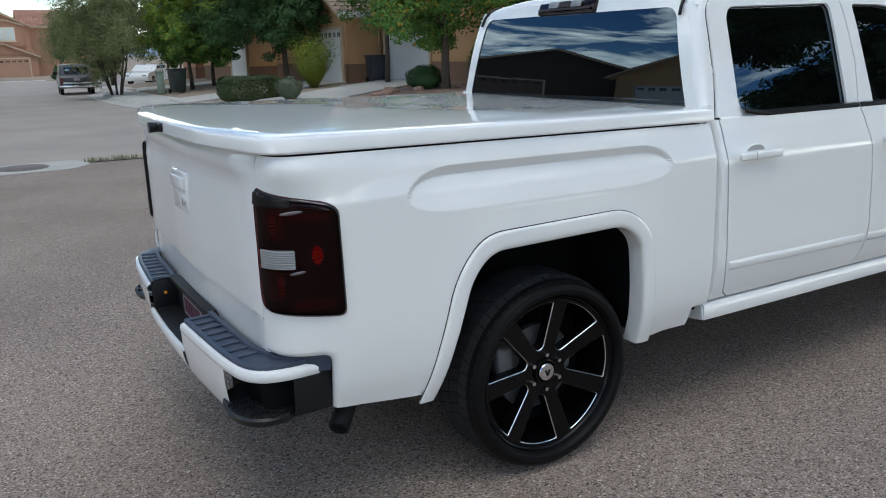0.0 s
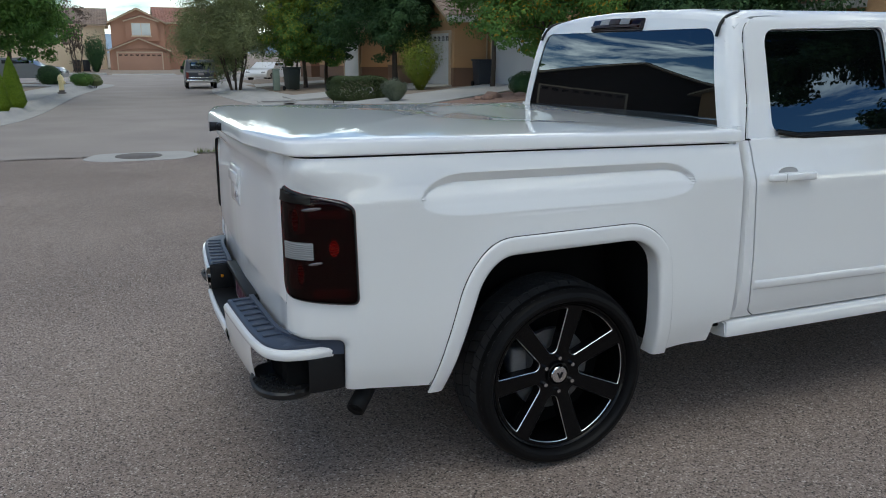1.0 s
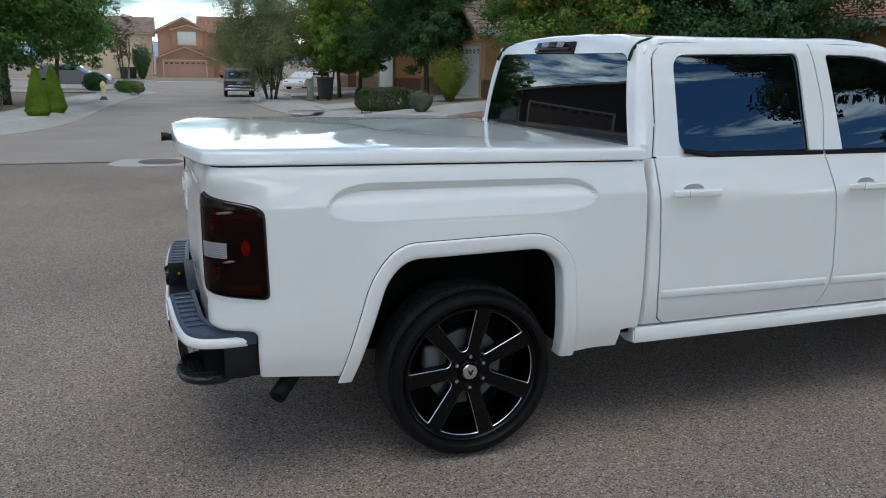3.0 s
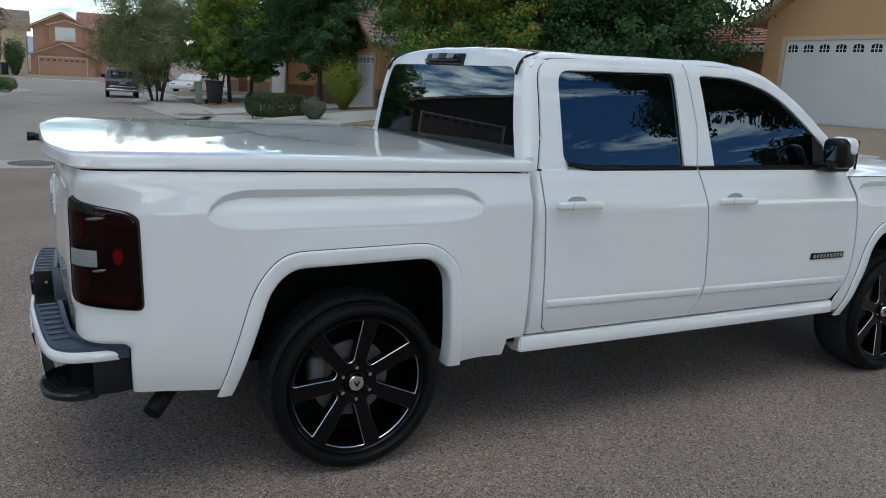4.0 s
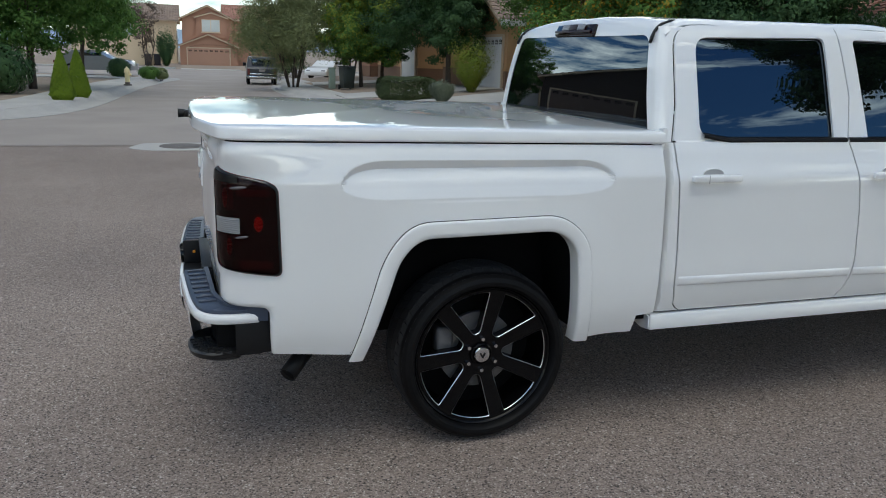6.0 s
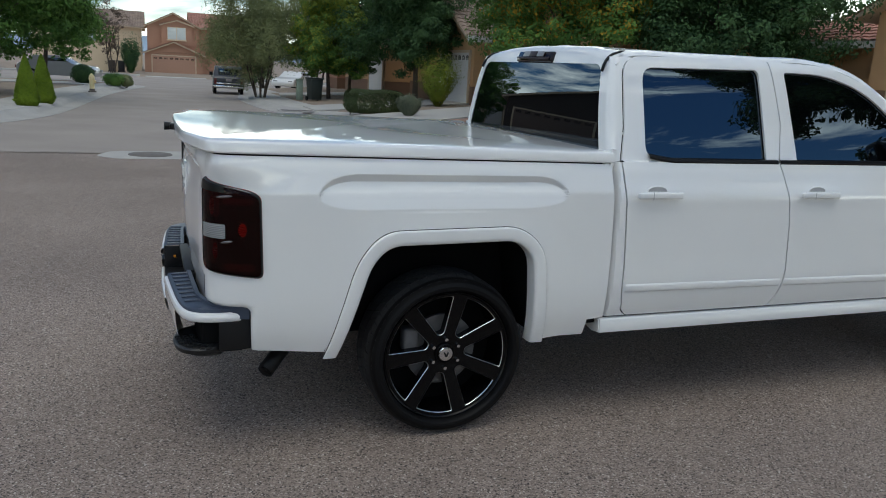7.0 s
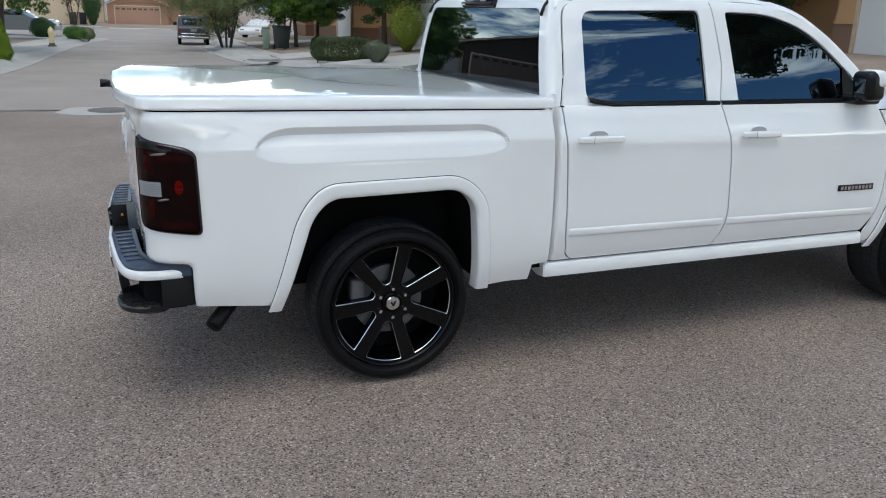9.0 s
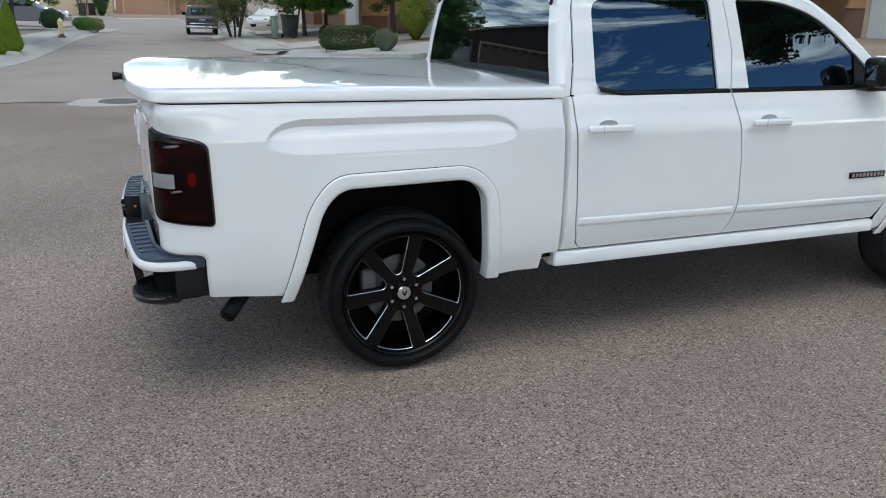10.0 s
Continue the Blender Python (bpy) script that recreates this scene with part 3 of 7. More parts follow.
def gate_off(s, z):
    """The gate's relief, running into the bed corner's at its edge."""
    w = 1 - sstep(0.0, 0.16, S_GATE - s)
    zz = max(z, 0.74)
    return gate_prof(z) * (1 - w) + w * (bed_prof(zz) - (0.012 if z < 0.825 else 0.0))


gate_s = np.r_[np.linspace(S_GATE - 0.005, S_GATE - 0.2, 16), np.linspace(S_GATE - 0.22, S_MID, 24)]
zs = np.r_[np.linspace(0.66, 0.80, 4), np.linspace(0.812, 0.842, 8), np.linspace(0.86, 1.18, 10), np.linspace(1.20, 1.338, 14)]
half = [[plan(s, gate_off(s, z), z) for z in zs] for s in gate_s]
zs = zs + np.array([rake(-1.1) * sstep(1.20, 1.338, z) for z in zs])
vs = [(x, y, z) for col in half for (x, y), z in zip(col, zs)] + [(x, -y, z) for col in half[-2::-1] for (x, y), z in zip(col, zs)]
gate = obj("tailgate", vs, grid_faces(2 * len(gate_s) - 1, len(zs), flip=True), M_PAINT, truck, "white closed tailgate with a central handle", True)
if sum(p.normal.x for p in gate.data.polygons) > 0:
    gate.data.flip_normals()
md = gate.modifiers.new("thick", "SOLIDIFY")
md.thickness, md.offset = 0.02, -1
crisp = gate.modifiers.new("crisp", "EDGE_SPLIT")
crisp.split_angle = radians(22)
bm = bmesh.new()
box(bm, -1.1335, -1.1090, -0.118, 0.118, 1.050, 1.212, 0.010, 3)
part("handle_bezel", bm, M_PAINT, gate, "white tailgate handle bezel", True, 40)
bm = bmesh.new()
box(bm, -1.1360, -1.1240, -0.095, 0.060, 1.070, 1.128, 0.008, 2)
part("handle_recess", bm, M_PAINT, gate, "shaded handle recess", True, 40)
bm = bmesh.new()
box(bm, -1.1430, -1.1300, -0.106, 0.106, 1.140, 1.190, 0.008, 3)
part("handle", bm, M_PAINT, gate, "white pull handle", True, 40)
bm = bmesh.new()
bmesh.ops.create_cone(bm, cap_ends=True, segments=20, radius1=0.014, radius2=0.013, depth=0.012, matrix=pose(-1.1370, -0.082, 1.100, 0, 90, 0))
part("lock", bm, M_CHROME, gate, "small chrome lock", True, 40)

# hard bed lid
lid_out = [plan(s, -0.027, 1.4) for s in np.linspace(0.772, S_MID, 160)]
lid_out = [(x - 0.064 * sstep(1.02, 0.45, abs(y)) * sstep(0.9, 1.05, -x) - 0.010 * sstep(0.95, 1.06, -x), y) for x, y in lid_out]
lid_out = lid_out + [(x, -y) for x, y in lid_out[-2::-1]]
rings_ = [(0.05, 1.341), (0.03, 1.3415), (0.0, 1.345), (-0.004, 1.351), (-0.003, 1.380), (0.000, 1.388), (0.006, 1.394), (0.015, 1.3965), (0.035, 1.3985), (0.08, 1.4000), (0.2, 1.4022), (0.4, 1.4042), (0.65, 1.4054), (0.9, 1.4060)]
vs = []
for x, y in lid_out:
    for o, z in rings_:
        drop = 0.0
        vs.append((-0.22 + (x + 0.22) * (1 - o / 0.97), y * (1 - o / 0.97), z + rake(x)))
nk = len(rings_)
fs = [f[::-1] for f in grid_faces(len(lid_out), nk, True)]
n0 = len(vs)
vs.append((-0.22, 0, 1.4061 + rake(-0.22)))
for i in range(len(lid_out)):
    fs.append((i * nk + nk - 1, ((i + 1) % len(lid_out)) * nk + nk - 1, n0)[::-1])
lid = obj("bed_lid", vs, [f[::-1] for f in fs], M_PAINT, truck, "white glossy hard bed cover", True)
lid.data.set_sharp_from_angle(angle=radians(24))
bm = bmesh.new()
for v in ((-1.196, -1.150, -0.040, 0.040, 1.366, 1.398),):
    box(bm, *v, 0.009, 3)
bmesh.ops.create_cone(bm, cap_ends=True, segments=24, radius1=0.021, radius2=0.018, depth=0.035, matrix=pose(-1.205, 0.0, 1.382, 0, 90, 0))
part("lid_latch", bm, M_TRIM, lid, "black lid latch", True, 40)

# cab side shapes
cab_lo = curve1([(0.50, -0.950), (0.56, -0.962), (0.62, -0.982), (0.70, -0.998), (0.9, -1.0), (1.1, -1.0), (1.18, -0.999), (1.205, -0.993), (1.25, -0.980), (1.31, -0.965), (1.345, -0.952)])
cab_up = curve1([(1.33, -0.930), (1.45, -0.902), (1.6, -0.864), (1.7, -0.838), (1.8, -0.806), (1.835, -0.790), (1.862, -0.765), (1.885, -0.72)])


def lower_panel(name, xr, xf, z0, z1, label, ncol=26):
    zs = np.linspace(z0, z1, 56)
    vs, n = [], len(zs)
    for i in range(ncol + 1):
        for z in zs:
            t = i / ncol
            a, b = xr(z), xf(z)
            vs.append((a + (b - a) * t, cab_lo(z), z))
    return both(name, vs, grid_faces(ncol + 1, n), M_PAINT, truck, label, solid=0.01)


rd_r = curve1([(0.572, 0.938), (0.59, 0.912), (0.65, 0.892), (0.89, 0.875), (1.12, 0.858), (1.345, 0.834)])
rd_f = curve1([(0.572, 1.840), (0.65, 1.880), (0.73, 1.896), (0.9, 1.893), (1.08, 1.874), (1.21, 1.846), (1.345, 1.803)])
fd_f = curve1([(0.572, 2.990), (0.68, 3.042), (0.84, 3.072), (1.01, 3.066), (1.18, 3.028), (1.345, 2.940)])
GAP = 0.0075
rear_doors = lower_panel("rear_door", rd_r, lambda z: rd_f(z) - GAP, 0.572, 1.343, "white rear cab door")
front_doors = lower_panel("front_door", rd_f, lambda z: fd_f(z) - GAP, 0.572, 1.343, "white front cab door")
# panel behind the rear door, from sill to belt, turned in behind the bed
zs_ = np.linspace(0.572, 1.343, 50)
vs = []
for i in range(15):
    for z in zs_:
        a = 0.752 + (rd_r(z) - GAP - 0.752) * (i / 14) ** 1.2
        vs.append((a, cab_lo(z) + 0.045 * sstep(0.822, 0.790, a), z))
both("cab_corner", vs, grid_faces(15, len(zs_)), M_PAINT, truck, "white cab corner panel", solid=0.01)

W1 = [tuple(p) for p in round_poly([(0.976, 1.372), (0.972, 1.790), (1.692, 1.812), (1.724, 1.352), (1.12, 1.350)], [0.05, 0.07, 0.03, 0.01, 0.1])]
W2 = [tuple(p) for p in round_poly([(1.930, 1.350), (1.862, 1.810), (2.15, 1.808), (2.40, 1.742), (2.585, 1.628), (2.80, 1.455), (2.84, 1.350)], [0.01, 0.03, 0.1, 0.12, 0.12, 0.04, 0.01])]
D1 = [tuple(p) for p in round_poly([(0.840, 1.347), (0.862, 1.50), (0.870, 1.836), (1.20, 1.848), (1.770, 1.856), (1.820, 1.55), (1.804, 1.347)], [0, 0, 0.10, 0, 0, 0, 0])]
D2 = [tuple(p) for p in round_poly([(1.8105, 1.347), (1.8265, 1.55), (1.7765, 1.857), (2.17, 1.852), (2.40, 1.790), (2.60, 1.680), (2.92, 1.440), (2.94, 1.347)], [0, 0, 0, 0.1, 0.1, 0.1, 0.03, 0])]


def upper(x, z, t, d=0.0):
    return (x, cab_up(z) + d, z)


for nm, W, D, c, doors in (("rear", W1, D1, (1.33, 1.58), rear_doors), ("front", W2, D2, (2.17, 1.56), front_doors)):
    vs, fs = ring(c, W + [W[0]], D, 120, 5, upper)
    for k, ob in enumerate(both("window_frame", vs, fs, M_PAINT, None, "white window surround", solid=0.012)):
        ob.parent = doors[k]
    vs, fs = ring(c, None, W, 80, 8, lambda x, z, t: (x, cab_up(z) + 0.004, z))
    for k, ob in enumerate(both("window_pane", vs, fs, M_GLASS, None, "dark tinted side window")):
        ob.parent = doors[k]
    # rubber round the glass
    vs, fs = ring(c, [(c[0] + (x - c[0]) * 0.988, c[1] + (z - c[1]) * 0.986) for x, z in W] + [(c[0] + (W[0][0] - c[0]) * 0.988, c[1] + (W[0][1] - c[1]) * 0.986)], W, 80, 1,
                  lambda x, z, t: (x, cab_up(z) + 0.0015, z))
    for k, ob in enumerate(both("window_seal", vs, fs, M_TRIM, None, "black window seal")):
        ob.parent = doors[k]

# shoulder between door skin and window frame
vs = []
for x in np.linspace(0.846, 2.93, 40):
    for y, z in ((-0.9515, 1.3405), (-0.9490, 1.3450), (-0.9420, 1.3485), (-0.9320, 1.3510), (-0.9275, 1.3540)):
        vs.append((x, y, z))
both("belt_shoulder", vs, grid_faces(40, 5), M_PAINT, truck, "white shoulder under the side windows")

# belt strip
for nm, xa, xb, doors in (("r", 0.985, 1.790, rear_doors), ("f", 1.803, 2.88, front_doors)):
    pts = np.linspace(xa, xb, 12)
    vs = []
    for x in pts:
        z = 1.351 + (0.022 * sstep(1.12, 0.985, x))
        for dy, dz in ((-0.926, 0.014), (-0.950, 0.010), (-0.957, -0.002), (-0.953, -0.010)):
            vs.append((x, dy, z + dz))
    for k, ob in enumerate(both("belt_trim", vs, grid_faces(12, 4), M_TRIM, None, "black belt line trim", smooth=False)):
        ob.parent = doors[k]

# upper pillar behind the rear door and round to the back glass
def cab_rear_x(z):
    q = min(max((z - 1.335) / 0.527, 0.0), 1.0)
    return 0.772 + 0.012 * q + 0.055 * q ** 2.4


zs = np.linspace(1.343, 1.838, 26)
_edge = sorted([p for p in D1 if p[0] < 1.02], key=lambda p: p[1])


def rear_gap(z):
    return float(np.interp(z, [p[1] for p in _edge], [p[0] for p in _edge]))


vs = []
ncol = 14
for i in range(ncol + 1):
    for z in zs:
        t = i / ncol
        y0 = cab_up(z)
        r = 0.042
        xr = cab_rear_x(z)
        g = rear_gap(z) - 0.005
        if t < 0.55:
            a = (1 - t / 0.55) * math.pi / 2
            vs.append((xr + r - r * math.sin(a), y0 + r - r * math.cos(a), z))
        else:
            u = (t - 0.55) / 0.45
            vs.append((xr + r + (max(g, xr + r + 0.004) - xr - r) * u, y0, z))
both("cab_pillar", vs, grid_faces(ncol + 1, len(zs)), M_PAINT, truck, "white rear cab pillar", solid=0.01)

# roof
xs = np.linspace(0.0, 1.0, 40)
vs = []
ROOF_Y = 0.775
for t in xs:
    x = 0.834 + t ** 1.5 * (2.20 - 0.834)
    for v in np.linspace(-1, 1, 33):
        edge = abs(v)
        drop = max(0.0, 1 - (x - 0.834) / 0.11)
        z = 1.905 - 0.05 * edge ** 3 - 0.052 * (1 - math.sqrt(max(0.0, 1 - drop * drop))) - 0.045 * sstep(0.55, 1.0, t)
        z -= 0.012 * (0.5 + 0.5 * math.cos(min(edge, 0.8) / 0.8 * math.pi * 4)) * sstep(0.08, 0.2, t) * (1 - sstep(0.7, 0.95, t)) * (1 if edge < 0.8 else 0) * 0.6
        vs.append((x, v * (ROOF_Y - 0.004), z))
roof = obj("roof", vs, [f[::-1] for f in grid_faces(40, 33)][::1], M_PAINT, truck, "white ribbed cab roof", True)
# roof rail between door tops and roof
vs = []
rail_z = curve1([(0.835, 1.800), (0.87, 1.824), (0.92, 1.843), (1.0, 1.851), (1.2, 1.853), (1.75, 1.861), (2.17, 1.856), (2.40, 1.795), (2.60, 1.685), (2.93, 1.436)])
N = 60
for i in range(N + 1):
    x = 0.835 + (2.93 - 0.835) * i / N
    z0 = rail_z(x)
    y0 = cab_up(z0)
    rise = 0.012 + 0.016 * sstep(0.84, 0.95, x)
    for k in range(6):
        a = k / 5
        vs.append((x + 0.02 * a * sstep(2.1, 2.4, x), y0 + 0.065 * a ** 1.4, z0 + rise * math.sin(a * math.pi / 2) * (1 if x < 2.2 else 1.2)))
both("roof_rail", vs, grid_faces(N + 1, 6), M_PAINT, truck, "white roof rail and windscreen pillar", solid=0.01)
# windscreen and its header
vs = []
for i in range(9):
    t = i / 8
    for v in np.linspace(-1, 1, 13):
        w = 0.735 + 0.12 * t
        bow = 0.10 * (1 - v * v)
        vs.append((2.20 + 0.74 * t + bow * (0.4 + 0.6 * t), v * w, 1.862 - 0.43 * t - 0.05 * (1 - t) * v * v * 0.3))
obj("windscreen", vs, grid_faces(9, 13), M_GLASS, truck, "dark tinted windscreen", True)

# back of the cab: glass with a black surround, white lower wall
def back(y, z, t, d=0.0):
    return (cab_rear_x(z) - 0.016 + 0.019 * (y / 0.86) ** 2 - d, y, z)


BG = [tuple(p) for p in round_poly([(-0.832, 1.36), (-0.705, 1.800), (0.705, 1.800), (0.832, 1.36)], [0.03, 0.06, 0.06, 0.03])]
def roof_edge(y):
    return 1.853 - 0.05 * min(1.0, abs(y) / 0.771) ** 3


BO = [(-0.900, 1.335), *[(y, roof_edge(y) + 0.006) for y in np.linspace(-0.764, 0.764, 17)], (0.900, 1.335)]
vs, fs = ring((0, 1.58), BG + [BG[0]], BO, 90, 4, back)
obj("cab_back", vs, fs, M_PAINT, truck, "white rear cab wall around the back glass", True)
vs, fs = ring((0, 1.58), None, BG, 80, 10, lambda y, z, t: back(y, z, t, -0.004))
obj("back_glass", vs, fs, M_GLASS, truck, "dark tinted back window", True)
boxpart("cab_lower_back", (0.785, 0.81, -0.93, 0.93, 0.56, 1.40), M_PAINT, truck, "white cab back behind the bed")
# high brake lamp
bm = bmesh.new()
box(bm, -0.016, 0.02, -0.218, 0.218, -0.031, 0.031, 0.010, 3)
for v in bm.verts:
    v.co.x += 0.02 * (v.co.y / 0.218) ** 2 * 0.5
    v.co.z -= 0.006 * (v.co.y / 0.218) ** 2
chmsl = part("high_brake_lamp", bm, M_LAMP, truck, "smoked red high brake lamp with cargo lenses", True, 40)
chmsl.matrix_basis = pose(0.810, 0, 1.838, 0, 22, 0)
for y, w, m_, z0, z1, lab in ((-0.085, 0.038, M_LAMPCLR, -0.012, 0.020, "clear cargo lamp lens"), (0.085, 0.038, M_LAMPCLR, -0.012, 0.020, "clear cargo lamp lens"),
                              (0.0, 0.044, M_CHAMBER, -0.012, 0.020, "dark red brake lens"), (0.0, 0.20, M_CHAMBER, -0.026, -0.014, "dark red brake strip")):
    bm = bmesh.new()
    box(bm, -0.0195, -0.012, y - w, y + w, z0, z1, 0.003, 2)
    part("cargo_lens" if m_ is M_LAMPCLR else "brake_lens", bm, m_, chmsl, lab, True, 40)
for sgn in (-1, 1):
    tube("roof_seam", [(0.800, sgn * 0.742, 1.765), (0.810, sgn * 0.738, 1.792), (0.824, sgn * 0.733, 1.816), (0.84, sgn * 0.730, 1.834), (0.86, sgn * 0.728, 1.848), (0.90, sgn * 0.726, 1.861), (0.96, sgn * 0.725, 1.866), (1.3, sgn * 0.725, 1.868), (1.9, sgn * 0.725, 1.860)], 0.008, M_TRIM, truck, "black roof ditch seal", 6)

# sills
pts = np.linspace(0.785, 2.985, 20)
vs = []
for x in pts:
    for y, z in ((-0.945, 0.562), (-0.970, 0.559), (-0.975, 0.553), (-0.981, 0.500), (-0.977, 0.490), (-0.90, 0.480), (-0.80, 0.50)):
        vs.append((x, y, z))
both("rocker_sill", vs, [f[::-1] for f in grid_faces(20, 7)][::-1] + [(0, 1, 2, 3, 4, 5, 6)], M_PAINT, truck, "white rocker sill", angle=50, solid=0.01)

# mouldings, handles
def strip(name, xa, xb, za, zb, material, parents, label):
    vs = []
    for i in range(16):
        t = i / 15
        x, z = xa + (xb - xa) * t, za + (zb - za) * t
        e = 1.0 if 0 < i < 15 else 0.3
        for dz, o in ((0.021, 0.001), (0.019, 0.006 * e), (0.010, 0.009 * e), (-0.010, 0.009 * e), (-0.018, 0.007 * e), (-0.021, 0.001)):
            vs.append((x, cab_lo(z + dz) - o, z + dz))
    for k, ob in enumerate(both(name, vs, grid_faces(16, 6), material, None, label)):
        ob.parent = parents[k]


strip("side_moulding", 0.892, 1.868, 0.722, 0.712, M_PAINT, rear_doors, "white body side moulding")
strip("side_moulding", 1.897, 3.012, 0.712, 0.699, M_PAINT, front_doors, "white body side moulding")


# grey painting the shade inside the handle cup; the handle joint shares it
M_CUP = mat("cup_shade_and_joint_grey", (0.36, 0.36, 0.36), 0.35, vary=0.02, bump=0.0, coat=0.6)


def door_handle(x, z, parents):
    for k, sgn in enumerate((1, -1)):
        bm = bmesh.new()
        box(bm, x - 0.135, x + 0.125, -0.030, 0.0, z - 0.021, z + 0.021, 0.012, 4)
        for v in bm.verts:
            v.co.y = v.co.y * (1 - 0.25 * ((v.co.x - x) / 0.13) ** 2) - 1.012
            v.co.z = z + (v.co.z - z) * (1.08 - 0.34 * ((v.co.x - x) / 0.13) ** 2)
            v.co.y *= sgn
        if sgn < 0:
            bmesh.ops.reverse_faces(bm, faces=bm.faces)
        h = part("door_handle", bm, M_PAINT, parents[k], "white door handle", True, 50)
        arc = [(x - 0.005 + 0.056 * math.cos(t), (cab_lo(z + 0.02) + 0.002) * sgn, z + 0.010 + 0.030 * math.sin(t) ** 0.7) for t in np.linspace(0.05, math.pi - 0.05, 18)]
        cup = tube("handle_cup", arc, 0.004, M_PAINT, parents[k], "arched rim of the handle cup", 8)
        bm = bmesh.new()
        bm.faces.new([bm.verts.new((px_, py_ - 0.0032 * sgn, pz_ - 0.002)) for px_, py_, pz_ in arc])
        part("cup_hollow", bm, M_CUP, cup, "flat grey face painting the shade of the handle cup")
        bm = bmesh.new()
        box(bm, x - 0.060, x - 0.057, -1.0405 * sgn - 0.002, -1.0435 * sgn + 0.002, z - 0.019, z + 0.019)
        part("handle_joint", bm, M_CUP, h)


door_handle(1.032, 1.190, rear_doors)
door_handle(2.050, 1.188, front_doors)
# badge with unreadable raised letters
for k, sgn in enumerate((1, -1)):
    bm = bmesh.new()
    box(bm, 2.692, 2.975, -1.008 * sgn - 0.003, -1.008 * sgn + 0.003, 0.835, 0.872, 0.004, 2)
    bd = part("door_badge", bm, M_TRIM, front_doors[k], "black and silver name badge", True, 40)
    for i in range(9):
        x = 2.709 + i * 0.0282
        bm = bmesh.new()
        box(bm, x, x + 0.020, -1.0125 * sgn - 0.0015, -1.0125 * sgn + 0.0015, 0.843, 0.864)
        part("badge_bar", bm, M_CHROME, bd)

# wing mirrors
for k, sgn in enumerate((1, -1)):
    def my(bm):
        if sgn < 0:
            for v in bm.verts:
                v.co.y = -v.co.y
            bmesh.ops.reverse_faces(bm, faces=bm.faces)
        return bm
    def lean(bm):
        for v in bm.verts:
            v.co.x += -0.03 * (v.co.z - 1.36) / 0.2 + 0.15 * (-0.98 - v.co.y)
        return my(bm)
    bm = bmesh.new()
    box(bm, 2.668, 2.800, -1.118, -0.992, 1.362, 1.528, 0.040, 6)
    mir = part("wing_mirror", lean(bm), M_TRIM, truck, "black wing mirror with white cap", True, 40)
    bm = bmesh.new()
    box(bm, 2.716, 2.806, -1.126, -0.997, 1.432, 1.535, 0.036, 6)
    part("mirror_cap", lean(bm), M_PAINT, mir, "white mirror cap", True, 40)
    bm = bmesh.new()
    box(bm, 2.664, 2.672, -1.086, -1.024, 1.405, 1.488, 0.003, 2)
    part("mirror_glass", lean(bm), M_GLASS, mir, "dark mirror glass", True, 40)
    bm = bmesh.new()
    box(bm, 2.68, 2.86, -1.05, -0.92, 1.338, 1.39, 0.02, 3)
    part("mirror_arm", my(bm), M_TRIM, mir, "black mirror arm", True, 40)
    bm = bmesh.new()
    tri = [(2.70, 1.352), (2.86, 1.352), (2.70, 1.545)]
    a = [bm.verts.new((x, cab_up(z) - 0.004, z)) for x, z in tri]
    bm.faces.new(a)
    part("mirror_sail", my(bm), M_TRIM, front_doors[k], "black mirror sail panel")

# front fender, bonnet and nose
fend_plan = lambda s, o, z=0.9: (s, -1.0 - o + 0.10 * sstep(4.2, 4.75, s))
vs, fs, _ = side_sheet(3.645, [(4.55, 0.50), (4.55, 1.30), (2.985, 1.30), (2.985, 0.50)], fend_plan, lambda s: 0.0, 180, 50)
vs = [((v[0] if v[0] > 3.3 else 3.3 - (3.3 - v[0]) * (3.3 - fd_f(v[2])) / (3.3 - 2.985)), v[1], v[2]) for v in vs]
both("front_fender", vs, [f[::-1] for f in fs], M_PAINT, truck, "white front fender", solid=0.01)
vs = []
for i in range(25):
    t = i / 24
    x = 2.93 + 1.68 * t
    for v in np.linspace(-1, 1, 25):
        w = 0.972 - 0.10 * sstep(0.75, 1.0, t)
        z = 1.36 - 0.055 * abs(v) ** 4 - 0.09 * t ** 2.5 + 0.02 * sstep(0.35, 0.55, abs(v)) * (1 - sstep(0.8, 0.95, abs(v)))
        vs.append((x + 0.06 * (1 - v * v) * t, v * w, z))
obj("bonnet", vs, [f[::-1] for f in grid_faces(25, 25)], M_PAINT, truck, "white domed bonnet", True)
bm = bmesh.new()
box(bm, 4.40, 4.66, -0.86, 0.86, 0.78, 1.24, 0.05, 3)
part("grille", bm, M_TRIM, truck, "black grille", True, 40)
for z in (0.88, 0.98, 1.08, 1.18):
    boxpart("grille_bar", (4.655, 4.68, -0.55, 0.55, z - 0.02, z + 0.02), M_TRIM, truck, bev=0.008)
for sgn in (-1, 1):
    boxpart("headlamp", (4.45, 4.665, sgn * 0.76 - 0.15, sgn * 0.76 + 0.15, 0.95, 1.20), M_LAMPCLR, truck, "clear headlamp", bev=0.04, seg=3)
bm = bmesh.new()
box(bm, 4.40, 4.74, -0.95, 0.95, 0.48, 0.78, 0.07, 4)
part("front_bumper", bm, M_PAINT, truck, "white front bumper", True, 40)
tube("antenna", [(3.16, -0.86, 1.31), (3.16, -0.86, 1.50)], 0.008, M_TRIM, truck, "short black antenna", 8)

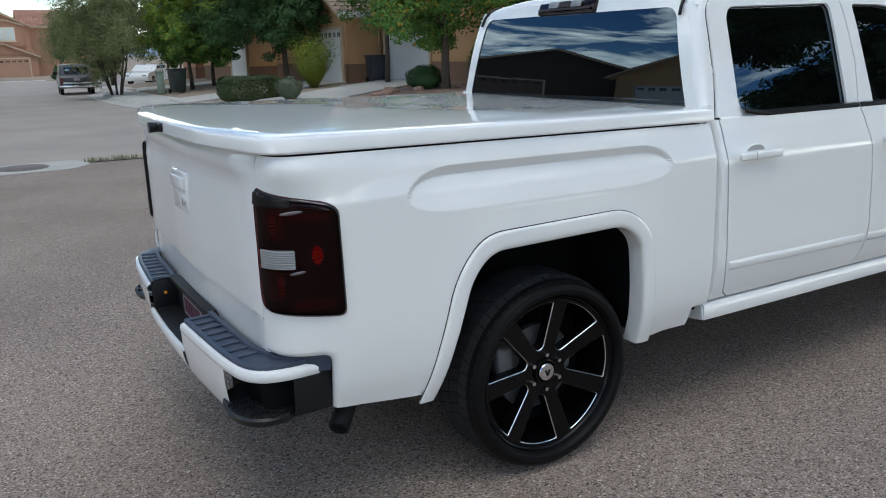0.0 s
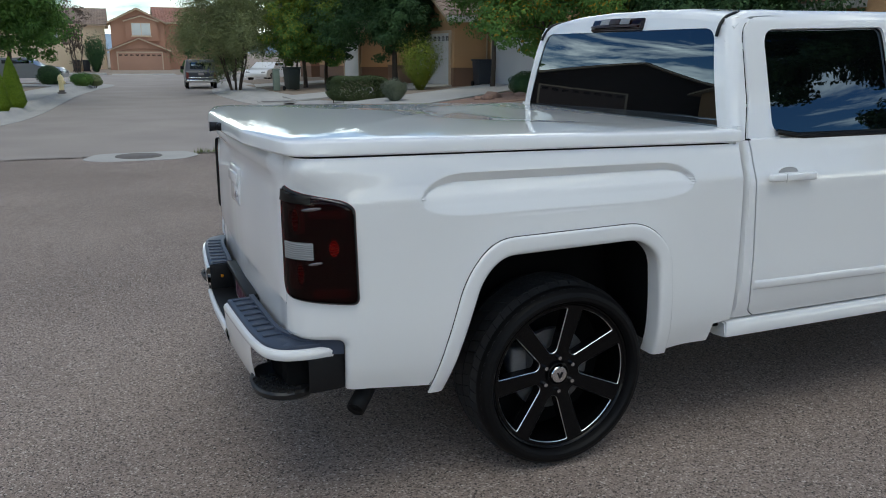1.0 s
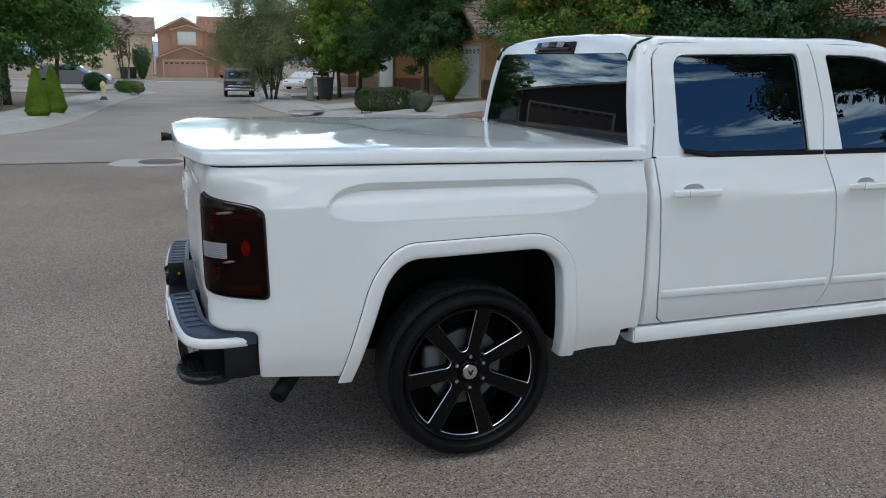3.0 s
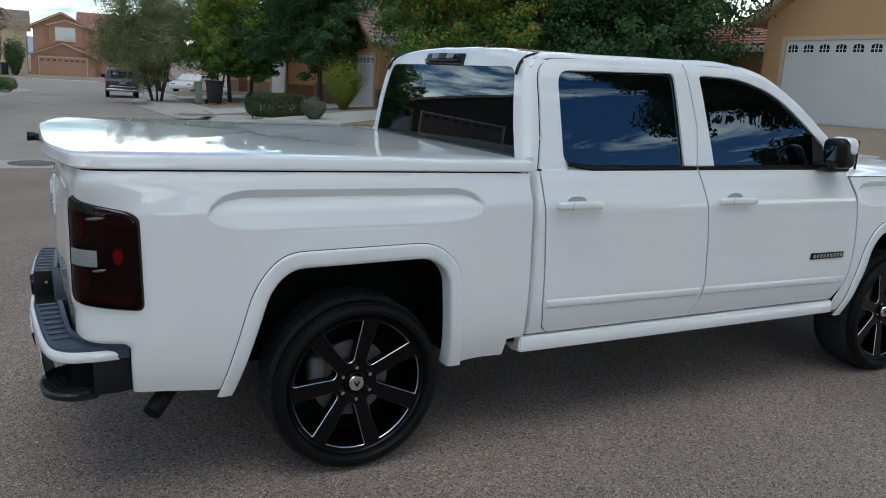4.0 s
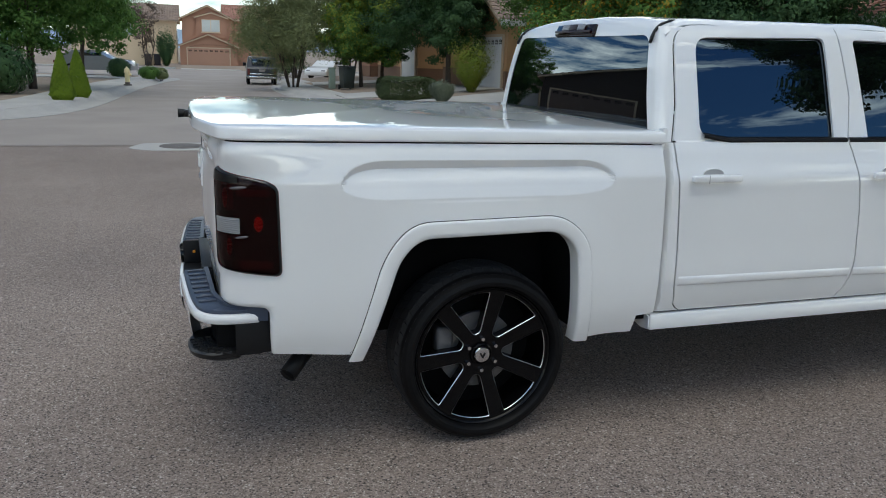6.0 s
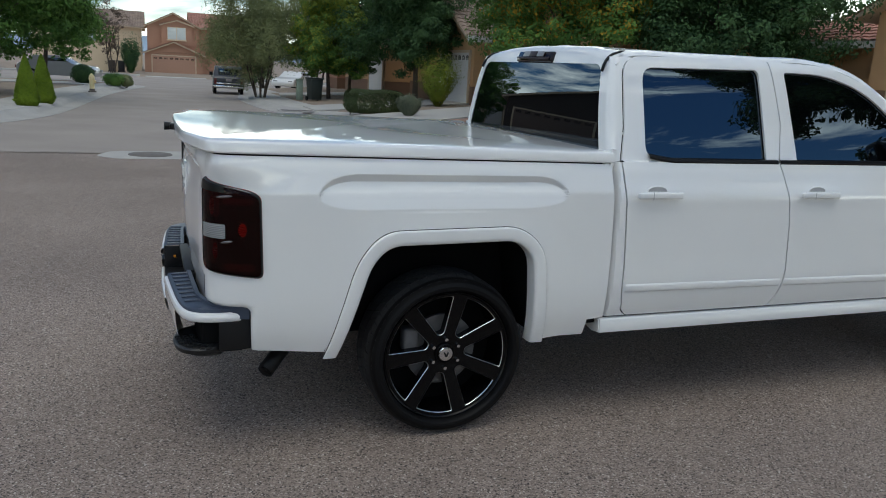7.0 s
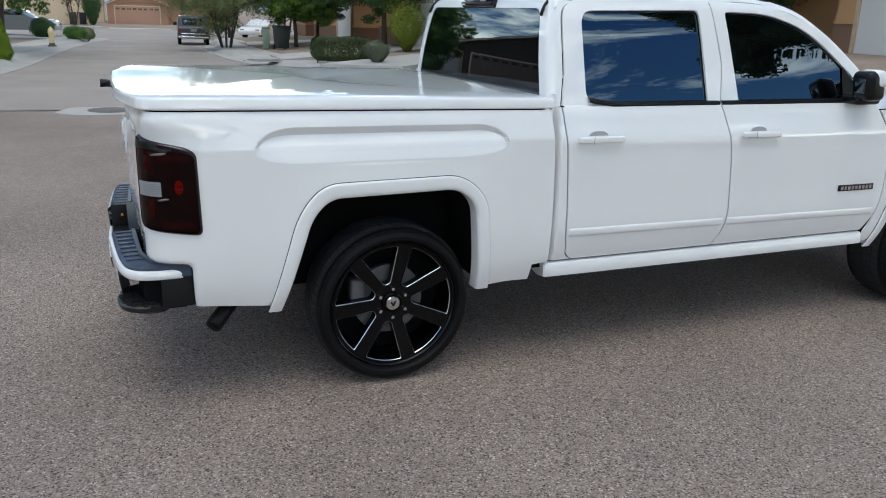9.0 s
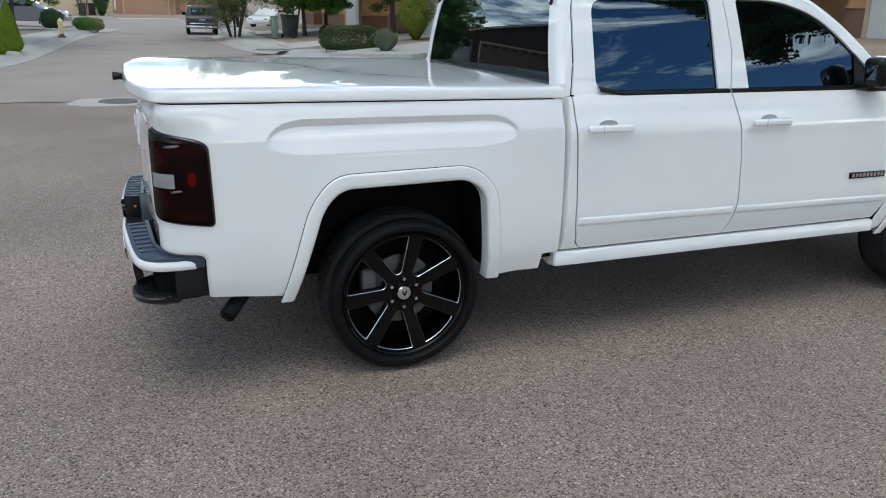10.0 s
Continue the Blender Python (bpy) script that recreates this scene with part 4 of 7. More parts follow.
# tail lamps: outline on the unrolled corner
S_OUT = -0.868
LAMP = [tuple(p) for p in round_poly([(S_GATE + 0.010, 0.866), (S_OUT - 0.002, 0.842), (S_OUT - 0.012, 1.186), (S_OUT - 0.05, 1.210), (S_GATE + 0.004, 1.254)], [0.05, 0.03, 0.03, 0.03, 0.01])]
LC = ((S_GATE + S_OUT) / 2, 1.07)


def lamp_place(s, z, t, rise=0.013):
    x, y = plan(s, bed_off(s, z) + rise * (1 - t ** 22) + 0.001, z)
    return (x, y, z)


vs, fs = ring(LC, None, LAMP, 90, 16, lamp_place, power=0.8)
lamps = both("tail_lamp", vs, [f[::-1] for f in fs], M_LENS, truck, "smoked dark red tail lamp")


def lamp_patch(name, poly, material, rise, label, dome=0.002, power=3, n=24, k=4, over=None):
    c = (sum(p[0] for p in poly) / len(poly), sum(p[1] for p in poly) / len(poly))
    vs, fs = ring(c, None, poly, n, k, lambda s, z, t: lamp_place(s, z, 0, rise - dome * t ** power))
    obs = both(name, vs, fs, material, None, label)
    for q, ob in enumerate(obs):
        ob.parent = (over or lamps)[q]
    return obs


def rect(s0, s1, z0, z1, r=0.006):
    return [tuple(p) for p in round_poly([(s0, z0), (s1, z0), (s1, z1), (s0, z1)], r, 3)]


LW = S_OUT - S_GATE
SG = lambda f: S_GATE + LW * f
vs, fs = ring(LC, None, [(LC[0] + (a - LC[0]) * 0.99, LC[1] + (b - LC[1]) * 0.99) for a, b in LAMP], 80, 10, lambda s, z, t: lamp_place(s, z, 0, 0.0015))
house_ = both("lamp_housing", vs, fs, M_HOUSING, None, "black lamp housing")
for k in (0, 1):
    house_[k].parent = lamps[k]
for f0, f1, z0, z1 in ((0.42, 0.86, 1.150, 1.178), (0.44, 0.88, 0.872, 0.905), (0.12, 0.34, 0.900, 1.000), (0.14, 0.38, 1.095, 1.195)):
    lamp_patch("lamp_chamber", rect(SG(f0), SG(f1), z0, z1, 0.02), M_CHAMBER, 0.0045, "dim red lamp chamber", 0.002, 2)
for fc, zc_, rw, rh in ((0.705, 1.048, 0.060, 0.030), (0.265, 1.142, 0.045, 0.040), (0.315, 0.955, 0.042, 0.036)):
    cup_ = [(SG(fc + rw * 1.25 * math.cos(t)), zc_ + rh * 1.25 * math.sin(t)) for t in np.linspace(0, 2 * math.pi, 21)[:-1]]
    lamp_patch("reflector_cup", cup_, M_CHAMBER, 0.0085, "dim red reflector cup", 0.004, 2, 24, 5)
    core_ = [(SG(fc + rw * math.cos(t)), zc_ + rh * math.sin(t)) for t in np.linspace(0, 2 * math.pi, 25)[:-1]]
    lamp_patch("red_reflector", core_, M_LAMPRED if fc > 0.5 else M_LAMPRED_UNLIT, 0.0125, "red ribbed reflector, its lit glow put into the colour" if fc > 0.5 else "red ribbed reflector, coloured darker as not catching light", 0.007, 2, 32, 8)
BZ = [(LC[0] + (a - LC[0]) * 0.93, LC[1] + (b - LC[1]) * 0.955) for a, b in LAMP]
vs, fs = ring(LC, BZ + [BZ[0]], [(LC[0] + (a - LC[0]) * 0.995, LC[1] + (b - LC[1]) * 0.995) for a, b in LAMP], 90, 5, lambda s, z, t: lamp_place(s, z, 0.93 + 0.065 * t, 0.0172))
for k, ob in enumerate(both("lamp_bezel", vs, [f[::-1] for f in fs], M_TRIM, None, "gloss black lamp border")):
    ob.parent = lamps[k]
lamp_patch("clear_lens", rect(SG(0.12), SG(0.48), 1.010, 1.070, 0.004), M_LAMPCLR, 0.0180, "clear reversing lamp lens")
for f0, f1, zc_, dz in ((0.36, 0.58, 1.184, 0.011), (0.42, 0.58, 0.998, 0.010)):
    pts_ = [(SG((f0 + f1) / 2 + (f1 - f0) / 2 * math.cos(t)), zc_ + dz * 0.5 * math.sin(t) + 0.004 * math.cos(t)) for t in np.linspace(0, 2 * math.pi, 17)[:-1]]
    lamp_patch("lamp_brow", pts_, M_BROW, 0.0182, "thin bright lamp brow", 0.0015)
lamp_patch("lamp_cap", [(SG(0.03), 1.205), (SG(0.46), 1.200), (SG(0.47), 1.222), (SG(0.03), 1.244)], M_TRIM, 0.0180, "black lamp cap")
# pale patch painting the light caught where the lens turns upwards
lamp_patch("lamp_edge", [(SG(0.48), 1.221), (SG(0.62), 1.214), (SG(0.80), 1.203), (SG(0.86), 1.198), (SG(0.80), 1.208), (SG(0.62), 1.220), (SG(0.49), 1.227)], M_BROW, 0.0170, "pale strip painting the light on the upper lens edge")

# rear bumper
BUMP_KNOTS = [(-0.900, -0.928), (-0.93, -0.939), (-0.98, -0.944), (-1.060, -0.944), (-1.138, -0.922), (-1.188, -0.860), (-1.212, -0.74), (-1.226, -0.58), (-1.238, -0.38), (-1.246, -0.2), (-1.25, 0.0)]
BC = spline(BUMP_KNOTS, 300)
BDL = np.r_[0, np.cumsum(np.linalg.norm(np.diff(BC, axis=0), axis=1))]


def bplan(d, off=0.0):
    d = min(max(d, 0), BDL[-1])
    x, y = np.interp(d, BDL, BC[:, 0]), np.interp(d, BDL, BC[:, 1])
    a, b = max(d - 0.006, 0), min(d + 0.006, BDL[-1])
    tx = np.interp(b, BDL, BC[:, 0]) - np.interp(a, BDL, BC[:, 0])
    ty = np.interp(b, BDL, BC[:, 1]) - np.interp(a, BDL, BC[:, 1])
    ln = math.hypot(tx, ty)
    return x - ty / ln * off, y + tx / ln * off


def bd_at(y):
    return float(np.interp(y, BC[80:, 1], BDL[80:]))


def bump_sweep(name, d0, d1, prof, material, label, n=40, parent=None, angle=40):
    vs = []
    for i in range(n + 1):
        d = d0 + (d1 - d0) * i / n
        for o, z in prof:
            x, y = bplan(d, o)
            vs.append((x, y, z))
    return both(name, vs, [f[::-1] for f in grid_faces(n + 1, len(prof))], material, parent or bumper, label, angle=angle)


bumper = boxpart("rear_bumper", (-1.095, -1.03, -0.84, 0.84, 0.48, 0.66), M_DARK, truck, "white rear bumper with black step pads")
NOTCH = 0.30
D_END, D_NOTCH, D_POCK, D_MID = 0.060, bd_at(-NOTCH), bd_at(-0.745), BDL[-1]
bump_sweep("bumper_lip", D_END, D_NOTCH, [(-0.03, 0.686), (-0.010, 0.688), (0.000, 0.684), (0.005, 0.674), (0.004, 0.658), (-0.002, 0.650), (-0.02, 0.648)], M_PAINT, "white bumper top edge", 70)
bump_sweep("bumper_face", D_POCK, D_NOTCH, [(0.002, 0.655), (0.000, 0.60), (-0.012, 0.52), (-0.03, 0.475), (-0.07, 0.46)], M_PAINT, "white bumper face")
bump_sweep("bumper_valance", D_NOTCH, D_MID, [(-0.022, 0.575), (-0.012, 0.583), (0.0, 0.580), (0.004, 0.570), (-0.006, 0.53), (-0.03, 0.475), (-0.07, 0.46)], M_PAINT, "white centre of the bumper below the plate")
bump_sweep("corner_pocket", 0.10, D_POCK + 0.03, [(-0.012, 0.652), (-0.045, 0.648), (-0.085, 0.61), (-0.085, 0.56), (-0.085, 0.52)], M_DARK, "black corner step pocket")
for i, (a, b) in enumerate(((0.0, 0.062), (0.062, 0.150))):
    top = [(-0.06, 0.705), (-0.026, 0.704), (-0.012, 0.699), (-0.004, 0.690), (0.0, 0.680), (0.001, 0.655)] if i == 0 else [(-0.05, 0.652), (-0.004, 0.650), (0.0, 0.646)]
    bump_sweep("bumper_end", a, b, top + [(0.001, 0.60), (-0.002, 0.55), (-0.010, 0.520), (-0.06, 0.515)], M_BLACKPL, "black bumper end cap", 12)
vs = []
for t in np.linspace(0, 1, 30):
    d = 0.12 + (bd_at(-0.63) - 0.12) * t
    g = max(0.0, math.sin(math.pi * t)) ** 0.35
    for o, z in ((-0.10, 0.540), (0.016 * g - 0.10 * (1 - g), 0.535), (0.024 * g - 0.10 * (1 - g), 0.527), (0.019 * g - 0.10 * (1 - g), 0.508), (-0.03 * g - 0.10 * (1 - g), 0.486), (-0.10, 0.480)):
        vs.append((*bplan(d, o), z))
steps_ = both("corner_step", vs, [f[::-1] for f in grid_faces(30, 6)], M_STEP, bumper, "black studded corner step", angle=40)
for i in range(9):
    for j in range(3):
        d = 0.19 + (bd_at(-0.77) - 0.19) * i / 8
        x, y = bplan(d, -0.002 - 0.030 * j)
        for k, sgn in enumerate((1, -1)):
            bm = bmesh.new()
            box(bm, x - 0.010, x + 0.010, sgn * y - 0.006, sgn * y + 0.006, 0.535 + 0.0015 * j, 0.543 + 0.0015 * j)
            part("stud", bm, M_STEP, steps_[k])
for sgn in (-1, 1):
    boxpart("pocket_core", (-1.115, -0.94, min(sgn * 0.885, sgn * 0.62), max(sgn * 0.885, sgn * 0.62), 0.495, 0.645), M_DARK, bumper, "black inner wall of the corner pocket", bev=0.01)
# pads on top
vs = []
N = 70
S_N = BX - float(np.interp(-NOTCH, BED_C[:, 1][250:], BED_D[250:]))
for i in range(N + 1):
    t = i / N
    xo, yo = bplan(D_NOTCH * t, -0.012)
    xi, yi = plan(-0.930 + (S_N + 0.930) * t, -0.020 * (1 - sstep(0.25, 0.5, t)) + 0.004 * sstep(0.25, 0.5, t))
    for u, z in ((0.0, 0.684), (0.0, 0.696), (0.05, 0.702), (0.5, 0.704), (0.80, 0.703), (0.83, 0.714), (1.0, 0.714), (1.0, 0.66)):
        vs.append((xo + (xi - xo) * u, yo + (yi - yo) * u, z))
pads = both("step_pad", vs, [f[::-1] for f in grid_faces(N + 1, 8)], M_PAD, bumper, "black ribbed step pad with the sky's blue in its colour", angle=50)
for i in range(8):
    y_ = -0.80 + (0.80 - NOTCH - 0.035) * i / 7
    d = bd_at(y_)
    for k, sgn in enumerate((1, -1)):
        bm = bmesh.new()
        x, y = bplan(d, -0.026)
        L = 0.085
        box(bm, 0, L, -0.011, 0.011, 0, 0.007, 0.003, 1)
        bmesh.ops.transform(bm, matrix=Matrix.Translation((x, y, 0.7025)) @ Matrix.Rotation(radians(8), 4, "Z"), verts=bm.verts)
        if sgn < 0:
            for v in bm.verts:
                v.co.y = -v.co.y
            bmesh.ops.reverse_faces(bm, faces=bm.faces)
        part("pad_rib", bm, M_PAD, pads[k])
# plate recess in the middle
boxpart("recess_ledge", (-1.150, -1.105, -NOTCH, NOTCH, 0.690, 0.712), M_BLACKPL, bumper, "black ledge over the plate", bev=0.004)
boxpart("plate_recess", (-1.125, -1.10, -NOTCH, NOTCH, 0.55, 0.690), M_BLACKPL, bumper, "black plate recess", bev=0.004)
boxpart("recess_floor", (-1.232, -1.10, -NOTCH, NOTCH, 0.566, 0.580), M_BLACKPL, bumper, "black recess floor", bev=0.004)
for sgn in (-1, 1):
    boxpart("recess_cheek", (-1.228, -1.10, sgn * NOTCH - 0.008, sgn * NOTCH + 0.008, 0.56, 0.699), M_BLACKPL, bumper, "black recess cheek", bev=0.004)
    boxpart("plate_lamp", (-1.182, -1.168, sgn * (NOTCH - 0.012) - 0.006, sgn * (NOTCH - 0.012) + 0.006, 0.636, 0.650), M_AMBER, bumper, "small amber plate lamp", bev=0.004)
M_PLATE = mat("plate_face", (0.30, 0.27, 0.26), 0.5, vary=0.1, bump=0)
M_PLATERED = mat("plate_red", (0.12, 0.03, 0.035), 0.5, vary=0.1, bump=0)
M_PLATETXT = mat("plate_bars", (0.10, 0.03, 0.05), 0.5, bump=0)
plate = boxpart("number_plate", (-1.132, -1.126, -0.152, 0.152, 0.580, 0.682), M_PLATE, bumper, "pale number plate with a red edge", bev=0.003)
boxpart("plate_frame", (-1.1295, -1.1255, -0.160, 0.160, 0.574, 0.688), M_PLATERED, plate, "dark red plate frame", bev=0.002)
for i in range(6):
    boxpart("plate_bar", (-1.1345, -1.1322, -0.125 + i * 0.043, -0.092 + i * 0.043, 0.600, 0.660), M_PLATETXT, plate)
bm = bmesh.new()
box(bm, -1.12, -0.95, -0.04, 0.04, 0.415, 0.475, 0.01, 2)
part("tow_hitch", bm, M_DARK, bumper, "black tow receiver", True, 40)
# exhaust
ex = tube("exhaust_tip", [(-0.52, -0.40, 0.50), (-0.655, -0.565, 0.453), (-0.762, -0.684, 0.391), (-0.828, -0.752, 0.340)], 0.037, M_BLACKPL, truck, "black exhaust tip", 20)
tube("exhaust_mouth", [(-0.8281, -0.7522, 0.3399), (-0.8295, -0.7537, 0.3388)], 0.032, M_RUBBER, ex, "dark pipe opening", 20)


# wheels
def wheel_parts():
    """A black seven-spoke alloy wheel with milled edges; the outer face looks to -y, the axle is at the origin."""
    w = thing("wheel", None, "", "")
    prof = [(0.30, 0.13), (0.325, 0.138), (0.36, 0.142), (0.388, 0.134), (0.397, 0.115), (0.400, 0.08), (0.401, 0.0), (0.400, -0.09), (0.396, -0.118), (0.388, -0.136),
            (0.374, -0.149), (0.353, -0.156), (0.335, -0.154), (0.325, -0.146), (0.3195, -0.134), (0.316, -0.118)]
    prof = [(r if r < 0.32 else 0.32 + (r - 0.32) * 0.80, h) for r, h in prof]
    tyre = lathe("tyre", prof, 96, M_RUBBER, w, "low profile black tyre", angle=25)
    # tread blocks
    bm = bmesh.new()
    for row, (y0, y1, ph) in enumerate(((-0.134, -0.0705, 0.0), (-0.066, -0.002, 0.5), (0.002, 0.066, 0.0), (0.0705, 0.130, 0.5))):
        for i in range(52):
            a = 2 * math.pi * (i + ph) / 52
            da = 2 * math.pi / 52 * 0.455
            sk = 0.05 if row in (1, 2) else -0.035
            rr = []
            for r in (0.379, 0.3915):
                for (aa, yy) in ((a - da, y0), (a + da, y0), (a + da + sk, y1), (a - da + sk, y1)):
                    e = 0.016 if (row == 0 and yy == y0) or (row == 3 and yy == y1) else 0.0
                    rr.append(bm.verts.new(((r - e) * math.cos(aa), yy, (r - e) * math.sin(aa))))
            for f in ((4, 5, 6, 7), (0, 1, 5, 4), (1, 2, 6, 5), (2, 3, 7, 6), (3, 0, 4, 7)):
                bm.faces.new([rr[q] for q in f])
    bmesh.ops.recalc_face_normals(bm, faces=bm.faces)
    part("tread", bm, M_TREAD, tyre, "blocky tread")
    # barrel and lip
    lathe("rim_barrel", [(0.317, -0.122), (0.312, -0.126), (0.306, -0.122), (0.300, -0.108), (0.296, -0.085), (0.290, -0.02), (0.280, 0.06), (0.29, 0.12)], 96, M_RIM, w, "gloss black rim barrel")
    # spoked face with seven openings
    NS, A0 = 7, radians(79.5)
    step = 2 * math.pi / NS
    r_in, r_out = 0.088, 0.291

    def window(a_mid):
        half_out, half_in = 0.330, 0.30
        pts = []
        w_sp = 0.027
        # straight edges parallel to the neighbouring spokes, arc at the outside
        def edge_ang(r, sgn):
            return a_mid + sgn * (step / 2 - math.asin(min(1, (w_sp + 0.008 * (r - r_in) / (r_out - r_in)) / r)))
        outer_arc = np.linspace(edge_ang(r_out, -1), edge_ang(r_out, 1), 12)
        poly = [(r_out * math.cos(t), r_out * math.sin(t)) for t in outer_arc]
        ri = 0.098
        poly.append((ri * math.cos(edge_ang(ri, 1)), ri * math.sin(edge_ang(ri, 1))))
        poly.append((ri * math.cos(edge_ang(ri, -1)), ri * math.sin(edge_ang(ri, -1))))
        rs = [0.008] + [0] * 10 + [0.008] + [0.022, 0.022]
        return [tuple(p) for p in round_poly(poly, rs, 5)]

    def depth(r):
        return -0.118 + 0.038 * (1 - min(1, (r / 0.30)) ** 1.3) * 1.0

    mill = []
    for i in range(NS):
        vs, fs = [], []
        a_mid = A0 + step * (i + 0.5)
        wpoly = window(a_mid)
        # sector from spoke centre to spoke centre
        cen = (0.20 * math.cos(a_mid), 0.20 * math.sin(a_mid))
        sec = [(0.302 * math.cos(t), 0.302 * math.sin(t)) for t in np.linspace(a_mid - step / 2, a_mid + step / 2, 14)]
        sec += [(0.03 * math.cos(t), 0.03 * math.sin(t)) for t in np.linspace(a_mid + step / 2, a_mid - step / 2, 4)]
        v2, f2 = ring(cen, wpoly + [wpoly[0]], sec, 60, 4, lambda x, z, t: (x, depth(math.hypot(x, z)), z))
        base = len(vs)
        vs += v2
        fs += [tuple(q + base for q in f)[::1] for f in f2]
        # opening's side wall, going inwards
        cx, cz = cen
        wall = []
        for x, z in wpoly:
            d = depth(math.hypot(x, z))
            wall += [(x, d, z), (x + (cx - x) * 0.012, d + 0.004, z + (cz - z) * 0.012), (x + (cx - x) * 0.06, d + 0.045, z + (cz - z) * 0.06)]
        base = len(vs)
        vs += wall
        nw = len(wpoly)
        for q in range(nw):
            for j in range(1, 2):
                fs.append((base + q * 3 + j, base + ((q + 1) % nw) * 3 + j, base + ((q + 1) % nw) * 3 + j + 1, base + q * 3 + j + 1))
        mill.append(wpoly)
        obj("spoke_face", vs, fs, M_RIM, w, "gloss black spoke section", True)
    for wpoly in mill:
        vs, fs = [], []
        cx = sum(p[0] for p in wpoly) / len(wpoly)
        cz = sum(p[1] for p in wpoly) / len(wpoly)
        nw = len(wpoly)
        for q, (x, z) in enumerate(wpoly):
            x1, z1 = wpoly[q - 1]
            x2, z2 = wpoly[(q + 1) % nw]
            tx, tz = x2 - x1, z2 - z1
            ln = math.hypot(tx, tz) or 1
            nx, nz = -tz / ln, tx / ln
            if nx * (cx - x) + nz * (cz - z) < 0:
                nx, nz = -nx, -nz
            d = depth(math.hypot(x, z))
            vs += [(x - nx * 0.0006, d - 0.0006, z - nz * 0.0006), (x + nx * 0.0020, d + 0.0022, z + nz * 0.0020)]
        for q in range(nw):
            r2 = (q + 1) % nw
            fs.append((q * 2, r2 * 2, r2 * 2 + 1, q * 2 + 1))
        obj("milled_edge", vs, fs, M_MILLED, w, "bright milled spoke edge", False)
    # hub
    lathe("hub_ring", [(0.052, -0.086), (0.050, -0.094), (0.044, -0.096), (0.040, -0.090)], 40, M_RIM, w, "black hub ring")
    cap = lathe("centre_cap", [(0.036, -0.086), (0.036, -0.099), (0.033, -0.103), (0.026, -0.105), (0.0005, -0.1055)], 36, M_CHROME, w, "chrome centre cap")
    for sgn in (-1, 1):
        bm = bmesh.new()
        box(bm, -0.0035, 0.0035, -0.108, -0.1045, -0.014, 0.012)
        bmesh.ops.transform(bm, matrix=pose(sgn * 0.006, 0, 0, 0, sgn * 24, 0), verts=bm.verts)
        part("cap_mark", bm, M_TRIM, cap)
    for i in range(6):
        a = radians(90) + i * math.pi / 3
        bm = bmesh.new()
        bmesh.ops.create_cone(bm, cap_ends=True, segments=6, radius1=0.0105, radius2=0.0085, depth=0.022, matrix=pose(0.072 * math.cos(a), -0.092, 0.072 * math.sin(a), 90, 0, 0))
        part("lug_nut", bm, M_CHROME, w, "chrome lug nut", True, 30)
    # brake behind
    lathe("brake_disc", [(0.175, -0.025), (0.175, 0.0), (0.06, 0.0)], 48, M_STEEL, w, "steel brake disc")
    lathe("brake_disc", [(0.06, -0.05), (0.085, -0.048), (0.085, -0.025), (0.175, -0.025)], 48, M_STEEL, w, "steel brake disc face")
    bm = bmesh.new()
    box(bm, -0.195, -0.115, -0.045, 0.03, 0.0, 0.12, 0.018, 3)
    part("brake_caliper", bm, M_CALIPER, w, "grey brake caliper", True, 40)
    lathe("wheel_back", [(0.30, 0.05), (0.02, 0.05)], 32, M_DARK, w, "dark backing")
    return w


wheel = wheel_parts()
wheel.parent = truck
tagged(wheel, "black seven-spoke alloy wheel with low profile tyre")
wheel.matrix_basis = pose(0, -0.795, 0.4095)
copy_thing(wheel, pose(3.645, -0.795, 0.4095, 0, 20, 0))
copy_thing(wheel, pose(0, 0.795, 0.4095, 0, 0, 180))
copy_thing(wheel, pose(3.645, 0.795, 0.4095, 0, 11, 180))

# ---- ground, road, kerbs ----
def kerb_path():
    left = [(-70, 53.5), (-30, 53.5), (-8, 53.5), (-3.6, 52.6), (-2.3, 50.0), (-3.0, 43), (-3.65, 36), (-4.0, 28), (-4.15, 23), (-4.5, 19), (-5.4, 16.2), (-7.4, 14.7)]
    arc = [(13.6 * math.cos(a), 4 + 13.6 * math.sin(a)) for a in np.linspace(radians(140), radians(402), 26)]
    right = [(9.6, 14.3), (7.2, 16.5), (5.2, 19.0), (3.9, 22.4), (3.2, 26), (2.98, 30), (3.05, 36), (3.75, 43), (4.4, 50.0), (5.9, 52.7), (10, 53.5), (32, 53.5), (75, 53.5)]
    return spline(left + arc[1:-1] + right, 420)


KERB = kerb_path()
_t = np.gradient(KERB, axis=0)
_t /= np.linalg.norm(_t, axis=1)[:, None]
KN = np.stack([-_t[:, 1], _t[:, 0]], 1) * -1.0      # away from the road


def inside_road(px, py):
    poly = np.vstack([KERB, [[75, 76], [-70, 76]]])
    x, y = np.asarray(px, float), np.asarray(py, float)
    c = np.zeros(x.shape, bool)
    x1, y1 = poly[:, 0], poly[:, 1]
    x2, y2 = np.roll(x1, -1), np.roll(y1, -1)
    for a, b, d, e in zip(x1, y1, x2, y2):
        if b == e:
            continue
        hit = ((b > y) != (e > y)) & (x < (d - a) * (y - b) / (e - b) + a)
        c ^= hit
    return c


# turn the normals outwards
_m = len(KERB) // 2
if inside_road(KERB[_m, 0] + KN[_m, 0] * 0.5, KERB[_m, 1] + KN[_m, 1] * 0.5):
    KN = -KN


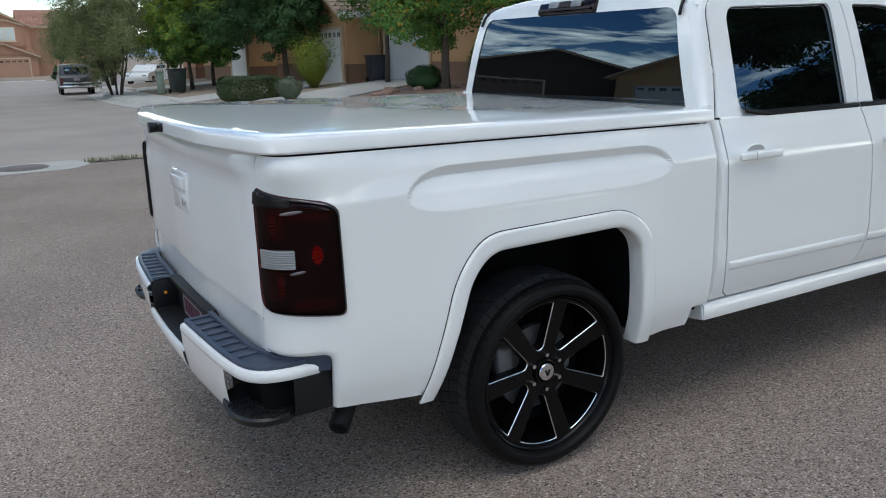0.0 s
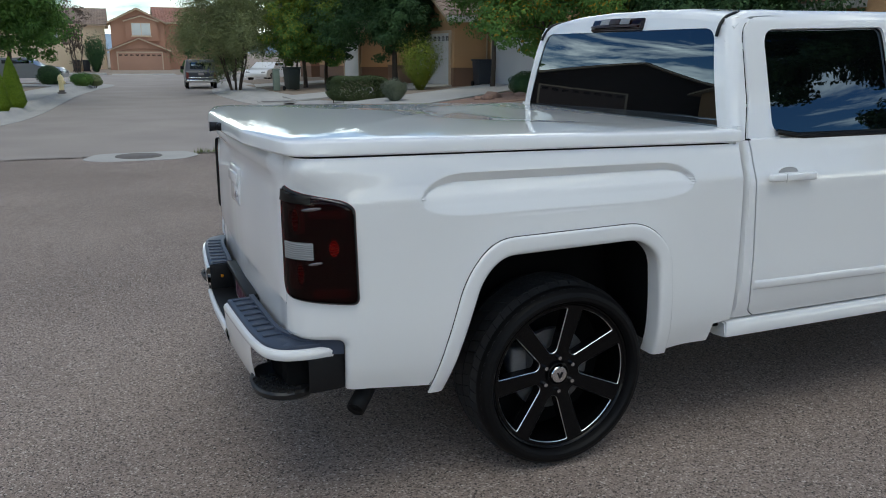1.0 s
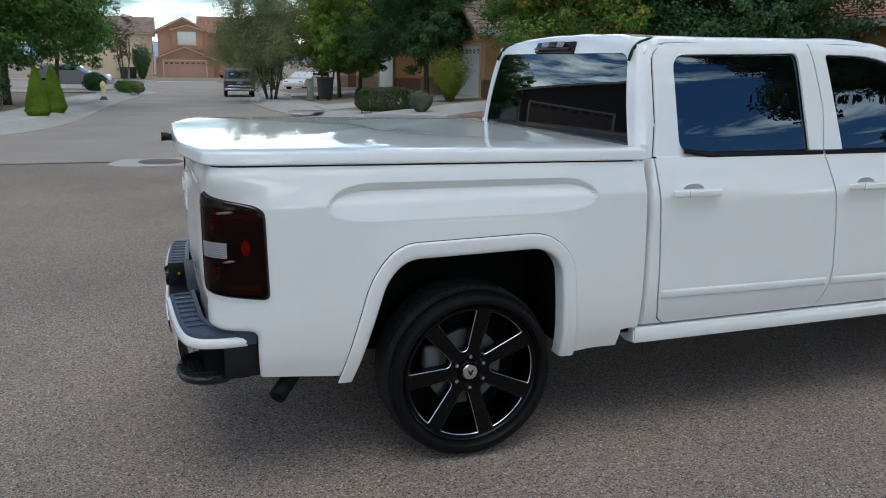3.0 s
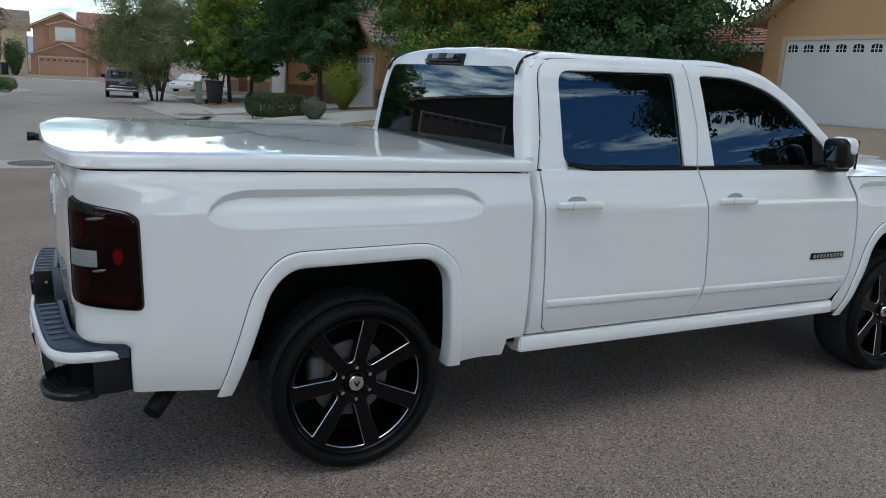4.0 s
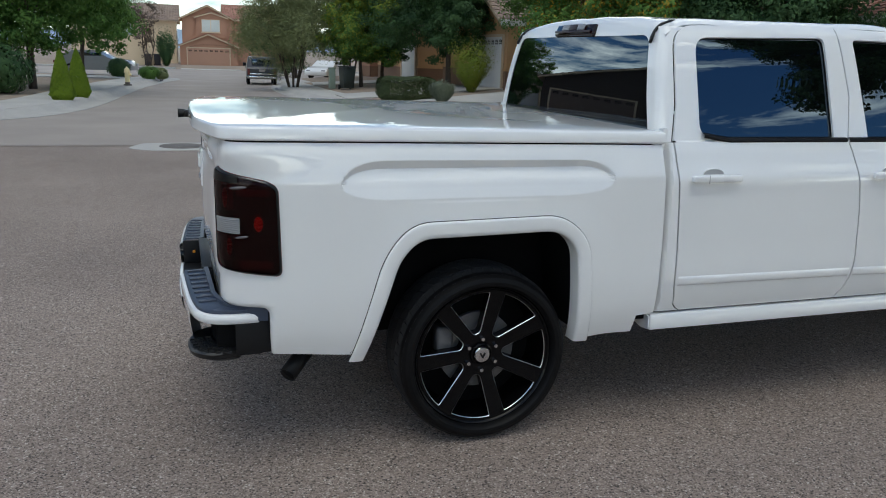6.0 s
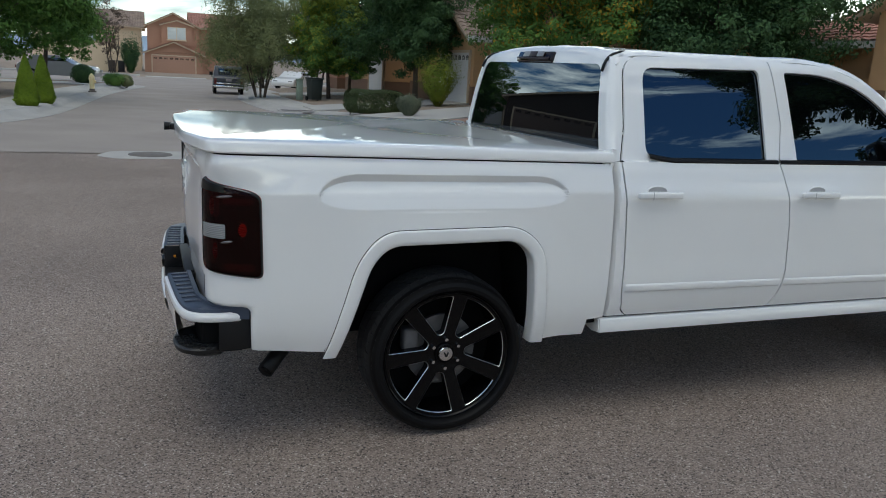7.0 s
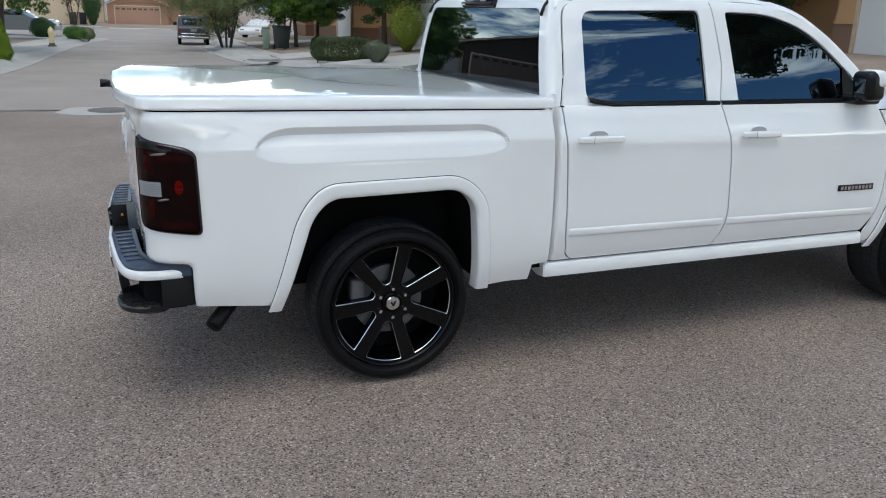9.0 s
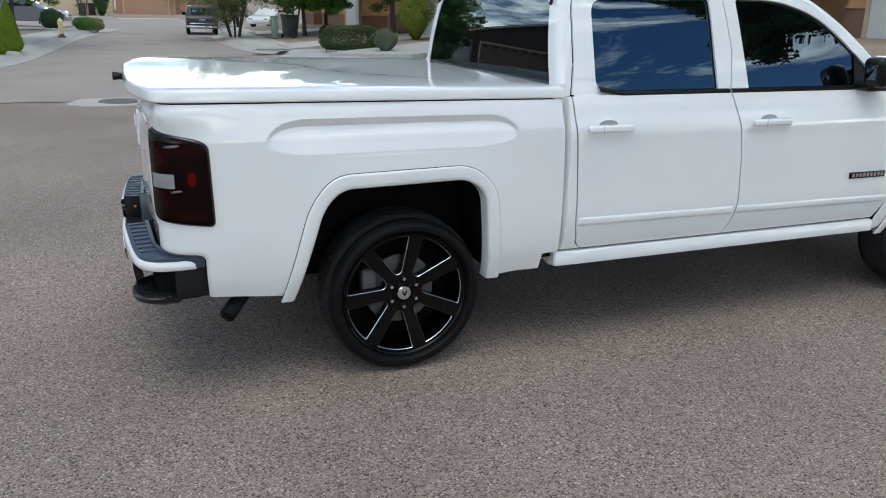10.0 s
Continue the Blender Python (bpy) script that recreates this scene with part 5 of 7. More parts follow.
def height(x, y):
    """Height of the yards round the road."""
    h = 0.15 + 0.048 * max(0.0, min(x, 22) - 4.0)
    if x > 5:
        h += 0.32 * sstep(17.5, 11.5, y) * sstep(10.0, 15.5, x) * sstep(-6, 2, y)
    return h


def kerb_dist(px, py):
    p = np.stack([np.asarray(px, float).ravel(), np.asarray(py, float).ravel()], 1)
    out = np.empty(len(p))
    for i in range(0, len(p), 2000):
        d = p[i:i + 2000, None, :] - KERB[None]
        out[i:i + 2000] = np.sqrt((d ** 2).sum(2)).min(1)
    return out


gx = np.r_[-1500, -500, -200, np.arange(-90, -24, 6), np.arange(-24, 30, 1.0), np.arange(30, 96, 6), 200, 500, 1500]
gy = np.r_[-1500, -500, -200, np.arange(-90, -18, 6), np.arange(-18, 60, 1.0), np.arange(60, 130, 5), 200, 500, 1500, 3000]
GX, GY = np.meshgrid(gx, gy, indexing="ij")
ins = inside_road(GX, GY).ravel()
dist = kerb_dist(GX, GY)
vs = []
for x, y, i, d in zip(GX.ravel(), GY.ravel(), ins, dist):
    if i or (76 < y < 77.5 and abs(x) < 90):
        z = -0.25
    elif d < 1.35:
        z = -0.12
    else:
        z = height(x, y) - 0.012 + 0.02 * noise.noise((x * 0.3, y * 0.3, 0))
    vs.append((x, y, z))
tagged(obj("ground", vs, [f[::-1] for f in grid_faces(len(gx), len(gy))], M_SOIL, smooth=True), "dry tan desert soil of the front yards", "ground", kind="structure")

# road: the turning circle and, past a joint, the greyer street
M_ASPH2 = mat("grey_asphalt", (0.325, 0.280, 0.245), 0.85, vary=0.3, scale=0.5, fine=70, bump=0.3, dist=0.004)
JOINT = 10.65




bulb = [tuple(p) for p, n in zip(KERB, KN) if p[1] < JOINT]
bm = bmesh.new()
f = bm.faces.new([bm.verts.new((x, y, 0.0)) for x, y in bulb])
bmesh.ops.triangulate(bm, faces=bm.faces[:])
bmesh.ops.recalc_face_normals(bm, faces=bm.faces)
tagged(part("road", bm, M_ASPH), "worn brown-grey asphalt with exposed stone chips", "road", kind="structure")
up = [tuple(p) for p in KERB if p[1] >= JOINT + 0.03]
k = max(range(len(up) - 1), key=lambda q: math.hypot(up[q + 1][0] - up[q][0], up[q + 1][1] - up[q][1]))
lo_l, lo_r = up[k], up[k + 1]
up = [(-70, 76)] + up[: k + 1] + [(lo_l[0] - 1.0, JOINT - 0.04), (lo_r[0] + 1.0, JOINT - 0.04)] + up[k + 1:] + [(75, 76)]
bm = bmesh.new()
bm.faces.new([bm.verts.new((x, y, -0.004)) for x, y in up])
bmesh.ops.triangulate(bm, faces=bm.faces[:])
bmesh.ops.recalc_face_normals(bm, faces=bm.faces)
tagged(part("street", bm, M_ASPH2), "smooth grey asphalt street running away from the turning circle", "road", kind="structure")
# tar in the joint
rnd = random.Random(4)
vs, n = [], 90
for i in range(n):
    x = -11 + 22.0 * i / (n - 1)
    w = 0.004 + 0.010 * rnd.random() ** 2
    yy = JOINT + 0.015 + 0.02 * noise.noise((x * 0.8, 0, 0))
    vs += [(x, yy - w, 0.003), (x, yy + w, 0.003)]
M_TAR = mat("joint_tar", (0.13, 0.112, 0.098), 0.8, vary=0.3, bump=0.3)
tagged(obj("road_joint", vs, grid_faces(n, 2), M_TAR), "dark tarred joint across the road", "road joint", kind="structure")

# hairline cracks running from the joint and the collar
def crack(p0, p1, w, seed):
    rn = random.Random(seed)
    a, b = Vector((*p0, 0)), Vector((*p1, 0))
    sd = Vector((-(b - a).y, (b - a).x, 0)).normalized()
    vs, off, n = [], 0.0, 26
    for i in range(n):
        off = off * 0.8 + 0.05 * (rn.random() - 0.5)
        c = a.lerp(b, i / (n - 1)) + sd * off
        ww = w * (0.4 + 0.8 * rn.random()) * (1 - 0.6 * i / n)
        vs += [c - sd * ww + Vector((0, 0, 0.0025)), c + sd * ww + Vector((0, 0, 0.0025))]
    return tagged(obj("road_crack", vs, grid_faces(n, 2), M_TAR), "hairline crack in the worn asphalt", "crack", kind="structure")


crack((-2.2, 9.9), (-2.7, 8.2), 0.007, 2)
crack((-1.2, 9.8), (-0.6, 8.5), 0.006, 3)
crack((-5.2, 10.6), (-5.9, 9.3), 0.007, 5)

# kerb with gutter, and the pavement behind it
def sweep(name, prof, material, label, cat, i0=0, i1=None, kind="structure"):
    vs = []
    P, N_ = KERB[i0:i1], KN[i0:i1]
    for p, q in zip(P, N_):
        for o, z in prof:
            vs.append((p[0] + q[0] * o, p[1] + q[1] * o, z))
    ob = obj(name, vs, grid_faces(len(P), len(prof)), material, smooth=True)
    ob.data.set_sharp_from_angle(angle=radians(35))
    return tagged(ob, label, cat, kind=kind)


sweep("kerb", [(-0.48, -0.05), (-0.48, 0.006), (-0.05, -0.002), (0.05, 0.03), (0.14, 0.11), (0.24, 0.148), (0.34, 0.155), (0.34, -0.05)], M_CONC, "pale concrete rolled kerb and gutter", "kerb")
M_CONC2 = mat("old_concrete", (0.46, 0.44, 0.405), 0.9, vary=0.25, scale=0.8, fine=35, bump=0.2)
# pavement slabs, one by one near the camera's view
slabs = tagged(sweep("pavement", [(0.34, 0.02), (0.345, 0.140), (1.83, 0.148), (1.85, 0.02)], M_CONC, "concrete pavement laid in slabs", "pavement"), kind="structure")
acc = np.r_[0, np.cumsum(np.linalg.norm(np.diff(KERB, axis=0), axis=1))]
cell = 1.5
made = 0
for i in range(int(acc[-1] // cell)):
    a, b = i * cell + 0.008, (i + 1) * cell - 0.008
    mid = np.interp((a + b) / 2, acc, KERB[:, 1])
    if mid < 10 or mid > 52 or made > 110:
        continue
    made += 1
    q = []
    for d, o in ((a, 0.352), (b, 0.352), (b, 1.83), (a, 1.83)):
        p = [np.interp(d, acc, KERB[:, 0]), np.interp(d, acc, KERB[:, 1])]
        nn = [np.interp(d, acc, KN[:, 0]), np.interp(d, acc, KN[:, 1])]
        q.append((p[0] + nn[0] * o, p[1] + nn[1] * o))
    vs = [(x, y, 0.10) for x, y in q] + [(x, y, 0.156) for x, y in q]
    obj("slab", vs, [(4, 5, 6, 7), (0, 1, 5, 4), (1, 2, 6, 5), (2, 3, 7, 6), (3, 0, 4, 7)], M_CONC2, slabs)
# far kerb of the cross street
for x0, x1 in ((-70, -2.5), (4.4, 75)):
    tagged(boxpart("kerb_far", (x0, x1, 76, 77.6, -0.2, 0.15), M_CONC), "pale concrete kerb of the cross street", "kerb", kind="structure")

# manhole with its concrete collar
collar_pts = [(-2.28, 10.15), (-2.05, 10.90), (-0.65, 11.0), (-0.42, 10.35), (-0.75, 9.85), (-1.9, 9.80)]
bm = bmesh.new()
bm.faces.new([bm.verts.new((p.x, p.y, 0.006)) for p in round_poly([(x, y) for x, y in collar_pts], 0.2)])
r = bmesh.ops.extrude_face_region(bm, geom=bm.faces[:])
bmesh.ops.translate(bm, vec=(0, 0, -0.05), verts=[v for v in r["geom"] if isinstance(v, bmesh.types.BMVert)])
bmesh.ops.recalc_face_normals(bm, faces=bm.faces)
col = tagged(part("manhole_collar", bm, M_CONC), "pale concrete collar cast round the manhole", "manhole", kind="structure")
M_IRON = mat("cast_iron", (0.15, 0.13, 0.115), 0.7, 0.2, vary=0.4, bump=0.3)
mh = lathe("manhole_cover", [(0.0005, 0.014), (0.30, 0.014), (0.31, 0.008), (0.345, 0.008), (0.36, 0.012), (0.37, 0.0)], 40, M_IRON, axis="z")
mh.matrix_basis = pose(-1.40, 10.42, 0.004)
tagged(mh, "round dark cast iron manhole cover in the road", "manhole cover")

# weeds in the joint
def blades(name, pts, n, h, material, seed, label, cat):
    rn = random.Random(seed)
    vs, fs = [], []
    for i in range(n):
        x, y, z = pts(rn)
        a, L, w = rn.random() * 6.28, h * (0.4 + 0.6 * rn.random()), 0.004 + 0.004 * rn.random()
        lean = 0.6 * rn.random() * L
        dx, dy = math.cos(a), math.sin(a)
        b = len(vs)
        vs += [(x - dy * w, y + dx * w, z), (x + dy * w, y - dx * w, z), (x + dx * lean, y + dy * lean, z + L)]
        fs.append((b, b + 1, b + 2))
    return tagged(obj(name, vs, fs, material), label, cat, kind="stuff")


TUFTS = [(-0.40, 0.05), (-0.22, 0.09), (0.02, 0.06), (0.26, 0.12), (0.55, 0.08), (0.80, 0.05), (1.05, 0.10)]


def weed_spot(rn):
    c, w = TUFTS[int(rn.random() * len(TUFTS))]
    return (c + w * rn.gauss(0, 1), JOINT + 0.03 * rn.gauss(0, 1), 0.0)


blades("weeds", weed_spot, 330, 0.10, M_LEAF_OL, 3, "small dry weeds growing in the road joint", "weeds")

# ---- plants ----
def leaves_mesh(name, cen, nrm, size, material, parent, label, seed, aspect=0.55):
    rs = np.random.RandomState(seed)
    n = len(cen)
    nrm = nrm + rs.normal(0, 0.42, (n, 3))
    nrm /= np.linalg.norm(nrm, axis=1)[:, None]
    r = rs.normal(0, 1, (n, 3))
    u = np.cross(nrm, r)
    u /= np.linalg.norm(u, axis=1)[:, None]
    v = np.cross(nrm, u)
    sz = (size * (0.6 + 0.8 * rs.rand(n)))[:, None]
    a, b = u * sz, v * sz * aspect
    V = np.stack([cen - a, cen - a * 0.1 + b, cen + a, cen - a * 0.1 - b], 1).reshape(-1, 3)
    me = bpy.data.meshes.new(name)
    me.vertices.add(4 * n)
    me.vertices.foreach_set("co", V.ravel())
    me.loops.add(4 * n)
    me.loops.foreach_set("vertex_index", np.arange(4 * n))
    me.polygons.add(n)
    me.polygons.foreach_set("loop_start", np.arange(0, 4 * n, 4))
    me.materials.append(material)
    me.update()
    me.validate()
    ob = new(name, me)
    ob.parent = parent
    if label:
        ob["label"] = label
    return ob


def tree(name, x, y, z, h, trunk_h, rx, rz, material, n, clumps, seed, label, size=0.085, stems=1, trunk_r=0.11, crown_mid=None, droop=0.0, second=None, group="", aspect=0.55):
    """A tapered trunk with limbs and a crown of leafy clumps."""
    rs = np.random.RandomState(seed)
    t = thing(name, pose(x, y, z), label, "tree", group)
    mid = crown_mid if crown_mid is not None else (trunk_h + h) / 2
    cc = []
    while len(cc) < clumps:
        p = rs.uniform(-1, 1, 3)
        q = np.linalg.norm(p)
        if q > 1 or q < 0.25:
            continue
        wob = 0.82 + 0.3 * rs.rand()
        cc.append((p[0] * rx * wob, p[1] * rx * wob, mid + p[2] * rz * wob))
    cc = np.array(cc)
    for s in range(stems):
        a = 2 * math.pi * s / stems + 0.5
        sp = 0.16 * (stems > 1)
        top = Vector((sp * 4 * math.cos(a) * (stems > 1) + 0.1 * rs.randn(), sp * 4 * math.sin(a) * (stems > 1) + 0.1 * rs.randn(), trunk_h + 0.25 * (h - trunk_h)))
        base = Vector((sp * math.cos(a), sp * math.sin(a), -0.25))
        mids = [base.lerp(top, q) + Vector((0.05 * rs.randn(), 0.05 * rs.randn(), 0)) for q in (0.3, 0.65)]
        tube("trunk", [base, *mids, top], trunk_r * (1.0 if stems == 1 else 0.6), M_BARK, t, "", 9, 0.5)
        own = [c for i, c in enumerate(cc) if i % stems == s][:9]
        for c in own:
            st = mids[1].lerp(top, rs.rand())
            e = st.lerp(Vector(c), 0.8)
            m1 = st.lerp(e, 0.5) + Vector((0, 0, 0.12 * (e - st).length)) + Vector((0.06 * rs.randn(), 0.06 * rs.randn(), 0))
            tube("limb", [st, m1, e], trunk_r * 0.24, M_BARK, t, "", 6, 0.3)
    twigs = 13
    per = max(8, int(n * 4.0) // (clumps * twigs))
    size = size * 0.66
    C, Nn = [], []
    for c in cc:
        r = (0.34 + 0.24 * rs.rand()) * rx * (8.0 / clumps) ** 0.33 * 1.4
        for q in range(twigs):
            out = rs.normal(0, 1, 3)
            out /= np.linalg.norm(out)
            tc_ = c + out * r * (0.35 + 0.65 * rs.rand() ** 0.6) * np.array([1, 1, 0.85])
            rt = r * (0.24 + 0.22 * rs.rand())
            d = rs.normal(0, 1, (per, 3))
            d /= np.linalg.norm(d, axis=1)[:, None]
            p = tc_ + d * (rt * rs.rand(per) ** 0.45)[:, None] * np.array([1.15, 1.15, 0.75])
            if droop:
                p[:, 2] -= droop * rs.rand(per) * np.clip(np.linalg.norm(c[:2]) / rx, 0, 1)
            C.append(p)
            Nn.append(d * 0.7 + out * 0.6 + np.array([0, 0, 0.45]))
    C, Nn = np.vstack(C), np.vstack(Nn)
    if second is not None:
        k = rs.rand(len(C)) < second[1] * np.clip((C[:, 2] - mid) / rz + 0.9, 0.1, 1.5)
        leaves_mesh("crown", C[~k], Nn[~k], size, material, t, "", seed, aspect)
        leaves_mesh("turning_leaves", C[k], Nn[k], size, second[0], t, "yellow autumn leaves", seed + 1, aspect)
    else:
        leaves_mesh("crown", C, Nn, size, material, t, "", seed, aspect)
    return t


def shrub(name, x, y, z, rx, ry, rz, material, n, seed, label, size=0.035, cone=False, cat="shrub", stick=0.0, group=""):
    rs = np.random.RandomState(seed)
    t = thing(name, pose(x, y, z), label, cat, group)
    for i in range(5):
        a = i * 1.3
        tube("stem", [(0.05 * math.cos(a), 0.05 * math.sin(a), -0.1), (0.5 * rx * math.cos(a), 0.5 * ry * math.sin(a), rz * 1.2)], 0.018, M_BARK, t, "", 6, 0.4)
    d = rs.normal(0, 1, (n, 3))
    d /= np.linalg.norm(d, axis=1)[:, None]
    lump = np.array([noise.noise(Vector((q[0] * 2.2 + seed, q[1] * 2.2, q[2] * 2.2))) for q in d])
    rad = (0.55 + 0.45 * rs.rand(n) ** 0.4) * (1 + 0.22 * lump)
    p = d * rad[:, None]
    if cone:
        hh = rs.rand(n) ** 1.35
        w = np.minimum(1.0, 0.62 + hh / 0.30) * (1 - hh) ** 0.72
        a = rs.rand(n) * 2 * math.pi
        rr = w * (0.75 + 0.3 * rs.rand(n)) * (1 + 0.1 * lump)
        p = np.stack([np.cos(a) * rr * rx, np.sin(a) * rr * ry, hh * 2 * rz], 1)
        d = np.stack([np.cos(a), np.sin(a), 0.3 + 0 * a], 1)
    else:
        p = p * np.array([rx, ry, rz])
        p[:, 2] += rz * 0.92
        p[:, 2] = np.abs(p[:, 2])
        if stick:
            k = rs.rand(n) < 0.35
            p[k] = p[k] * (1 + stick * rs.rand(k.sum())[:, None])
            w = np.clip(0.35 + 0.75 * p[:, 2] / (1.6 * rz), 0.35, 1.1)
            p[:, 0] *= w
            p[:, 1] *= w
    leaves_mesh("foliage", p, d + np.array([0, 0, 0.4]), size, material, t, "", seed)
    return t


HZ = height


def hedge(x, y, z, L, D, H, rz, material, n, seed, label, size=0.03):
    """A clipped hedge: a rounded block of small leaves on short stems."""
    rs = np.random.RandomState(seed)
    t = thing("hedge", pose(x, y, z, 0, 0, rz), label, "hedge")
    for i in range(6):
        a = -L / 2 + L * (i + 0.5) / 6
        tube("stem", [(a, 0, -0.1), (a + 0.06, 0.03, H * 0.6)], 0.02, M_BARK, t, "", 6, 0.4)
    p = rs.uniform(-1, 1, (n, 3))
    ax = rs.randint(0, 3, n)
    sg = np.where(rs.rand(n) < 0.5, -1.0, 1.0)
    p[np.arange(n), ax] = sg * (0.72 + 0.28 * rs.rand(n) ** 0.5)
    q = np.abs(p) ** 4
    p /= np.maximum(1.0, q.sum(1) ** 0.25)[:, None]
    bump = np.array([noise.noise(Vector((v[0] * L * 1.3 + seed, v[1] * 1.5, v[2] * 1.5))) for v in p])
    d = p / np.linalg.norm(p, axis=1)[:, None]
    c = p * (1 + 0.12 * bump)[:, None] * np.array([L / 2, D / 2, H / 2])
    c[:, 2] += H / 2
    leaves_mesh("foliage", c, d + np.array([0, 0, 0.4]), size, material, t, "", seed)
    return t


hedge(5.75, 22.25, HZ(5.75, 22.2) - 0.03, 2.1, 1.1, 0.82, 6, M_LEAF_HG, 16000, 41, "clipped dark olive hedge beside the drive")
# verge of the street's right side
tree("pear_tree", 9.75, 30.2, HZ(9.7, 30), 6.4, 1.9, 2.95, 2.05, M_LEAF_DK, 19000, 46, 11, "broad dark green street tree with a forked trunk", 0.085, trunk_r=0.14, crown_mid=3.65)
tree("pear_tree", 8.2, 36.5, HZ(8.2, 36), 6.8, 1.5, 2.2, 2.3, M_LEAF_DK, 13000, 26, 12, "dense dark green tree beside the drive", 0.09, trunk_r=0.11, crown_mid=3.7)
tree("ash_tree", 6.6, 34.0, HZ(6.6, 34), 6.6, 0.9, 1.6, 2.5, M_LEAF_MD, 12000, 26, 13, "upright yellow-green tree beginning to turn", 0.085, crown_mid=3.2, second=(M_LEAF_YG, 0.6))
tree("desert_willow", 3.50, 35.0, HZ(3.5, 35), 5.4, 1.0, 2.6, 2.1, M_LEAF_OL, 15000, 70, 14, "airy olive desert willow with several thin stems", 0.095, stems=6, trunk_r=0.09, crown_mid=3.1, droop=0.9, aspect=0.22)
tree("desert_willow", 8.0, 44.0, HZ(8, 44), 6.6, 1.4, 2.6, 2.4, M_LEAF_OL, 8000, 26, 15, "grey-green tree farther along the street", 0.09, stems=3, trunk_r=0.12, crown_mid=4.0)
tree("ash_tree", 10.5, 17.9, HZ(10.5, 17.9), 6.4, 1.5, 2.35, 2.2, M_LEAF_MD, 14000, 32, 16, "green tree with yellow autumn leaves in its top", 0.08, trunk_r=0.15, crown_mid=3.75, second=(M_LEAF_AU, 0.42))
tree("pear_tree", 14.6, 16.1, HZ(14.6, 16), 7.8, 1.3, 3.45, 3.0, M_LEAF_DK, 24000, 54, 17, "large dark green tree beside the garage", 0.085, trunk_r=0.15, crown_mid=3.9)
tree("pear_tree", 16.5, 19.5, HZ(16.5, 19.5), 7.8, 2.0, 3.0, 2.9, M_LEAF_DK, 13000, 30, 18, "large dark green tree behind the yard", 0.09, trunk_r=0.15, crown_mid=5.0)
tree("pear_tree", 11.6, 24.2, HZ(11.6, 24), 7.0, 2.4, 2.2, 2.2, M_LEAF_MD, 9000, 22, 19, "green tree before the white garage", 0.085, trunk_r=0.10, crown_mid=5.0)
for i, (x, y, rx, ry, rz, m, n, lab, st) in enumerate((
        (6.3, 20.1, 0.46, 0.45, 0.36, M_LEAF_SG, 6500, "low silvery sage bush at the kerb", 0.15),
        (9.35, 26.0, 0.85, 0.85, 0.95, M_LEAF_YG, 6500, "bright yellow-green bush beside the drive", 0.35),
        (10.3, 18.9, 0.6, 0.6, 0.42, M_LEAF_DK, 4600, "round green bush beside the garage", 0.0),
        (11.4, 16.9, 0.7, 0.7, 0.85, M_LEAF_DK, 3000, "dark green bush under the tree", 0.0))):
    shrub("bush", x, y, HZ(x, y) - 0.02, rx, ry, rz, m, n, 40 + i, lab, 0.036, stick=st)
tree("mulberry_tree", 6.4, 57.0, 0.2, 6.2, 0.9, 2.6, 2.2, M_LEAF_DK, 7000, 26, 25, "dark green tree by the corner house", 0.12, trunk_r=0.14, crown_mid=3.1)
tree("mulberry_tree", 11.2, 56.0, 0.2, 6.2, 0.9, 2.6, 2.2, M_LEAF_MD, 7000, 26, 26, "green tree beyond the parked white car", 0.12, trunk_r=0.14, crown_mid=3.1)
# left side of the street
tree("mulberry_tree", -6.7, 28.6, HZ(-7, 31), 7.4, 1.6, 3.4, 2.9, M_LEAF_MD, 20000, 44, 21, "large spreading green tree over the yard", 0.10, trunk_r=0.16, crown_mid=4.4)
tree("mulberry_tree", -9.6, 29.5, HZ(-9, 27), 7.6, 1.6, 3.3, 3.0, M_LEAF_MD, 14000, 36, 22, "large green tree with a round crown", 0.10, trunk_r=0.16, crown_mid=4.5)
tree("mulberry_tree", -6.6, 42.5, HZ(-7, 42), 6.8, 1.9, 2.6, 2.4, M_LEAF_MD, 11000, 30, 23, "green street tree shading a parked car", 0.11, trunk_r=0.14, crown_mid=4.4)
shrub("bush", -7.3, 25.0, HZ(-8, 27), 1.35, 1.2, 0.85, M_LEAF_DK, 6500, 60, "big dark green bush under the trees", 0.06)
shrub("bush", -5.15, 46.6, 0.15, 0.62, 0.62, 0.56, M_LEAF_DK, 3600, 61, "dark round bush by the drive", 0.07)
for i, (x, y, s) in enumerate(((-4.72, 21.3, 0.72), (-4.52, 23.2, 0.74))):
    shrub("arborvitae", x, y, 0.14, 0.52 * s, 0.52 * s, 0.99 * s, M_LEAF_CN, 15000, 70 + i, "small bright green conical conifer by the pavement", 0.026, cone=True, cat="conifer", group="pair of conifers")
for i, (x, y, r) in enumerate(((-3.35, 43.6, 0.62), (-2.75, 44.1, 0.4), (-3.7, 48.2, 0.5), (-3.0, 49.2, 0.5))):
    shrub("low_bush", x, y, 0.14, r, r, r * 0.62, M_LEAF_OL if i % 2 else M_LEAF_MD, 1600, 80 + i, "low rounded green bush on the verge", 0.05, group="low bushes on the verge")
tree("bare_poplar", -5.0, 80.0, 0.1, 7.6, 0.8, 1.25, 3.2, M_LEAF_BR, 2000, 40, 24, "dry brown upright tree nearly bare", 0.08, stems=3, trunk_r=0.12, crown_mid=4.2)
shrub("juniper", -3.4, 82.0, 0.1, 1.1, 1.1, 1.75, M_LEAF_DK, 3600, 85, "dark upright juniper by the house", 0.09, stick=0.3, cat="conifer")
shrub("juniper", 4.6, 78.5, 0.12, 0.55, 0.55, 0.6, M_LEAF_DK, 1500, 86, "small dark conifer beside the drive", 0.07, cone=True, cat="conifer")

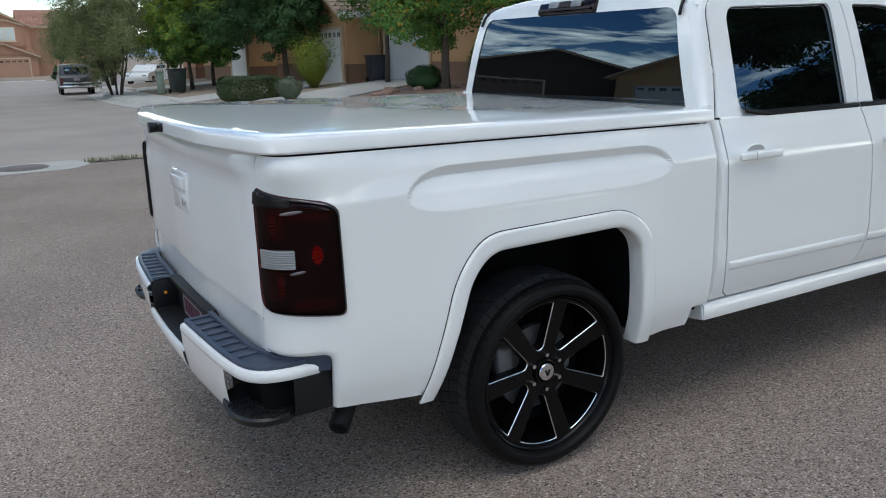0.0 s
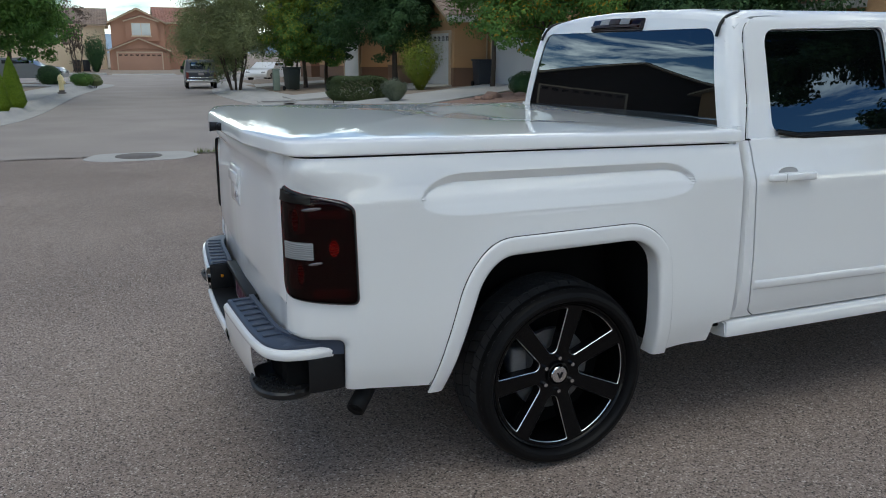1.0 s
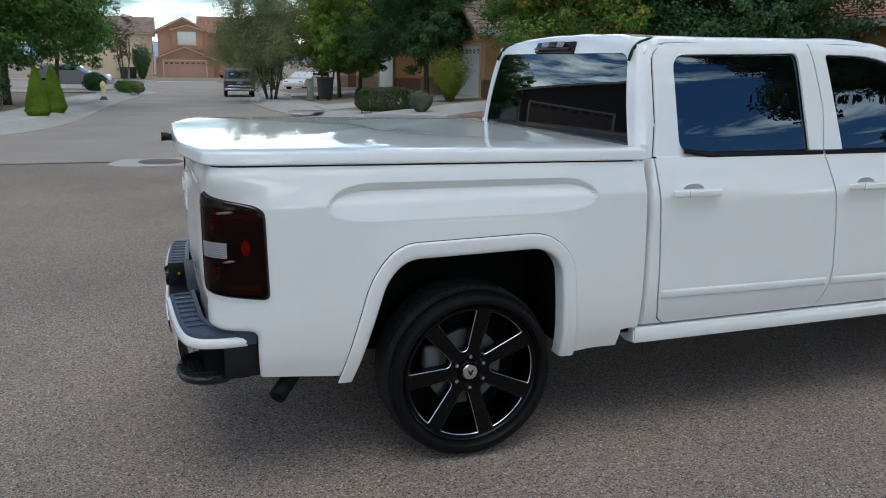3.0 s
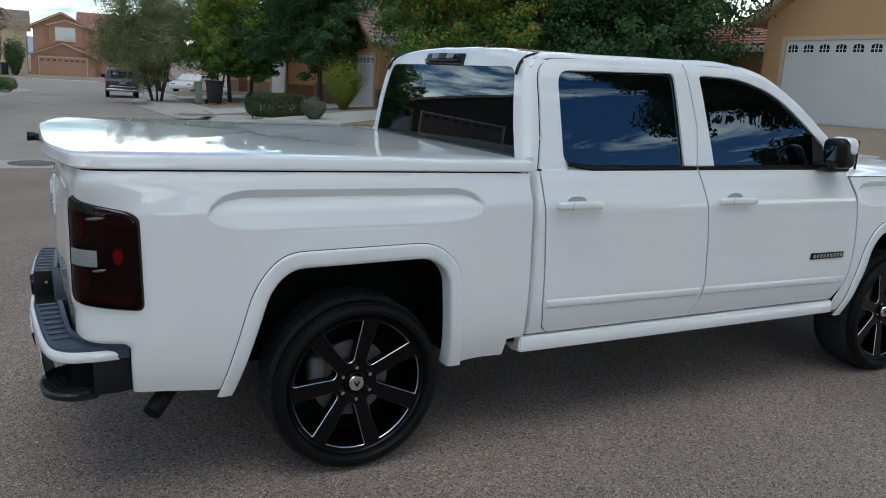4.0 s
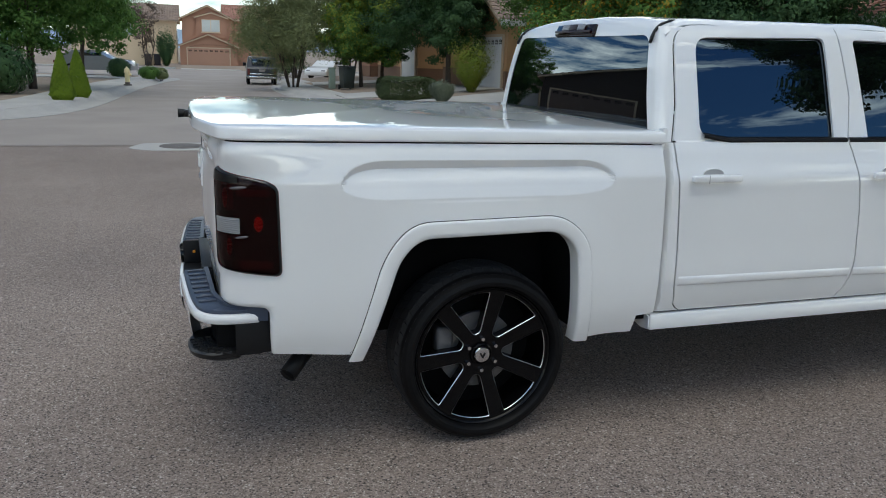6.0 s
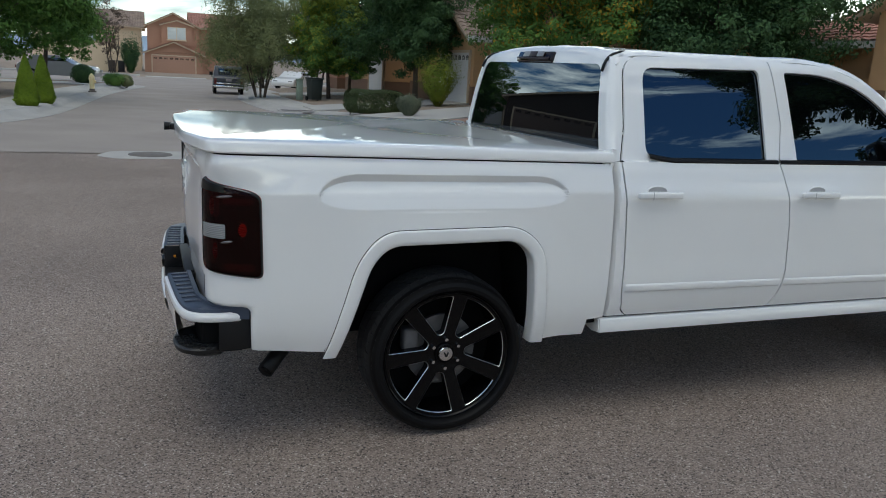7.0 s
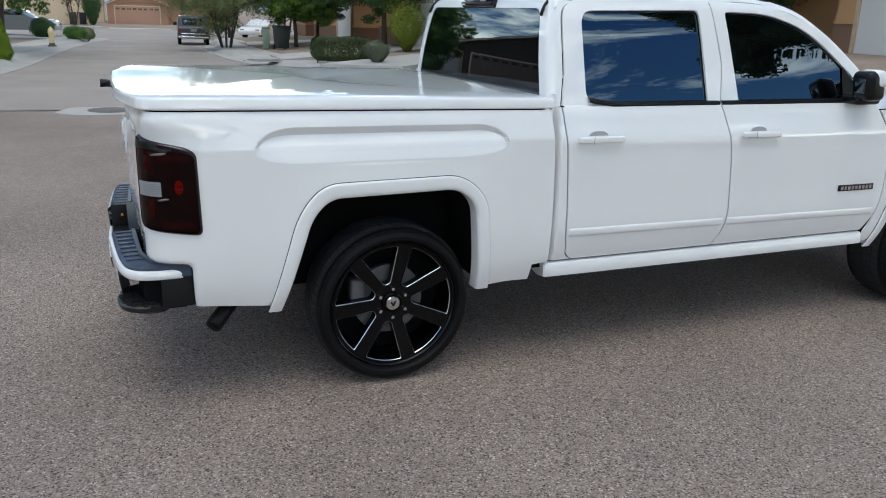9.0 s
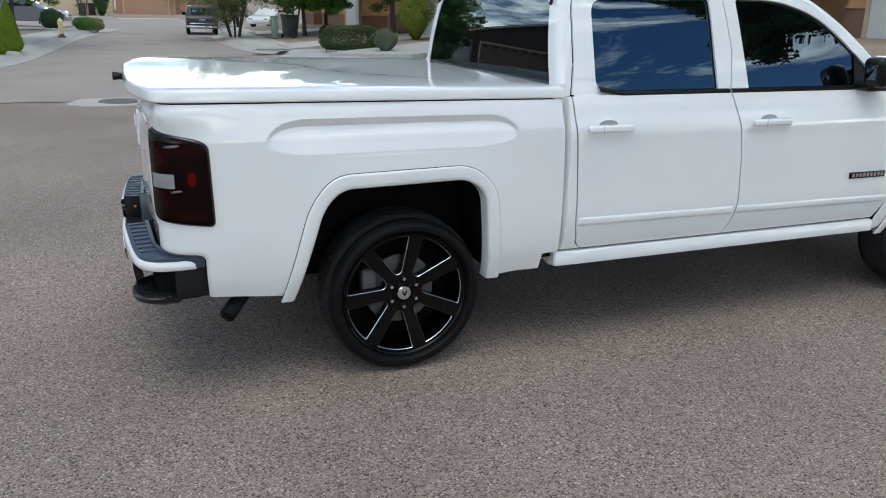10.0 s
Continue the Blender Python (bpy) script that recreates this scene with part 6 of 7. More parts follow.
# ---- houses ----
def tiles(name, a, b, c, d, material, parent, label="", rows=None, pitch=0.30):
    """Barrel tiles on a slope: a-b along the eave, d-c along the ridge."""
    a, b, c, d = (Vector(v) for v in (a, b, c, d))
    L = (b - a).length
    S = ((d + c) / 2 - (a + b) / 2).length
    nu = max(6, int(L / pitch) * 4)
    nr = rows or max(3, int(S / 0.36))
    nrm = (b - a).cross(d - a).normalized()
    if nrm.z < 0:
        nrm = -nrm
    vs = []
    for j in range(nr):
        for e in (0, 1):
            t = (j + e) / nr
            for i in range(nu + 1):
                u = i / nu
                p = a.lerp(b, u).lerp(d.lerp(c, u), t)
                wave = 0.035 * abs(math.sin(math.pi * u * L / pitch))
                vs.append(p + nrm * (wave + (0.045 if e == 0 else 0.012)))
    fs = []
    w = nu + 1
    for j in range(2 * nr - 1):
        for i in range(nu):
            fs.append((j * w + i, j * w + i + 1, (j + 1) * w + i + 1, (j + 1) * w + i))
    return obj(name, vs, fs, material, parent, label, False)


def slope(parent, a, b, c, d, material, th=0.12):
    """A roof slope: slab below and tiles above."""
    A = [Vector(v) for v in (a, b, c, d)]
    vs = [*A, *[v - Vector((0, 0, th)) for v in A]]
    rf = obj("roof", vs, [(0, 1, 2, 3), (7, 6, 5, 4), (0, 4, 5, 1), (1, 5, 6, 2), (2, 6, 7, 3), (3, 7, 4, 0)], M_FASCIA, parent, "tiled roof slope")
    t = tiles("roof_tiles", *[v + Vector((0, 0, 0.006)) for v in A], material, rf)
    t["kind"] = "stuff"
    return rf


def garage_door(parent, o, u, w, h, material, wins=8, arched=True, nrm=(-1, 0, 0), rows=4):
    """A sectional door; o: its lower corner, u: along it."""
    o, u, nv = Vector(o), Vector(u), Vector(nrm)
    up_ = Vector((0, 0, 1))

    def slab(name, a0, a1, z0, z1, d0, d1, m, par, lab=""):
        vs = []
        for d in (d0, d1):
            for aa, zz in ((a0, z0), (a1, z0), (a1, z1), (a0, z1)):
                vs.append(o + u * aa + up_ * zz + nv * (d + 0.085))
        return obj(name, vs, [(3, 2, 1, 0), (4, 5, 6, 7), (0, 1, 5, 4), (1, 2, 6, 5), (2, 3, 7, 6), (3, 0, 4, 7)], m, par, lab)
    g = slab("garage_door", 0, w, 0, h, -0.08, -0.03, material, parent, "closed sectional garage door")
    rh = h / rows
    for r in range(rows):
        slab("door_panel", 0.015, w - 0.015, r * rh + 0.008, (r + 1) * rh - 0.008, -0.03, -0.012, material, g)
    if wins:
        cw = w / wins
        for i in range(wins):
            c = (i + 0.5) * cw
            slab("door_window", c - cw * 0.30, c + cw * 0.30, h - rh * 0.72, h - rh * 0.38, -0.012, -0.006, M_WIN, g, "small dark window")
            if arched:
                vs = [o + u * (c + cw * 0.30 * math.cos(t)) + up_ * (h - rh * 0.38 + 0.055 * math.sin(t)) + nv * 0.079 for t in np.linspace(0, math.pi, 9)]
                obj("door_window", vs, [tuple(range(9))], M_WIN, g, "small arched window")
            for k in (-1, 1):
                slab("window_bar", c + k * cw * 0.095 - 0.012, c + k * cw * 0.095 + 0.012, h - rh * 0.72, h - rh * 0.27, -0.006, -0.002, material, g)
            slab("window_bar", c - cw * 0.30, c + cw * 0.30, h - rh * 0.56, h - rh * 0.52, -0.006, -0.0025, material, g)
    tr = 0.11
    for a0, a1, z0, z1 in ((-tr, 0, 0, h + tr), (w, w + tr, 0, h + tr), (0, w, h, h + tr)):
        slab("door_trim", a0, a1, z0, z1, -0.06, 0.03, M_FASCIA, g, "pale door trim")
    return g


def wall_box(parent, x0, x1, y0, y1, z0, z1, material, name="wall", gable=None):
    """Walls as one solid block; gable: (axis, rise) for a gable end."""
    vs = [(x0, y0, z0), (x1, y0, z0), (x1, y1, z0), (x0, y1, z0), (x0, y0, z1), (x1, y0, z1), (x1, y1, z1), (x0, y1, z1)]
    fs = [(3, 2, 1, 0), (0, 1, 5, 4), (1, 2, 6, 5), (2, 3, 7, 6), (3, 0, 4, 7)]
    if not gable:
        fs.append((4, 5, 6, 7))
    elif gable[0] == "x":        # ridge along x, gables at the x ends
        ym = (y0 + y1) / 2
        vs += [(x0, ym, z1 + gable[1]), (x1, ym, z1 + gable[1])]
        fs += [(4, 5, 9, 8), (7, 8, 9, 6), (7, 4, 8), (5, 6, 9)]
    else:
        xm = (x0 + x1) / 2
        vs += [(xm, y0, z1 + gable[1]), (xm, y1, z1 + gable[1])]
        fs += [(4, 8, 9, 7), (5, 6, 9, 8), (4, 5, 8), (6, 7, 9)]
    return obj(name, vs, fs, material, parent, "")


def gable_roof(parent, x0, x1, y0, y1, z1, rise, axis, material, over=0.45):
    if axis == "x":
        ym = (y0 + y1) / 2
        k = rise / (ym - y0)
        zo = z1 - over * k + 0.13
        slope(parent, (x0 - over, y0 - over, zo), (x1 + over, y0 - over, zo), (x1 + over, ym, z1 + rise + 0.13), (x0 - over, ym, z1 + rise + 0.13), material)
        slope(parent, (x1 + over, y1 + over, zo), (x0 - over, y1 + over, zo), (x0 - over, ym, z1 + rise + 0.13), (x1 + over, ym, z1 + rise + 0.13), material)
    else:
        xm = (x0 + x1) / 2
        k = rise / (xm - x0)
        zo = z1 - over * k + 0.13
        slope(parent, (x0 - over, y1 + over, zo), (x0 - over, y0 - over, zo), (xm, y0 - over, z1 + rise + 0.13), (xm, y1 + over, z1 + rise + 0.13), material)
        slope(parent, (x1 + over, y0 - over, zo), (x1 + over, y1 + over, zo), (xm, y1 + over, z1 + rise + 0.13), (xm, y0 - over, z1 + rise + 0.13), material)


def house_window(parent, o, u, w, h, nrm):
    o, u, nv, up_ = Vector(o), Vector(u), Vector(nrm), Vector((0, 0, 1))

    def slab(name, a0, a1, z0, z1, d0, d1, m, par, lab=""):
        vs = [o + u * aa + up_ * zz + nv * d for d in (d0, d1) for aa, zz in ((a0, z0), (a1, z0), (a1, z1), (a0, z1))]
        return obj(name, vs, [(3, 2, 1, 0), (4, 5, 6, 7), (0, 1, 5, 4), (1, 2, 6, 5), (2, 3, 7, 6), (3, 0, 4, 7)], m, par, lab)
    fr = slab("window", 0, w, 0, h, -0.05, 0.004, M_FASCIA, parent, "window with pale frame")
    nn = max(1, round(w / 0.8))
    for i in range(nn):
        slab("pane", i * w / nn + 0.05, (i + 1) * w / nn - 0.03, 0.05, h - 0.05, 0.004, 0.012, M_WINL, fr)
    slab("sill", -0.08, w + 0.08, -0.10, 0.0, -0.02, 0.08, M_FASCIA, fr)
    return fr


M_WINL = mat("blinds_behind_glass", (0.42, 0.46, 0.46), 0.15, vary=0.1, bump=0, coat=0.5)

# the far house at the end of the street
hs = thing("house", pose(0.60, 0, 0), "two-storey terracotta stucco house with a tiled roof at the street's end", "house")
wall_box(hs, -2.75, 3.35, 90.6, 99, -0.2, 2.15, M_ORANGE, gable=("y", 1.25))
wall_box(hs, -2.45, 9.5, 91.8, 101, -0.2, 5.2, M_ORANGE)
wall_box(hs, -2.4, 3.0, 91.3, 101, -0.2, 5.15, M_ORANGE, gable=("y", 1.35))
wall_box(hs, -0.95, 2.3, 90.95, 92, 3.2, 5.25, M_ORANGE, "bay", gable=("y", 0.55))
gable_roof(hs, -2.75, 3.35, 90.6, 92.0, 2.15, 1.25, "y", M_TILE, 0.3)
gable_roof(hs, -2.4, 3.0, 91.3, 100, 5.15, 1.35, "y", M_TILE, 0.35)
gable_roof(hs, -0.95, 2.3, 90.95, 91.6, 5.25, 0.5, "y", M_TILE, 0.2)
gable_roof(hs, 2.4, 9.5, 91.8, 101, 5.2, 1.7, "x", M_TILE, 0.4)
garage_door(hs, (-1.95, 90.58, 0.02), (1, 0, 0), 4.5, 1.95, M_DOORTAN, 8, False, (0, -1, 0))
house_window(hs, (-0.35, 90.93, 3.75), (1, 0, 0), 1.95, 1.35, (0, -1, 0))
vs = [(0.6 + 1.55 * 1.65 * math.cos(t) * s_, 90.5, 1.9 + 0.5 * math.sin(t) * s_) for s_ in (0.93, 1.0) for t in np.linspace(0.15, math.pi - 0.15, 20)]
obj("arch_trim", [v for v in vs] + [(x, 90.6, z) for x, _, z in vs], grid_faces(2, 20) + [(q + 20, q + 21, q + 61, q + 60) for q in range(19)], M_BROWN, hs, "brown arched trim")
tagged(boxpart("drive_slab", (-2.0, 3.50, 76.0, 90.55, -0.3, 0.03), M_CONC2), "pale concrete drive up to the far garage", "drive", kind="structure")
hs = thing("house", pose(0.05, 0, 0), "tan stucco house with a brown tiled roof beyond the cross street", "house")
wall_box(hs, -14, -2.6, 97, 108, -0.2, 5.0, M_CREAM, gable=("x", 1.9))
gable_roof(hs, -14, -2.6, 97, 108, 5.0, 1.9, "x", M_TILEBR, 0.4)
house_window(hs, (-2.58, 99.0, 3.4), (0, 1, 0), 0.9, 1.3, (1, 0, 0))
house_window(hs, (-2.58, 102.0, 3.4), (0, 1, 0), 0.9, 1.3, (1, 0, 0))
house_window(hs, (-9, 96.98, 3.2), (1, 0, 0), 1.6, 1.3, (0, -1, 0))
hs = thing("garden_wall", pose(0, 0, 0), "cream rendered garden wall across the cross street", "wall")
wall_box(hs, -10.5, -6.0, 84, 84.4, -0.2, 2.0, M_CREAM)
vs = [(-6.0 + 2.0 * t, 84.0 + e, z) for t in np.linspace(0, 1, 8) for e in (0, 0.4) for z in (-0.2, 2.0 - 1.2 * t * t)]
obj("wall_ramp", vs, [q for i in range(7) for q in ((i * 4, (i + 1) * 4, (i + 1) * 4 + 1, i * 4 + 1), (i * 4 + 2, i * 4 + 3, (i + 1) * 4 + 3, (i + 1) * 4 + 2), (i * 4 + 1, (i + 1) * 4 + 1, (i + 1) * 4 + 3, i * 4 + 3))], M_CREAM, hs)


def street_house(x_front, y0, y1, z0, hw, door, depth, material, label, wins, rise=1.7, tile=None, side=1, dh=2.13, band=True, door_mat=None):
    """A single-storey house with its garage to the street; side 1: it looks to -x, -1: to +x."""
    h = thing("house", pose(0, 0, 0), label, "house")
    xa, xb = (x_front, x_front + depth) if side == 1 else (x_front - depth, x_front)
    wall_box(h, xa, xb, y0, y1, z0 - 0.6, z0 + hw, material, gable=("x", rise))
    gable_roof(h, xa, xb, y0, y1, z0 + hw, rise, "x", tile or M_TILE, 0.45)
    xf = x_front
    if door:
        garage_door(h, (xf, door[0], z0), (0, 1, 0), door[1] - door[0], dh, door_mat or M_DOORWHITE, wins, True, (-side, 0, 0), 5)
    if band:
        e = 0.03
        boxpart("base_band", (xa - e, xb + e, y0 - e, y0 + 0.02, z0 - 0.6, z0 + 0.75), M_BROWN, h, "brown stucco base band")
        boxpart("band_cap", (xa - 0.06, xb + 0.06, y0 - 0.06, y0 + 0.02, z0 + 0.75, z0 + 0.85), material, h)
        for p0, p1 in ((y0 - e, (door[0] if door else y1) - 0.11), ((door[1] if door else y1) + 0.11, y1 + e)):
            if p1 - p0 > 0.05:
                xe = (xa - e, xa + 0.02) if side == 1 else (xb - 0.02, xb + e)
                boxpart("base_band", (*xe, p0, p1, z0 - 0.6, z0 + 0.75), M_BROWN, h, "brown stucco base band")
                xe = (xa - 0.06, xa + 0.02) if side == 1 else (xb - 0.02, xb + 0.06)
                boxpart("band_cap", (*xe, p0, p1, z0 + 0.75, z0 + 0.85), material, h)
    return h


zc = 1.08
hC = street_house(17.0, 6.0, 12.55, zc, 2.75, (6.87, 11.75), 11, M_TANWALL, "tan stucco house with a white double garage door", 10, rise=1.75)
lathe("gable_vent", [(0.0005, -0.02), (0.30, -0.02), (0.32, -0.05), (0.40, -0.05), (0.41, 0.0)], 32, M_CREAM, hC, "round gable vent", axis="z").matrix_basis = pose(17.07, 9.28, zc + 3.45, 0, 90, 0)
boxpart("wall_wing", (18.6, 27, 12.5, 17.5, 0.4, zc + 2.2), M_TANWALL, hC, "lower house wing")
slope(hC, (18.0, 17.9, zc + 2.1), (18.0, 12.3, zc + 2.1), (22.5, 12.3, zc + 3.6), (22.5, 17.9, zc + 3.6), M_TILE)
boxpart("eave_board", (17.9, 18.02, 12.3, 17.9, zc + 1.92, zc + 2.12), M_DOORWHITE, hC, "white eave board")
hB = street_house(12.75, 18.3, 26.85, 0.52, 2.75, (22.85, 26.45), 10, M_TANWALL, "tan stucco house with a white garage door", 6, rise=2.0, tile=M_TILEBR)
hA = street_house(11.2, 27.0, 35.6, 0.50, 2.72, (27.35, 31.0), 11, M_TANWALL, "tan stucco house with a white windowed garage door", 8, rise=2.2, tile=M_TILEBR)
boxpart("eave_board", (10.7, 12.75, 26.48, 26.56, 3.05, 3.28), M_DOORWHITE, hA, "white eave board")
tube("down_pipe", [(12.55, 26.6, 3.05), (12.6, 26.85, 2.7), (12.6, 26.9, 0.5)], 0.035, M_FASCIA, hA)
hD = street_house(10.4, 37.6, 47.0, 0.45, 2.7, (37.95, 40.8), 11, M_TANWALL, "tan stucco house with a brown base and white garage door", 6, rise=2.1, tile=M_TILEBR)
hE = street_house(10.2, 48.6, 52.0, 0.40, 2.7, None, 9, M_ORANGE, "terracotta stucco house by the corner", 0, rise=1.2)
# the mirrored facade's shade is put into these wall and door colours
M_SHADE_STUCCO = stucco("shade_dark_stucco", (0.050, 0.037, 0.029))
M_SHADE_DOOR = mat("shade_dark_garage_paint", (0.12, 0.080, 0.062), 0.6, vary=0.1, scale=1, fine=40, bump=0.05)
# across the circle, mirrored in the truck's glass
hL = street_house(-15.5, 7.5, 15.2, 0.2, 2.8, (9.0, 13.9), 11, M_TANWALL, "tan house with an arched garage front across the circle", 8, rise=2.0, side=-1, band=False)
hL2 = street_house(0, -6.5, 5.0, 0.2, 3.0, (-5.9, -1.02), 11, M_SHADE_STUCCO, "brown house beside the circle, walls and garage door darkened for shade", 8, rise=2.2, band=False, tile=M_TILEBR, door_mat=M_SHADE_DOOR)
hL2.matrix_basis = pose(-14.3, 17.75, 0, 0, 0, 118)
hL3 = street_house(-13.5, 36, 47, 0.2, 2.9, (32, 36.8), 11, M_CREAM, "cream stucco house behind the trees", 8, rise=2.0, side=-1, band=False, tile=M_TILEBR)
hL4 = street_house(-15.5, -5.5, 4.0, 0.2, 2.8, (-4, 0.8), 11, M_ORANGE, "terracotta stucco house across the circle", 8, rise=2.0, side=-1, band=False)
for x0, x1, yb, lab, m in ((-12, -2, -17, "tan stucco house behind the circle", M_TANWALL), (3, 14, -18, "cream stucco house behind the circle", M_CREAM)):
    h = thing("house", pose(0, 0, 0), lab, "house")
    wall_box(h, x0, x1, yb - 10, yb, -0.2, 3.0, m, gable=("y", 2.2))
    gable_roof(h, x0, x1, yb - 10, yb, 3.0, 2.2, "y", M_TILE, 0.45)
    garage_door(h, (x0 + 1.2, yb, 0.15), (1, 0, 0), 4.88, 2.13, M_DOORWHITE, 8, True, (0, 1, 0))
    house_window(h, (x0 + 7.2, yb, 1.0), (1, 0, 0), 1.6, 1.3, (0, 1, 0))
tree("mulberry_tree", 14.4, -7.8, 0.2, 12.1, 5.6, 4.2, 3.0, M_LEAF_DK, 60000, 76, 31, "spreading dark tree overhanging the circle", 0.10, trunk_r=0.22, crown_mid=8.65)
tree("mulberry_tree", 17.6, -8.4, 0.2, 7.4, 1.2, 3.0, 1.3, M_LEAF_DK, 16000, 40, 33, "low dense dark tree behind the pavement", 0.13, trunk_r=0.16, crown_mid=4.6)

tree("mulberry_tree", 10.6, -14.2, 0.2, 5.0, 1.0, 3.0, 1.8, M_LEAF_DK, 9000, 30, 35, "round dark tree before the house behind the circle", 0.13, trunk_r=0.16, crown_mid=3.0)

# drives and beds on the right
def yard_slab(name, pts, material, label, cat, dz=0.03, kind="structure"):
    bm = bmesh.new()
    V = [bm.verts.new((x, y, z + dz)) for x, y, z in pts]
    bm.faces.new(V)
    r = bmesh.ops.extrude_face_region(bm, geom=bm.faces[:])
    bmesh.ops.translate(bm, vec=(0, 0, -0.25), verts=[v for v in r["geom"] if isinstance(v, bmesh.types.BMVert)])
    bmesh.ops.recalc_face_normals(bm, faces=bm.faces)
    return tagged(part(name, bm, material), label, cat, kind=kind)


yard_slab("drive_c", [(12.6, 7.0, 0.15), (17.1, 6.8, 1.06), (17.1, 11.9, 1.06), (12.2, 10.9, 0.15)], M_CONC2, "pale concrete drive sloping up to the white garage", "drive")

def draped(name, quad, material, label, cat, dz, kind="structure"):
    """A slab that follows the yard; quad: four corners in order."""
    a, b, c, d = (Vector((*q, 0)) for q in quad)
    n = 14
    vs = []
    for lvl in (0.0, -0.3):
        for i in range(n + 1):
            for j in range(n + 1):
                p = a.lerp(b, i / n).lerp(d.lerp(c, i / n), j / n)
                vs.append((p.x, p.y, HZ(p.x, p.y) + dz + lvl))
    w = n + 1
    top = grid_faces(w, w)
    edge = [i * w for i in range(w)] + [n * w + j for j in range(1, w)] + [i * w + n for i in range(n - 1, -1, -1)] + [j for j in range(n - 1, 0, -1)]
    fs = top + [(edge[q], edge[(q + 1) % len(edge)], edge[(q + 1) % len(edge)] + w * w, edge[q] + w * w) for q in range(len(edge))]
    bm = bmesh.new()
    V = [bm.verts.new(v) for v in vs]
    for f in fs:
        bm.faces.new([V[q] for q in f])
    bmesh.ops.recalc_face_normals(bm, faces=bm.faces)
    return tagged(part(name, bm, material), label, cat, kind=kind)


draped("drive_b", [(6.4, 17.9), (12.75, 22.75), (12.75, 26.55), (4.6, 20.6)], M_CONC2, "pale concrete drive to the garages", "drive", 0.045)
draped("drive_a", [(4.0, 23.7), (11.2, 27.2), (11.2, 31.2), (4.1, 26.8)], M_CONC2, "pale concrete drive beside the hedge", "drive", 0.045)
draped("drive_d", [(4.7, 36.6), (10.4, 37.8), (10.4, 41.0), (5.2, 40.8)], M_CONC2, "pale concrete drive beyond the trees", "drive", 0.04)
yard_slab("yard_bed", [(13.2, 5.2, 0.3), (17.3, 5.0, 1.2), (17.3, 2.0, 1.2), (13.4, 2.0, 0.3)], M_GRAVEL, "red gravel bed beside the drive", "gravel bed", 0.05)
draped("bed_b", [(7.4, 16.6), (12.8, 18.2), (12.7, 22.2), (6.9, 18.1)], M_GRAVEL, "red gravel bed under the trees", "gravel bed", 0.03)
yard_slab("drive_left", [(-4.9, 44.0, 0.15), (-13.4, 43.0, 0.15), (-13.4, 47.5, 0.15), (-4.6, 48.3, 0.15)], M_CONC2, "pale concrete drive under the tree", "drive", 0.02)
# boulders of the gravel bed
rs = random.Random(8)
for i in range(7):
    bm = bmesh.new()
    bmesh.ops.create_icosphere(bm, subdivisions=2, radius=1)
    s = 0.12 + 0.16 * rs.random()
    for v in bm.verts:
        v.co = v.co * s * (1 + 0.3 * noise.noise(v.co * 2 + Vector((i, 0, 0))))
        v.co.z *= 0.6
    b = part("boulder", bm, M_GRAVEL, None, "", True)
    x, y = 8.2 + 3.5 * rs.random(), 17.8 + 1.2 * rs.random()
    b.matrix_basis = pose(x, y, HZ(x, y) + 0.05)
    tagged(b, "reddish landscaping boulder in the gravel", "boulder", "landscaping boulders")


# ---- street furniture ----
def hydrant(x, y, z):
    h = thing("fire_hydrant", pose(x, y, z), "yellow fire hydrant with a dark foot on the verge", "hydrant")
    M_HY = mat("hydrant_yellow", (0.92, 0.78, 0.44), 0.5, vary=0.15, bump=0.1)
    lathe("foot", [(0.17, 0.0), (0.17, 0.05), (0.11, 0.07), (0.11, 0.14)], 24, M_IRON, h, "dark iron foot", axis="z")
    lathe("barrel", [(0.10, 0.14), (0.10, 0.52), (0.13, 0.53), (0.13, 0.57), (0.10, 0.58)], 24, M_HY, h, "", axis="z")
    lathe("bonnet", [(0.12, 0.58), (0.115, 0.66), (0.08, 0.73), (0.03, 0.76), (0.03, 0.80), (0.0005, 0.80)], 24, M_HY, h, "domed cap", axis="z")
    for a in (0, 90, 180):
        lathe("outlet", [(0.0005, 0.0), (0.06, 0.0), (0.06, 0.08), (0.045, 0.09)], 16, M_HY, h, "capped outlet", axis="z").matrix_basis = pose(0, 0, 0.45) @ pose(0, 0, 0, 90, 0, a) @ pose(0, 0, 0.17, 180, 0, 0)


hydrant(-3.80, 33.4, 0.15)


def bin_(x, y, z, rz, color, label, s=1.0):
    b = thing("wheelie_bin", pose(x, y, z, 0, 0, rz), label, "bin")
    m = mat("bin_plastic", color, 0.5, vary=0.15, bump=0.1)
    bm = bmesh.new()
    box(bm, -0.30 * s, 0.30 * s, -0.33 * s, 0.33 * s, 0.06 * s, 1.0 * s, 0.03, 2)
    for v in bm.verts:
        k = 0.82 + 0.18 * v.co.z / s
        v.co.x *= k
        v.co.y *= k
    part("body", bm, m, b, "", True, 40)
    boxpart("lid", (-0.33 * s, 0.33 * s, -0.37 * s, 0.36 * s, 1.0 * s, 1.07 * s), m, b, "flat lid", 0.02)
    for sg in (-1, 1):
        lathe("bin_wheel", [(0.0005, -0.03), (0.10, -0.03), (0.10, 0.03), (0.0005, 0.03)], 16, M_RUBBER, b).matrix_basis = pose(sg * 0.28 * s, 0.27 * s, 0.10, 0, 0, 90)


